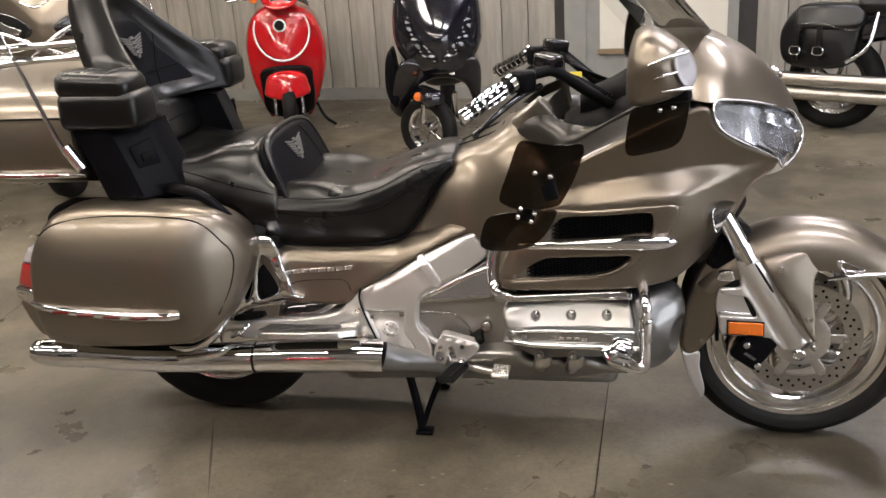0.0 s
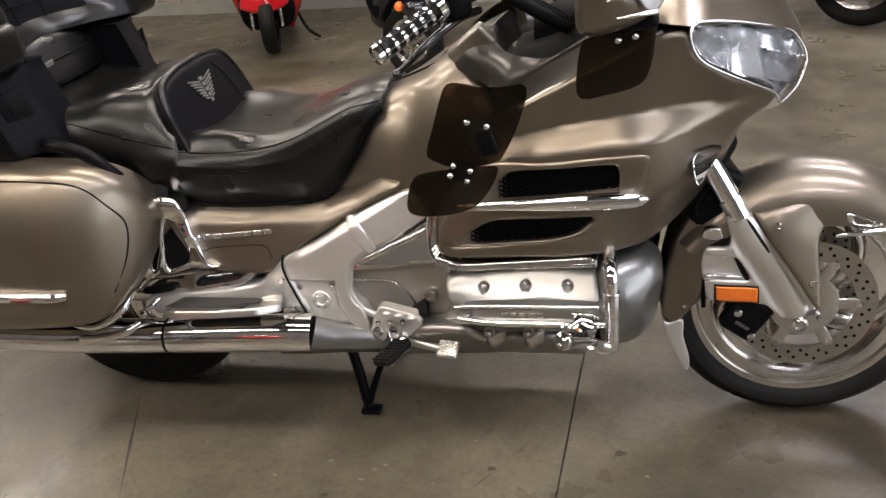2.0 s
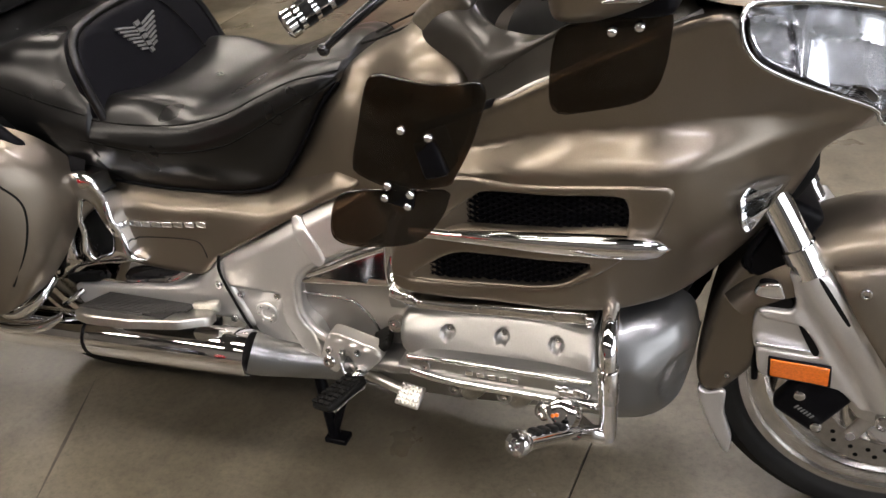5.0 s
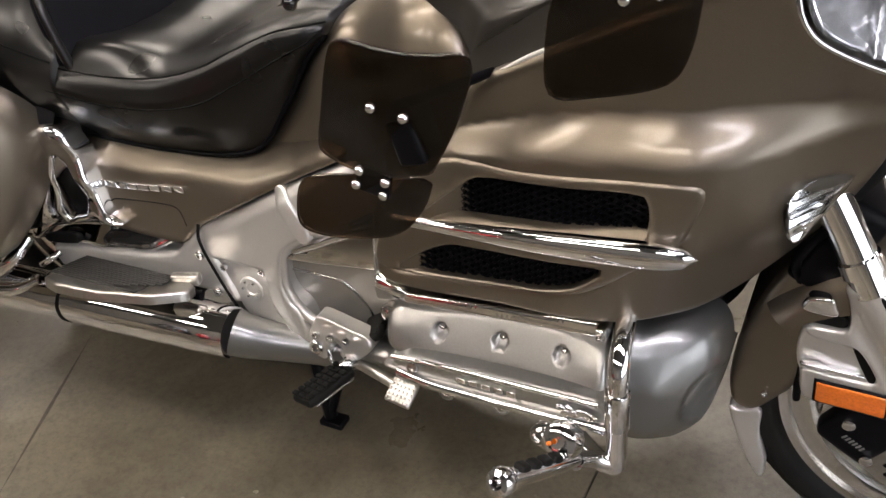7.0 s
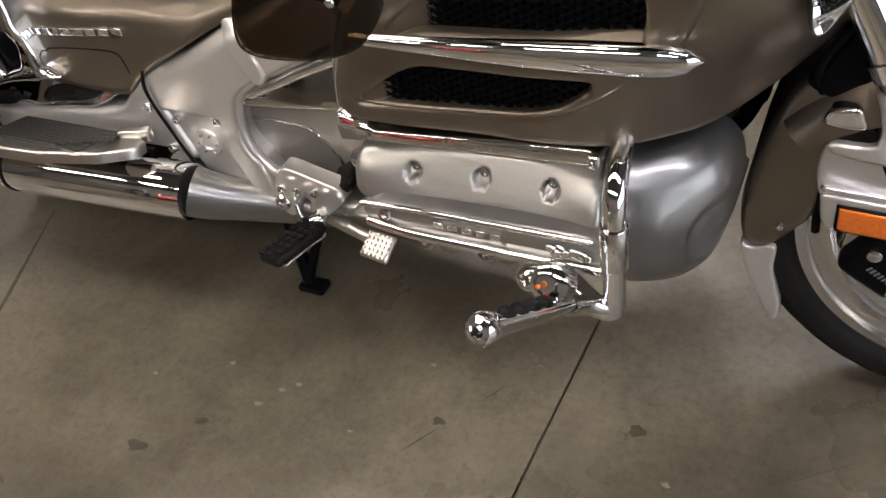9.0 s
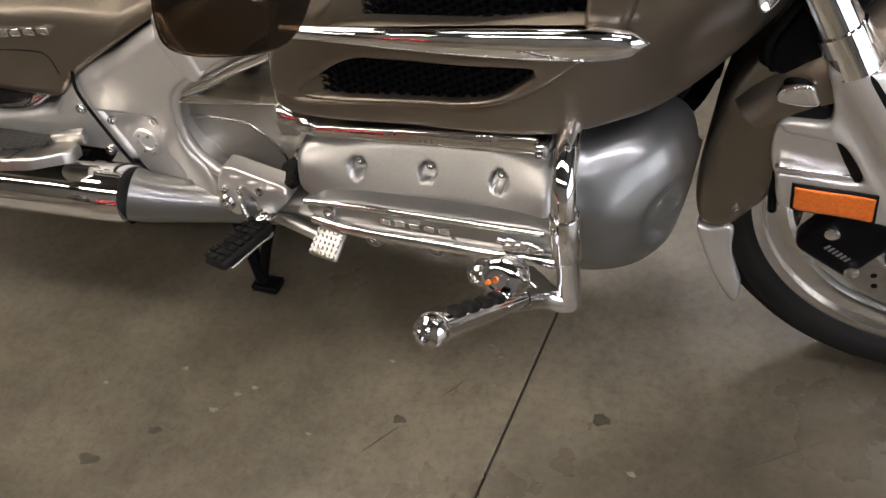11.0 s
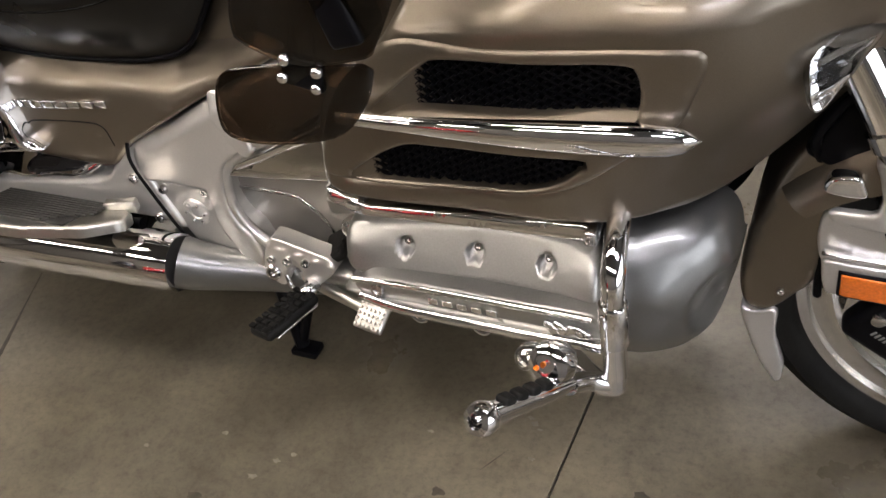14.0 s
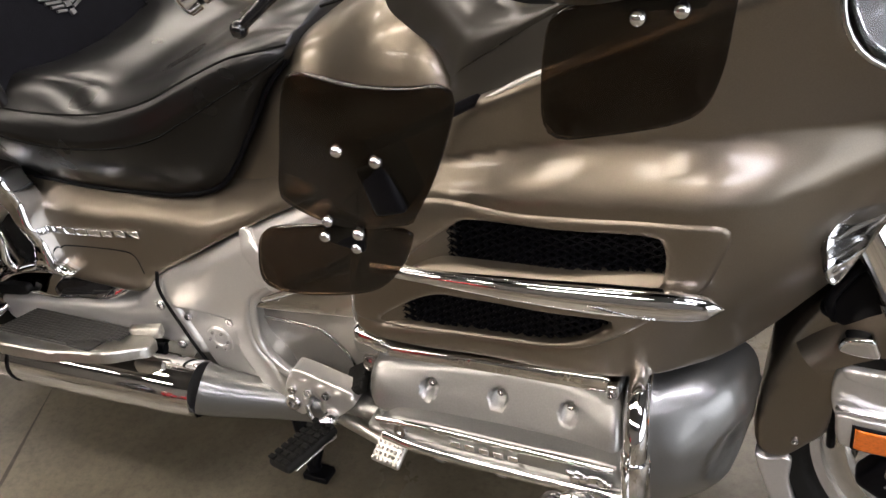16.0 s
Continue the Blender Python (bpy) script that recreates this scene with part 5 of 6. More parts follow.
    for x, z in PITS:
        n = (0, (sy(-1) - sy(0)) * .86, .5)
        bolt((x + .002, sy(at_surface(VALVE_Y, x, z) + .013), z + .003), n, .0055, CHROME_SATIN, val, h=.007)
    low = panel("valve_trim", [(.930, .400), (.945, .412), (.974, .418), (1.116, .418), (1.225, .419), (1.244, .408), (1.246, .384), (1.198, .379), (1.09, .379), (.967, .382), (.940, .387)], -.287, ENGINE, bike, .08, .008, mirror=left, step=.008, label="grey lower valve cover strip")
    tube("chrome_line", [(.935, sy(-.289), .414), (1.0, sy(-.2905), .419), (1.12, sy(-.2905), .419), (1.235, sy(-.2905), .419)], .004, CHROME, low, 8)
    tube("chrome_line", [(.940, sy(-.288), .387), (1.0, sy(-.2925), .381), (1.12, sy(-.2925), .379), (1.245, sy(-.2925), .379)], .007, CHROME, low, 10)
    bolt((.966, sy(-.287), .401), (0, sy(-1) - sy(0), .3), .009, CHROME_SATIN, low)
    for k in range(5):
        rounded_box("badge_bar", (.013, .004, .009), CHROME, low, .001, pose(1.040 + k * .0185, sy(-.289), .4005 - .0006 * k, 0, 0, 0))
    for k in range(9):
        a = random.Random(k).uniform(-1, 1)
        rounded_box("chrome_ornament", (.013, .008, .008 + .004 * (k % 2)), CHROME, low, .003, pose(1.185 + k * .0055, sy(-.292), .398 + .006 * a, 0, 30 * a, 0))
    strip = panel("chrome_rail_top", [(.938, .475), (.936, .491), (1.10, .500), (1.212, .506), (1.231, .503), (1.232, .490), (1.222, .485), (1.08, .481)], lambda x, z: -.240 + .22 * (z - .49), CHROME, bike, .05, .004, .004, soft=False, mirror=left, step=.007, label="flat chrome strip over the cylinder head")
    rounded_box("strip_end", (.014, .03, .020), CHROME, strip, .005, pose(1.224, sy(-.236), .497, 0, -3, 0))
    bolt((1.224, sy(-.251), .498), (0, sy(-1) - sy(0), .2), .004, CHROME_SATIN, strip)
    TIER_Y = [(.95, .36, -.262), (1.23, .36, -.265), (1.0, .30, -.200), (1.2, .31, -.200)]
    tier = panel("cylinder_base", [(.926, .385), (.94, .362), (.953, .337), (.973, .312), (1.0, .300), (1.115, .300), (1.202, .305), (1.236, .328), (1.244, .385)], TIER_Y, ENGINE, bike, .06, .010, .012, mirror=left, step=.01, label="grey lower cylinder head")
    for x in (1.003, 1.088):
        lathe("exhaust_collar", [(.022, -.03), (.024, 0), (.024, .016), (.019, .019), (.019, .012), (0, .012)], CHROME_SATIN, tier, 20, "", along((x, sy(-.196), .306), (0, (sy(-1) - sy(0)) * .5, .86)))
        lathe("bolt_seat", [(.012, 0), (.012, .006), (.009, .007), (.009, .002), (0, .002)], ENGINE, tier, 18, "", along((x - .004, sy(-.256), .337), (0, sy(-1) - sy(0), .1)))
        bolt((x - .004, sy(-.258), .337), (0, sy(-1) - sy(0), .1), .006, CHROME_SATIN, tier)
        tube("exhaust_bend", [(x, sy(-.190), .315), (x - .004, sy(-.196), .295), (x - .01, sy(-.180), .27), (x - .015, sy(-.15), .25)], .019, CHROME_SATIN, tier, 14)
    HORN_Y = [(1.24, .40, -.262), (1.29, .42, -.252), (1.35, .40, -.205), (1.28, .31, -.225), (1.30, .475, -.215), (1.26, .25, -.165), (1.34, .30, -.175)]

    def dent(x, z):
        return .045 * ease(1.5 - np.hypot((x - 1.352) / .020, (z - .372) / .040))
    panel("horn_cover", [(1.232, .478), (1.27, .486), (1.305, .488), (1.337, .478), (1.357, .455), (1.365, .42), (1.364, .38), (1.355, .335), (1.335, .288), (1.305, .256), (1.265, .240), (1.232, .242), (1.230, .36)], HORN_Y, HORN, bike, .06, .030, .036, mirror=left,
          shape=dent, step=.007, label="rounded dark silver engine cowl")
    guard = tube("engine_guard", [(1.25, sy(-.19), .525), (1.256, sy(-.25), .518), (1.261, sy(-.29), .495), (1.262, sy(-.3), .46), (1.262, sy(-.300), .37), (1.262, sy(-.300), .345), (1.258, sy(-.298), .325), (1.235, sy(-.292), .322), (1.18, sy(-.25), .322)], .0135, CHROME, bike, 16, "chrome engine guard bar")
    lathe("collar", [(.0155, -.03), (.0165, -.028), (.0165, .028), (.0155, .03)], CHROME, guard, 18, "", pose(1.262, sy(-.3), .43))
    # highway peg on its clamp
    pc = Vector((1.222, sy(-.345), .372))
    pe = Vector((1.179, sy(-.472), .450))
    pd = (pe - pc).normalized()
    peg = tube("highway_peg", [pc, pc.lerp(pe, .3), pe], [.010, .012, .013], CHROME, bike, 14, "chrome highway peg with rubber pads")
    lathe("peg_cap", [(.014, -.012), (.0175, -.008), (.0185, .004), (.0155, .010), (.009, .012), (.008, .009), (.004, .009), (.004, .014), (0, .014)], CHROME, peg, 12, "", along(pe, pd))
    for k in range(4):
        p = pc.lerp(pe, .32 + .145 * k)
        rounded_box("rubber_pad", (.017, .022, .0175), RUBBER, peg, .004, along(p + Vector((0, 0, .007)), pd))
    lathe("clamp", [(.012, -.020), (.024, -.018), (.026, -.004), (.023, .008), (.014, .013), (.006, .012), (0, .012)], CHROME, peg, 24, "", along((1.206, sy(-.350), .404), (-.15, (sy(-1) - sy(0)) * .8, .55)))
    lathe("clamp_bolt", [(.011, 0), (.011, .008), (.007, .010), (.006, .006), (0, .006)], CHROME_SATIN, peg, 12, "", along((1.178, sy(-.345), .398), (-.3, (sy(-1) - sy(0)) * .8, .5)))
    lathe("clamp_ear", [(.010, -.012), (.016, -.010), (.017, 0), (.014, .008), (.008, .009), (0, .007)], CHROME, peg, 18, "", along((1.176, sy(-.338), .393), (-.3, (sy(-1) - sy(0)) * .8, .5)))
    lathe("amber_dot", [(.0030, 0), (.0030, .003), (.002, .0045), (0, .0047)], AMBER, peg, 12, "amber end of the clamp bolt", along((1.196, sy(-.366), .412), (-.2, (sy(-1) - sy(0)) * .8, .55)))
    tube("clamp_arm", [pc + Vector((0, 0, -.004)), (1.235, sy(-.315), .345), (1.258, sy(-.3), .333)], .012, CHROME, peg, 14)
    # foot controls
    ctl = panel("peg_bracket", [(.710, .300), (.728, .347), (.744, .357), (.79, .345), (.828, .333), (.832, .315), (.808, .290), (.788, .273), (.774, .275), (.768, .298), (.757, .306), (.748, .292), (.738, .270), (.722, .276)], -.195, SILVER, bike, .025, .004, mirror=left, step=.006,
                shape=lambda x, z: .007 * ease(1.6 - np.hypot((x - .762) / .011, (z - .300) / .020)) + .004 * ease((z - .345 + .22 * (x - .74)) / .004), label="polished cast footpeg bracket")
    lathe("lug", [(.013, -.012), (.013, .003), (.010, .006), (.006, .006), (.005, .001), (0, .001)], CHROME_SATIN, ctl, 18, "", along((.727, sy(-.196), .296), (0, sy(-1) - sy(0), .25)))
    for x, z in ((.731, .322), (.758, .323), (.789, .326), (.786, .288)):
        bolt((x, sy(-.195), z), (0, sy(-1) - sy(0), 0), .0070, CHROME_SATIN, ctl)
    rod = tube("return_rod", [(.752, sy(-.200), .300), (.760, sy(-.205), .280), (.785, sy(-.210), .271), (.800, sy(-.216), .264), (.795, sy(-.24), .268), (.780, sy(-.292), .268)], .0035, CHROME, ctl, 8)
    yaw = 18 if not left else -18
    PEG = pose(.773, sy(-.254), .276, 0, -12, -yaw)
    fp = rounded_box("rider_footpeg", (.048, .098, .016), RUBBER, bike, .007, PEG, "black ribbed rubber footpeg")
    for k in range(8):
        for j in range(3):
            rounded_box("tread", (.0135, .0085, .005), RUBBER, fp, .0015, PEG @ pose(-.0155 + .0155 * j, -.042 + k * .012, .0092))
    tube("peg_mount", [(.785, sy(-.17), .285), (.79, sy(-.2), .283), (.782, sy(-.21), .278)], .012, CHROME_SATIN, fp, 10)
    lathe("feeler", [(.004, -.018), (.005, 0), (.003, .004), (0, .004)], CHROME_SATIN, fp, 10, "", pose(.765, sy(-.285), .262, 180))
    heel = rounded_box("heel_pad", (.044, .05, .016), RUBBER, bike, .006, pose(.824, sy(-.160), .333, 20, -35, 0))
    for k in range(5):
        rounded_box("tread", (.048, .005, .005), RUBBER, heel, .001, pose(.820, sy(-.143 - .009 * k), .342 - .003 * k, 20, -35, 0))
    if not left:
        ped = tube("brake_pedal", [(.745, -.165, .272), (.80, -.175, .258), (.86, -.19, .252), (.893, -.205, .256)], [.011, .011, .010, .009], ALU, bike, 10, "silver brake pedal with a studded pad")
        rounded_box("pedal_pad", (.048, .042, .010), ALU, ped, .004, pose(.893, -.218, .266, 32, 0, -10))
        for i in range(6):
            for j in range(5):
                lathe("stud", [(.0028, 0), (.0028, .0018), (.0016, .0028), (0, .0028)], ALU, ped, 6, "", pose(.893, -.218, .266, 32, 0, -10) @ pose(-.019 + i * .0076, -.016 + j * .008, .005))
    # centre stand leg
    stand = tube("centre_stand", [(.60, sy(-.06), .19), (.625, sy(-.085), .10), (.64, sy(-.098), .014)], .013, PLASTIC, bike, 8, "black steel centre stand", 3)
    tube("brace", [(.71, sy(-.08), .19), (.67, sy(-.09), .10), (.645, sy(-.098), .03)], .009, PLASTIC, stand, 8)
    rounded_box("foot", (.05, .035, .014), PLASTIC, stand, .004, pose(.648, sy(-.10), .008))
engine = rounded_box("engine_block", (.62, .30, .22), BLACK, bike, .03, pose(.95, CY, .33), "dark engine block")
rounded_box("crankcase", (.50, .22, .10), ENGINE, bike, .03, pose(.95, CY, .20))
rounded_box("swingarm", (.55, .10, .08), SILVER, bike, .02, pose(.28, CY - .06, .33))
rounded_box("inner_frame", (.75, .16, .30), BLACK, bike, .03, pose(.38, CY, .52))
rounded_box("radiator_shroud", (.40, .26, .28), BLACK, bike, .03, pose(1.15, CY, .58))


# wheels
def wheel(name, radius, width, rim_r, m, spokes, label):
    w = tagged(new(name), label)
    w.parent = bike
    h = width / 2
    prof = [(rim_r - .002, -h * .78), (rim_r + .012, -h * .97), (rim_r + .03, -h), (radius - .034, -h * .92), (radius - .018, -h * .72), (radius - .006, -h * .40), (radius, 0), (radius - .006, h * .40),
            (radius - .018, h * .72), (radius - .034, h * .92), (rim_r + .03, h), (rim_r + .012, h * .97), (rim_r - .002, h * .78)]
    tyre = lathe("tyre", prof, RUBBER, w, 96, "black road tyre", m, closed=True, crease=70)
    rim = [(rim_r, -h * .80), (rim_r + .002, -h * .72), (rim_r - .004, -h * .68), (rim_r - .014, -h * .66), (rim_r - .018, -h * .52), (rim_r - .030, -h * .48), (rim_r - .044, -h * .56), (rim_r - .050, -h * .44), (rim_r - .050, h * .44), (rim_r - .044, h * .56), (rim_r - .030, h * .48), (rim_r - .018, h * .52),
           (rim_r - .014, h * .66), (rim_r - .004, h * .68), (rim_r + .002, h * .72), (rim_r, h * .80)]
    lathe("rim", rim, RIM, w, 96, "machined aluminium rim", m, closed=True)
    # thin grooves round the tread
    for s in (-1, 1):
        lathe("tread_groove", [(radius - .0045, s * h * .30), (radius - .0030, s * h * .34), (radius - .0060, s * h * .38)], BLACK, tyre, 96, "", m, closed=True)
    for k in range(spokes):
        a0 = 2 * math.pi * k / spokes + .35
        secs = []
        for i in range(9):
            s = i / 8
            r = .05 + (rim_r - .096) * s
            a = a0 + .75 * s * s
            wdt = .032 - .008 * s + .05 * max(0, s - .7)
            t = Vector((-math.sin(a), math.cos(a), 0))
            c = Vector((r * math.cos(a), r * math.sin(a), 0))
            ring = []
            for q in range(10):
                b = 2 * math.pi * q / 10
                ring.append(m @ (c + t * wdt * math.cos(b) + Vector((0, 0, .020 * math.sin(b)))))
            secs.append(ring)
        loft("spoke", secs, RIM, w, "curved aluminium spoke", closed=True)
    lathe("hub", [(.045, -.05), (.055, -.045), (.055, .045), (.045, .05)], ALU, w, 32, "", m)
    return w


FW = pose(1.666, -.005, .307, 0, 0, 2)   # the front wheel, turned a little to its left
wheel("rear_wheel", .312, .17, .205, pose(0.01, CY, .313, 90), 5, "rear wheel with a wide tyre")
front = wheel("front_wheel", .307, .11, .241, FW @ pose(0, 0, 0, 90), 5, "front wheel with curved aluminium spokes")
# front brake disc: a ring with drilled holes, on a spider
for s in (-1, 1):
    outer, inner, D = .153, .108, s * .062
    holes_n = 60
    m = FW @ pose(0, D, 0, 90)
    disc = lathe("brake_disc", [(inner, -.0025), (outer, -.0025), (outer, .0025), (inner, .0025)], DISC, front, 72, "drilled steel brake disc", m, closed=True)
    for k in range(holes_n):
        a = 2 * math.pi * k / holes_n
        r = (.118, .130, .142, .124, .136)[k % 5]
        lathe("drilled_hole", [(.0042, -.0031), (.0042, .0031)], BLACK, disc, 8, "", m @ pose(r * math.cos(a), r * math.sin(a), 0))
    lathe("carrier", [(.03, -.004), (.068, -.004), (.074, -.002), (.074, .002), (.068, .004), (.03, .004)], ALU, disc, 40, "cast disc carrier", m, closed=True)
    for k in range(6):
        a = 2 * math.pi * k / 6
        rounded_box("carrier_arm", (.052, .026, .006), ALU, disc, .0025, m @ pose(0, 0, 0, 0, 0, math.degrees(a)) @ pose(.088, 0, 0))
        lathe("rivet", [(.008, -.005), (.008, .005), (.005, .006), (0, .006)] if s > 0 else [(.008, .005), (.008, -.005), (.005, -.006), (0, -.006)], CHROME_SATIN, disc, 12, "", m @ pose(.112 * math.cos(a), .112 * math.sin(a), 0))
    cal = rounded_box("brake_caliper", (.085, .04, .10), PLASTIC, front, .012, FW @ pose(-.122, s * .066, -.024, 0, 35, 0), "black brake caliper with pale lettering shapes")
    for k in range(6):
        block("pale_bar", (.0026, .0015, .008), PIPING, cal, FW @ pose(-.118, s * .0865, -.026, 0, 35, 0) @ pose(-.018 + k * .006, 0, -.020, 0, 12, 0))
    for k in range(2):
        lathe("caliper_bolt", [(.009, 0), (.009, .006), (.006, .008), (0, .008)], CHROME_SATIN, cal, 12, "", along(FW @ Vector((-.112 - .03 * k, s * .085, -.067 + .06 * k)), FW.to_3x3() @ Vector((0, s, 0))))

# front fender, hugging the tyre
secs = []
for i in range(33):
    a = radians(8 + i * (150 - 8) / 32)
    R = .316
    flare = .012 * math.cos(a)
    hw = .086 + .006 * math.sin(a)
    deep = .022 + .106 * math.sin(a) ** 2
    ring = []
    for k in range(17):
        th = radians(-92 + 184 * k / 16)
        r = R + .004 - deep * (1 - abs(math.cos(th)) ** .8)
        ring.append(tuple(FW @ Vector((r * math.cos(a), hw * math.sin(th), r * math.sin(a)))))
    secs.append(ring)
fender = loft("front_fender", secs, PAINT, bike, "bronze front fender with chrome trim", caps=False, crease=80)
PLATE_Y = [(1.592, .525, -.118), (1.68, .39, -.128), (1.7, .5, -.095), (1.55, .55, -.10)]
panel("fender_plate", [(1.552, .540), (1.561, .545), (1.628, .556), (1.670, .556), (1.705, .522), (1.683, .48), (1.690, .36), (1.684, .330), (1.633, .408), (1.584, .485)], PLATE_Y, PAINT, fender, .03, .008, step=.01)
for x, z in ((1.597, .520), (1.671, .391)):
    bolt((x, at_surface(PLATE_Y, x, z), z), (0, -1, 0), .009, CHROME_SATIN, fender)
tube("fender_trim", [FW @ Vector((.045, -.092, .178)), FW @ Vector((.10, -.094, .186)), FW @ Vector((.19, -.094, .19)), FW @ Vector((.28, -.08, .17))], [.005, .007, .007, .004], CHROME, fender, 10)
panel("fender_vent", [(1.735, .535), (1.80, .513), (1.79, .503), (1.745, .507)], -.095, CHROME, fender, .02, .004, holes=[[(1.748, .526), (1.785, .512), (1.754, .511)]], step=.005)
FLAP_Y = [(1.36, .3, -.070), (1.44, .32, -.080), (1.42, .46, -.076), (1.37, .40, -.068)]
flap = panel("fender_rear", [(1.455, .560), (1.42, .527), (1.390, .466), (1.369, .390), (1.360, .320), (1.364, .275), (1.378, .259), (1.404, .263), (1.430, .296), (1.451, .332), (1.466, .43), (1.476, .53)], FLAP_Y, PAINT, bike, .13, .012, .016, label="bronze rear section of the front fender")
bolt((1.413, -.080, .308), (0, -1, 0), .005, CHROME_SATIN, flap)
panel("fender_extension", [(1.366, .262), (1.380, .258), (1.410, .266), (1.412, .225), (1.418, .197), (1.427, .157), (1.421, .130), (1.398, .166), (1.380, .212)], -.077, SILVER, flap, .11, .004, step=.008, label="silver fender extension")
# fork
for left in (False, True):
    sy = (lambda y: -.01 - y) if left else (lambda y: y)
    LEG_Y = [(1.592, .525, -.132), (1.499, .358, -.101), (1.652, .277, -.116), (1.53, .5, -.122), (1.56, .35, -.100)]
    f = [(x, z, y) for x, z, y in LEG_Y]
    off = FW.to_3x3() @ Vector((0, .236, 0))
    mm = Matrix.Translation(off) if left else None

    def leg_round(x, z):
        d = ((x - 1.513) * .857 + (z - .54) * .515) / .024
        return .011 * np.clip(d, -1, 1) ** 2 - .008 * ease((-d - 1.2) / .8)
    leg = panel("fork_cover", [(1.492, .537), (1.515, .543), (1.538, .542), (1.551, .531), (1.60, .455), (1.681, .330), (1.672, .312), (1.645, .292), (1.620, .288), (1.603, .303), (1.585, .318), (1.562, .321), (1.474, .325), (1.460, .334), (1.455, .365), (1.458, .382), (1.50, .381), (1.536, .379), (1.548, .387), (1.522, .434), (1.505, .440), (1.466, .444), (1.456, .450), (1.456, .462), (1.502, .468), (1.50, .505)], f, SILVER, bike, .05, .006, m=mm, shape=leg_round, step=.006, label="silver fork leg cover")
    panel("recess_panel", [(1.452, .452), (1.512, .446), (1.524, .430), (1.538, .395), (1.535, .372), (1.456, .372)], [(x, z, y + .012) for x, z, y in LEG_Y], SILVER, leg, .01, .004, m=mm, step=.007, shape=lambda x, z: -.22 * np.maximum(.395 - z, 0))
    # shade at the recess's slanted side, laid in as a thin black sliver
    panel("recess_shadow", [(1.512, .440), (1.522, .438), (1.546, .394), (1.540, .378)], [(x, z, y + .008) for x, z, y in LEG_Y], BLACK, leg, .004, .001, m=mm, step=.006)
    panel("chrome_ledge", [(1.456, .397), (1.49, .394), (1.528, .390), (1.540, .380), (1.50, .377), (1.458, .381)], lambda x, z: surface(LEG_Y)(x, z) + .006 - .9 * (z - .388), CHROME, leg, .008, .003, m=mm, step=.006, label="chrome ledge over the reflector")
    panel("chrome_block", [(1.447, .482), (1.450, .504), (1.478, .512), (1.486, .500), (1.488, .482)], [(x, z, y + .010) for x, z, y in LEG_Y], CHROME, leg, .03, .006, m=mm, step=.006)
    panel("leg_gap", [(1.449, .462), (1.449, .484), (1.500, .484), (1.503, .464)], [(x, z, y + .014) for x, z, y in LEG_Y], BLACK, leg, .01, .002, soft=False, m=mm, step=.01)
    panel("leg_slot", [(1.534, .532), (1.541, .531), (1.582, .462), (1.577, .460)], [(x, z, y - .0005) for x, z, y in LEG_Y], BLACK, leg, .004, .001, m=mm, step=.006, shape=leg_round)
    panel("reflector_frame", [(1.474, .3715), (1.568, .3675), (1.570, .3245), (1.475, .3285)], [(x, z, y - .0005) for x, z, y in LEG_Y], PLASTIC, leg, .008, .002, soft=False, m=mm, step=.008)
    refl = panel("side_reflector", [(1.4775, .3685), (1.5655, .3645), (1.5665, .3275), (1.4785, .3315)], [(x, z, y - .003) for x, z, y in LEG_Y], AMBER, leg, .01, .003, soft=False, m=mm, step=.006, label="amber side reflector")
    P = lambda v: (mm @ Vector(v)) if left else Vector(v)
    tube("fork_tube", [P((1.522, -.105, .535)), P((1.50, -.10, .575)), P((1.475, -.095, .62)), P((1.44, -.09, .68))], .0235, CHROME, leg, 20, "chrome fork tube cover")
    tube("fork_clamp", [P((1.508, -.102, .56)), P((1.498, -.10, .578))], .027, CHROME, leg, 20, smooth_path=1)
    lathe("axle_cap", [(.016, 0), (.016, .012), (.012, .015), (.010, .010), (0, .010)], CHROME_SATIN, leg, 18, "", along(P((1.655, -.105, .283)), (0, -1, 0)))
    bolt(P((1.688, -.108, .305)), (0, -1, 0), .008, CHROME_SATIN, leg, h=.016)
    tube("brake_hose", [P((1.455, -.07, .30)), P((1.45, -.075, .40)), P((1.46, -.07, .48)), P((1.47, -.06, .56)), P((1.45, -.04, .66))], .0055, PLASTIC, leg, 8)
rounded_box("steering_bridge", (.07, .20, .06), PLASTIC, bike, .015, pose(1.475, .02, .60, 0, 29, 11))
rounded_box("hose_block", (.062, .05, .085), PLASTIC, bike, .010, pose(1.464, -.058, .540, 0, 29, 0))
tube("brake_line", [(1.44, -.07, .50), (1.43, -.085, .54), (1.445, -.09, .58), (1.47, -.08, .61)], .006, PLASTIC, bike, 8)
rounded_box("fork_shroud", (.12, .22, .14), BLACK, bike, .03, pose(1.44, .03, .66, 0, 29, 0))


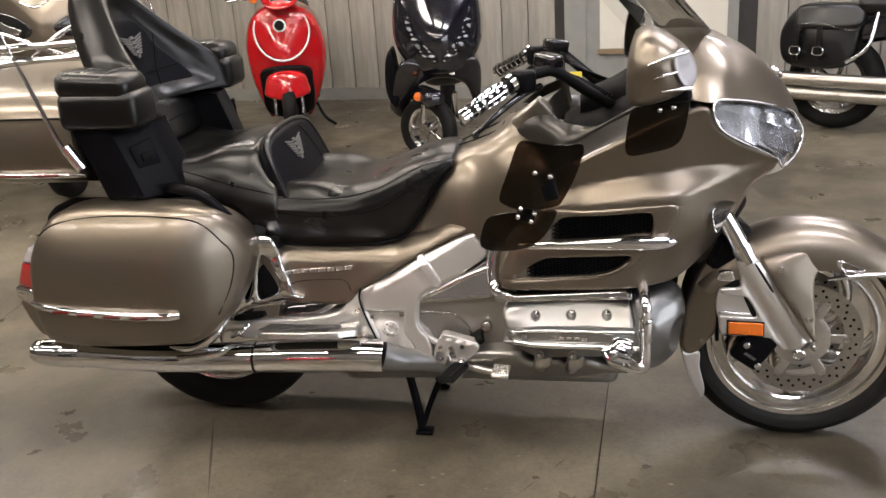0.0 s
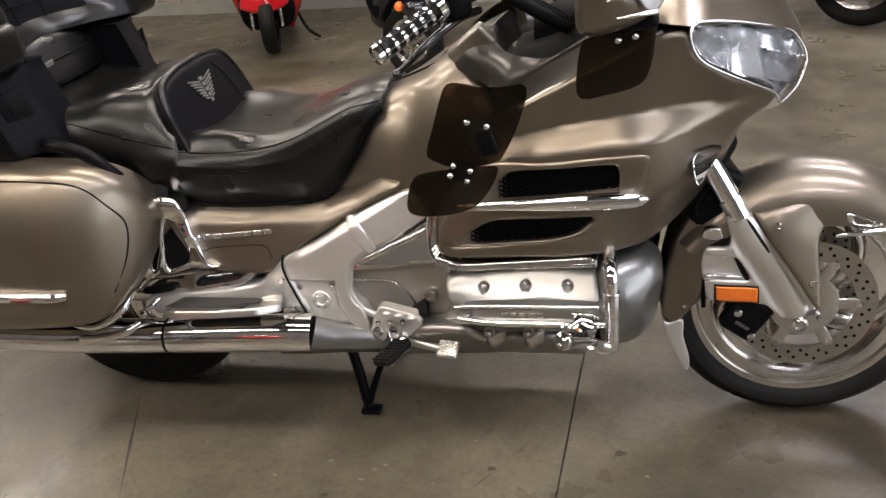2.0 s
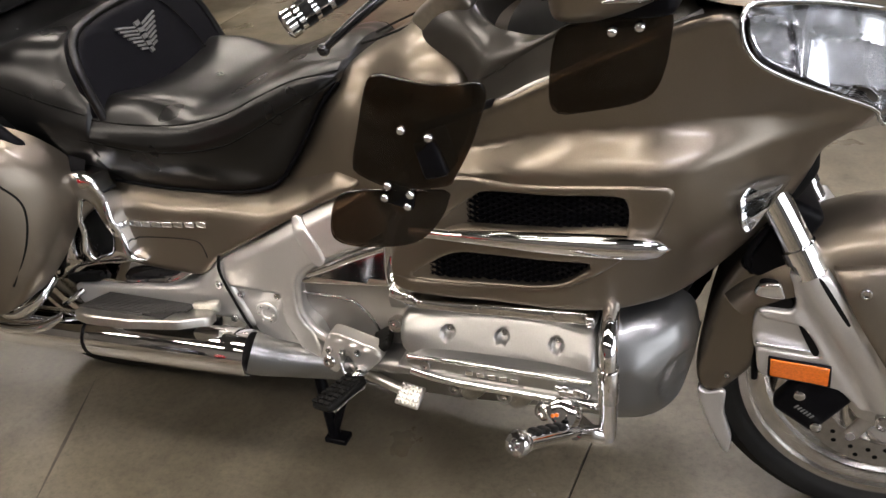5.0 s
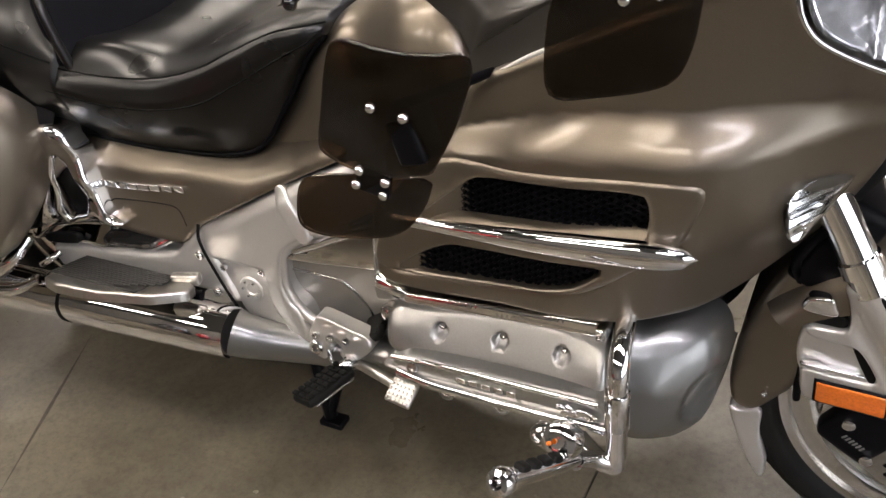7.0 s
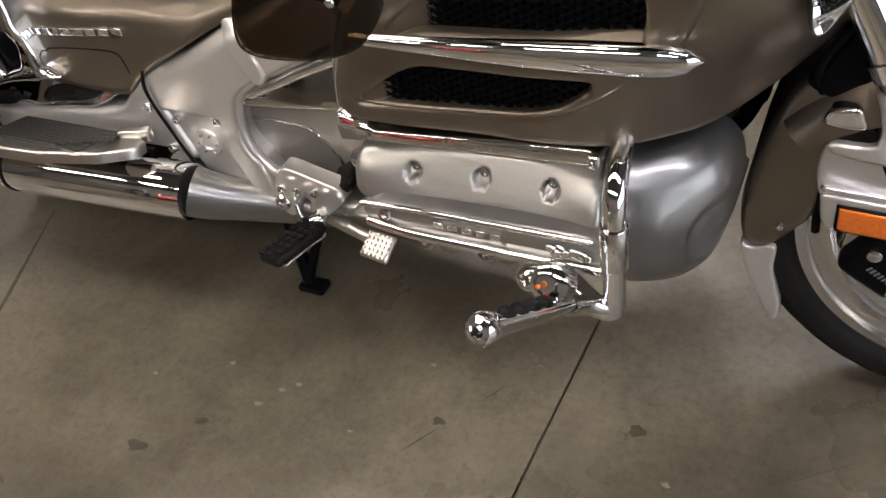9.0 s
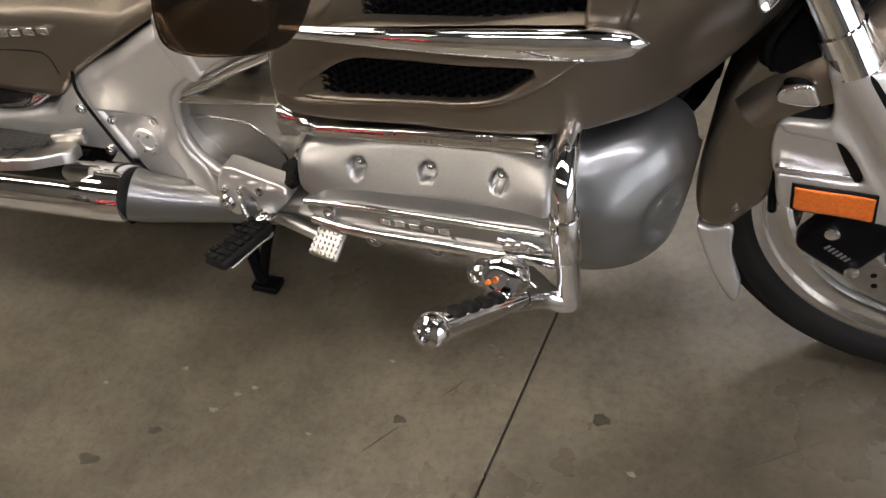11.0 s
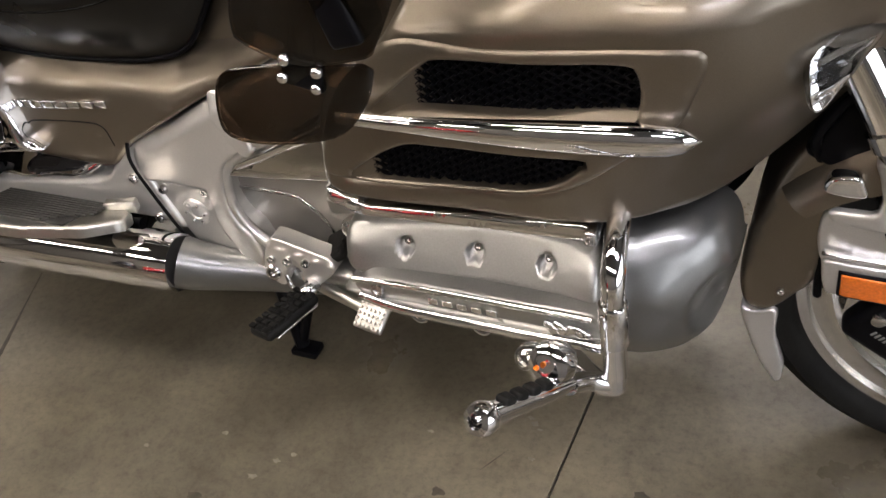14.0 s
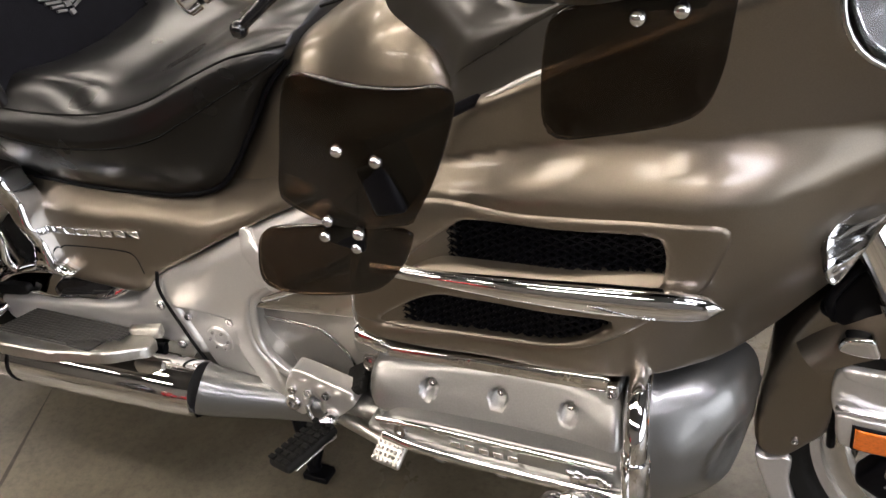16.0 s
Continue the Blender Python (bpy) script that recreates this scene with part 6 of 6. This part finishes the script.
# ---- along the far wall ----
def small_wheel(parent, c, r, w, yaw, mat=RUBBER):
    m = pose(*c, 90, 0, 0) if not yaw else Matrix.Translation(c) @ pose(0, 0, 0, 0, 0, yaw) @ pose(0, 0, 0, 90)
    wh = new("wheel")
    wh.parent = parent
    h = w / 2
    lathe("tyre", [(r * .66, -h * .8), (r * .8, -h), (r * .95, -h * .75), (r, 0), (r * .95, h * .75), (r * .8, h), (r * .66, h * .8)], RUBBER, wh, 40, "", m, closed=True, crease=70)
    lathe("rim", [(r * .68, -h * .6), (r * .56, -h * .4), (r * .56, h * .4), (r * .68, h * .6)], mat, wh, 40, "", m, closed=True)
    for k in range(5):
        a = 2 * math.pi * k / 5
        tube("spoke", [m @ Vector((.03 * math.cos(a), .03 * math.sin(a), 0)), m @ Vector((r * .6 * math.cos(a), r * .6 * math.sin(a), 0))], .014, mat, wh, 8, smooth_path=1)
    lathe("hub", [(.035, -h), (.035, h)], mat, wh, 16, "", m)
    return wh


def red_scooter():
    s = thing("motor_scooter", "glossy red retro scooter with a white outline", "scooter")
    cx, y = -1.165, 4.0
    R = lambda pts: [(cx + a, b) for a, b in pts]
    panel("leg_shield", R([(-.10, .93), (-.22, .84), (-.275, .68), (-.275, .54), (-.245, .36), (-.17, .14), (-.13, .12), (0, .2), (.12, .12), (.16, .14), (.25, .34), (.295, .52), (.29, .68), (.23, .84), (.1, .93)]),
          [(cx, .6, y - .10), (cx - .26, .6, y + .06), (cx + .28, .6, y + .06), (cx, .9, y), (cx, .2, y + .05)], RED_PAINT, s, .35, .06, .07, step=.03)
    panel("front_guard", R([(-.125, .46), (-.155, .38), (-.15, .32), (0, .29), (.15, .32), (.155, .38), (.125, .46), (0, .49)]), [(cx, .4, y - .25), (cx - .15, .4, y - .16), (cx + .15, .4, y - .16), (cx, .48, y - .20)], RED_PAINT, s, .2, .03, .04, step=.02)
    panel("wheel_well", R([(-.165, .49), (-.185, .40), (-.15, .16), (.15, .16), (.185, .40), (.165, .49), (0, .52)]), [(cx, .4, y - .118), (cx - .2, .4, y - .035), (cx + .2, .4, y - .035), (cx, .2, y - .02)], BLACK, s, .05, .02, step=.03)
    ring = [(cx + .195 * math.sin(a), y - .112 + .09 * abs(math.sin(a)) ** 2, .755 - .20 * math.cos(a)) for a in np.linspace(-2.0, 2.0, 15)]
    tube("white_outline", ring, .007, WHITE_TRIM, s, 8)
    lathe("badge", [(.045, 0), (.045, .012), (.034, .014), (0, .014)], WHITE_TRIM, s, 24, "round white and black badge", along((cx - .005, y - .105, .80), (0, -1, .1)))
    lathe("badge_centre", [(.034, .004), (.034, .019), (0, .019)], BLACK, s, 24, "", along((cx - .005, y - .105, .80), (0, -1, .1)))
    tube("steering_column", [(cx + .02, y + .03, .90), (cx + .02, y + .08, 1.02)], .06, RED_PAINT, s, 14, smooth_path=1)
    panel("handlebar_cowl", R([(-.13, 1.0), (-.09, .93), (0, .91), (.11, .93), (.15, 1.0), (.1, 1.1), (-.08, 1.1)]), [(cx, 1.0, y - .02), (cx - .12, 1.0, y + .05), (cx + .14, 1.0, y + .05)], RED_PAINT, s, .15, .03, .04, step=.02)
    lathe("headlight", [(.075, -.02), (.085, 0), (.08, .02), (.05, .035), (0, .04)], CHROME, s, 28, "round chrome headlight", along((cx + .02, y - .04, .985), (0, -1, 0)))
    for k in (-1, 1):
        tube("handlebar", [(cx + k * .1, y + .06, 1.0), (cx + k * .38, y + .10, .99)], .014, CHROME, s, 10, smooth_path=1)
        lathe("turn_signal", [(.03, 0), (.028, .02), (0, .03)], AMBER, s, 16, "", along((cx + k * .17, y - .02, .985), (0, -1, 0)))
        tube("brake_lever", [(cx + k * .2, y + .04, .985), (cx + k * .36, y + .03, .975)], .007, CHROME, s, 8, smooth_path=1)
        tube("fork_leg", [(cx + k * .095, y - .10, .36), (cx + k * .095, y - .14, .18)], .014, CHROME_SATIN, s, 10, smooth_path=1)
    small_wheel(s, (cx + .01, y - .12, .205), .205, .10, 90)
    rounded_box("rear_body", (.36, .75, .38), RED_PAINT, s, .12, pose(cx + .03, y + .75, .62))
    rounded_box("seat", (.30, .62, .10), PLASTIC, s, .04, pose(cx + .03, y + .78, .85))
    rounded_box("floorboard", (.40, .5, .10), PLASTIC, s, .03, pose(cx + .02, y + .35, .28))
    small_wheel(s, (cx + .03, y + 1.0, .165), .165, .11, 90)
    tube("side_stand", [(cx + .18, y + .25, .2), (cx + .24, y + .2, .08), (cx + .32, y + .16, .02)], .012, PLASTIC, s, 8)
    s.matrix_world = pose(cx, y, 0, 0, 0, 17) @ pose(-cx, -y, 0)
    copy_thing(s, pose(-.75, -3.35, 0, 0, 0, 172) @ pose(-cx, -y, 0))


def black_scooter():
    s = thing("motor_scooter", "glossy black scooter with twin clear headlights", "scooter")
    cx, y = .125, 3.22
    R = lambda pts: [(cx + a, b) for a, b in pts]
    FY = [(cx, .75, y - .18), (cx - .26, .75, y), (cx + .26, .75, y), (cx, 1.05, y - .02), (cx, .5, y - .08)]
    panel("front_fairing", R([(-.23, 1.12), (-.275, .95), (-.285, .75), (-.22, .62), (-.13, .55), (0, .53), (.13, .55), (.21, .62), (.265, .75), (.26, .95), (.22, 1.12), (0, 1.18)]), FY, BLACK_PAINT, s, .4, .05, .06, step=.025)
    for k in (-1, 1):
        panel("headlight", R([(-.205 * k, .93), (-.20 * k, .80), (-.14 * k, .68), (-.05 * k, .612), (-.005 * k, .62), (-.04 * k, .68), (-.105 * k, .74), (-.15 * k, .82)]), [(a, b, c - .012) for a, b, c in FY], LENS, s, .03, .01, step=.012, label="long clear headlight")
        panel("reflector", R([(-.195 * k, .90), (-.19 * k, .80), (-.135 * k, .69), (-.05 * k, .625), (-.02 * k, .63), (-.05 * k, .685), (-.11 * k, .745), (-.15 * k, .82)]), [(a, b, c - .004) for a, b, c in FY], BRIGHT, s, .02, .004, step=.006, shape=lambda x, z: .010 * np.sin(x * 120 + z * 60) + .008 * np.sin(z * 190) + .5 * np.mod(z, .05))
        tube("fork_leg", [(cx - .13 + .0 * k + (.02 if k < 0 else .2), y - .06, .42), (cx - .13 + (.0 if k < 0 else .2), y - .02, .22)], .02, CHROME_SATIN, s, 10, smooth_path=1)
    panel("side_wing", R([(-.30, .68), (-.345, .62), (-.355, .45), (-.33, .36), (-.29, .33), (-.27, .45)]), y + .03, PLASTIC, s, .2, .02, step=.02)
    panel("under_cowl", R([(-.23, .62), (-.32, .42), (-.34, .30), (-.25, .24), (-.16, .45), (0, .50), (.14, .45), (.2, .30), (.24, .40), (.22, .62), (0, .58)]), [(cx, .55, y - .05), (cx - .3, .3, y + .1), (cx + .22, .35, y + .1)], BLACK_PAINT, s, .3, .03, step=.025)
    lathe("turn_signal", [(.028, 0), (.026, .02), (0, .03)], AMBER, s, 16, "", along((cx - .15, y - .08, .41), (0, -1, 0)))
    rounded_box("windscreen", (.34, .02, .34), PLASTIC_GLOSS, s, .008, pose(cx, y - .02, 1.24, -18))
    for k in (-1, 1):
        tube("handlebar", [(cx + k * .1, y + .12, 1.1), (cx + k * .34, y + .16, 1.08)], .014, PLASTIC, s, 10, smooth_path=1)
    small_wheel(s, (cx - .10, y - .02, .195), .205, .10, 146, CHROME_SATIN)
    rounded_box("mudguard", (.13, .34, .10), BLACK_PAINT, s, .04, pose(cx - .10, y - .02, .40, 0, 0, 22))
    rounded_box("rear_body", (.36, 1.0, .42), BLACK_PAINT, s, .12, pose(cx, y + .9, .58))
    rounded_box("seat", (.32, .8, .12), PLASTIC, s, .05, pose(cx, y + .95, .84))
    small_wheel(s, (cx, y + 1.25, .195), .195, .11, 90)
    s.matrix_world = pose(cx, y, 0, 0, 0, 9) @ pose(-cx, -y, 0)
    copy_thing(s, pose(-1.75, -3.25, 0, 0, 0, 165) @ pose(-cx, -y, 0))


def cruiser():
    s = thing("cruiser_motorcycle", "black cruiser motorcycle with studded leather saddlebags and chrome pipes", "motorcycle")
    M = pose(2.50, 3.72, 0, 0, 0, -28)      # its own x axis points ahead
    f = lambda x, y, z: tuple(M @ Vector((x, y, z)))
    small_wheel(s, f(0, .12, .30), .30, .15, -28, CHROME_SATIN)
    bag = panel("saddlebag", [(-.32, .50), (-.33, .62), (-.27, .73), (-.18, .78), (.08, .775), (.17, .74), (.16, .62), (.13, .46), (.05, .41), (-.15, .40), (-.27, .43)], [(-.1, .6, -.07), (-.3, .6, -.02), (.15, .6, -.02), (-.1, .75, -.03)], LEATHER, s, .16, .03, .04, m=M, step=.02, label="black leather saddlebag with silver studs")
    panel("flap", [(-.20, .785), (-.21, .70), (-.17, .66), (.09, .655), (.17, .68), (.175, .755), (.08, .79)], [(-.1, .7, -.085), (-.3, .7, -.05), (.15, .7, -.04), (-.1, .78, -.05)], LEATHER, bag, .1, .02, m=M, step=.02)
    for k in range(22):
        x = -.20 + k * .017
        lathe("stud", [(.006, 0), (.004, .004), (0, .005)], CHROME, bag, 8, "", along(f(x, -.088 + .03 * max(0, (x - .05) * 4), .668 + .02 * math.sin(k * .25)), M.to_3x3() @ Vector((0, -1, 0))))
    for x in (-.2, -.06):
        rounded_box("strap", (.035, .012, .22), LEATHER, bag, .004, M @ pose(x, -.088, .57))
        tube("buckle", [f(x - .025, -.10, .54), f(x + .025, -.10, .54), f(x + .025, -.10, .50), f(x - .025, -.10, .50)], .004, CHROME, bag, 6, closed=True)
    for dz, dy in ((.0, 0), (-.09, .01)):
        tube("exhaust_pipe", [f(-.30, -.06 + dy, .34 + dz), f(.3, -.06 + dy, .33 + dz), f(.9, -.05 + dy, .33 + dz), f(1.3, -.04, .42)], .042, DISC, s, 18)
    rounded_box("rear_fender", (.75, .2, .26), BLACK_PAINT, s, .09, M @ pose(.05, .12, .66, 0, -8, 0))
    rounded_box("seat", (.6, .28, .12), LEATHER, s, .05, M @ pose(.42, .12, .78))
    rounded_box("tank", (.55, .30, .26), BLACK_PAINT, s, .1, M @ pose(.95, .12, .86))
    rounded_box("engine", (.42, .3, .42), CHROME_SATIN, s, .06, M @ pose(.70, .12, .48))
    for k in range(6):
        rounded_box("cooling_fin", (.24, .34, .012), CHROME, s, .004, M @ pose(.70, .12, .50 + k * .03))
    lathe("air_cleaner", [(.09, 0), (.09, .05), (.07, .07), (0, .075)], CHROME, s, 24, "", along(f(.7, -.03, .6), M.to_3x3() @ Vector((0, -1, 0))))
    tube("chrome_rail", [f(.10, -.06, .45), f(.22, -.06, .55), f(.25, 0, .75)], .012, CHROME, s, 10)
    small_wheel(s, f(1.6, .12, .30), .30, .12, -28, CHROME_SATIN)
    for k in (-1, 1):
        tube("fork", [f(1.6, .12 + k * .1, .3), f(1.3, .12 + k * .1, 1.0)], .025, CHROME, s, 10, smooth_path=1)


def parked_tourer():
    s = thing("parked_motorcycle", "second bronze touring motorcycle with chrome engine bars", "motorcycle")
    cx, y = -2.05, 2.62
    R = lambda pts: [(cx + a, b) for a, b in pts]
    FY = [(cx, 1.0, y - .2), (cx - .35, 1.0, y), (cx + .35, 1.0, y), (cx, 1.25, y - .05), (cx, .8, y - .1)]
    panel("fairing", R([(-.38, 1.10), (-.36, .92), (-.25, .80), (-.1, .74), (.1, .74), (.25, .80), (.36, .92), (.38, 1.10), (.25, 1.30), (0, 1.36), (-.25, 1.30)]), FY, PAINT, s, .3, .06, .07, step=.03)
    for k in (-1, 1):
        panel("headlight", R([(.06 * k, .98), (.12 * k, 1.03), (.25 * k, 1.07), (.33 * k, 1.06), (.30 * k, .96), (.2 * k, .92), (.1 * k, .93)]), [(a, b, c - .012) for a, b, c in FY], PLASTIC_GLOSS, s, .03, .012, step=.02, label="dark glass headlight")
        panel("chrome_bowl", R([(.13 * k, .97), (.22 * k, 1.0), (.28 * k, 1.02), (.27 * k, .97), (.2 * k, .94)]), [(a, b, c - .02) for a, b, c in FY], CHROME, s, .02, .008, step=.015)
        tube("chrome_bar", [(cx + k * .05, y - .32, .80), (cx + k * .30, y - .30, .86), (cx + k * .42, y - .2, .80), (cx + k * .40, y - .1, .60)], .018, CHROME, s, 12)
        tube("fork", [(cx + k * .1, y - .25, .3), (cx + k * .1, y - .12, .75)], .03, CHROME, s, 12, smooth_path=1)
        tube("lamp_bar", [(cx + k * .12, y - .34, .74), (cx + k * .38, y - .30, .73)], .014, CHROME, s, 10, smooth_path=1)
        lathe("driving_lamp", [(.05, -.03), (.055, .01), (.04, .02), (0, .022)], CHROME, s, 20, "", along((cx + k * .40, y - .30, .70), (0, -1, 0)))
    for k, (xa, za, xb, zb, yy, r) in enumerate(((-.42, .88, .40, .90, -.36, .022), (-.42, .80, .42, .82, -.34, .026), (-.40, .70, .40, .72, -.33, .020), (-.44, .60, .36, .62, -.30, .030), (-.30, 1.02, .34, .74, -.30, .014), (.30, 1.04, -.20, .72, -.32, .014))):
        tube("chrome_rail", [(cx + xa, y + yy, za), (cx + (xa + xb) / 2, y + yy - .05, (za + zb) / 2 + .015), (cx + xb, y + yy, zb)], r, CHROME, s, 12)
    for k in (-1, 1):
        rounded_box("engine_cover", (.20, .30, .20), CHROME_SATIN, s, .05, pose(cx + k * .34, y + .05, .48))
        lathe("horn", [(.02, -.03), (.045, 0), (.05, .015), (.03, .02), (0, .01)], CHROME, s, 20, "", along((cx + k * .24, y - .36, .66), (.1 * k, -1, 0)))
    tube("chrome_badge", [(cx - .08, y - .22, 1.13), (cx, y - .23, 1.10), (cx + .08, y - .22, 1.13)], [.004, .012, .004], CHROME, s, 8)
    panel("front_fender", R([(-.1, .72), (-.12, .5), (-.09, .35), (.09, .35), (.12, .5), (.1, .72)]), [(cx, .6, y - .42), (cx - .1, .6, y - .38), (cx + .1, .6, y - .38)], PAINT, s, .3, .04, .05, step=.03)
    small_wheel(s, (cx, y - .2, .31), .31, .13, 90, ALU)
    rounded_box("body", (.5, 1.6, .5), PAINT, s, .15, pose(cx, y + .95, .62))
    rounded_box("seat", (.36, .9, .14), LEATHER, s, .06, pose(cx, y + 1.0, .88))
    small_wheel(s, (cx, y + 1.55, .31), .31, .17, 90, ALU)
    s.matrix_world = pose(cx, y, .06, 0, 0, 14) @ pose(-cx, -y, -.06)


red_scooter()
black_scooter()
cruiser()
parked_tourer()

# window frame in the wall, baseboard, boards
door = tagged(new("door_1"), "cream panelled door in a grey frame", "door", "", "structure")
for x, w in ((.865, .17), (2.07, .08)):
    block("door_frame", (w, .05, H), TRIM_PAINT, door, WALL @ pose(x, -.004, H / 2))
block("door_leaf", (1.09, .03, H - .02), TRIM_PAINT, door, WALL @ pose(1.49, .008, H / 2))
block("door_panel", (.97, .03, 2.2), DOOR_PAINT, door, WALL @ pose(1.545, -.004, .385 + 1.1))
block("door_rail", (1.0, .05, .035), WOOD_SILL, door, WALL @ pose(1.545, -.008, .362))
baseboard = tagged(new("baseboard"), "grey painted baseboard along the boarded wall", "baseboard", "", "structure")
block("baseboard_length", (7.4, .03, .10), TRIM_PAINT, baseboard, WALL @ pose(-2.93, -.005, .05))
block("baseboard_length", (5.5, .03, .10), TRIM_PAINT, baseboard, WALL @ pose(4.87, -.005, .05))
bm = bmesh.new()
bmesh.ops.create_cube(bm, size=1)
bmesh.ops.scale(bm, vec=(.2135, .02, H - .1), verts=bm.verts)
bmesh.ops.bevel(bm, geom=[e for e in bm.edges if abs(e.verts[0].co.z - e.verts[1].co.z) > 1], offset=.004, segments=1, affect="EDGES")
board = part("board", bm, BOARD, wall_north, "", False)
first = True
for k in range(-22, 31):
    x = -1.061 + .1105 + .2195 * k
    xw = x / math.cos(math.radians(YAW))
    if .70 < x < 2.16 and not (x < .72):
        continue
    ob = board if first else board.copy()
    if not first:
        scene.collection.objects.link(ob)
    ob.parent = wall_north
    ob.matrix_world = WALL @ pose(xw, .012, .10 + (H - .1) / 2)
    first = False
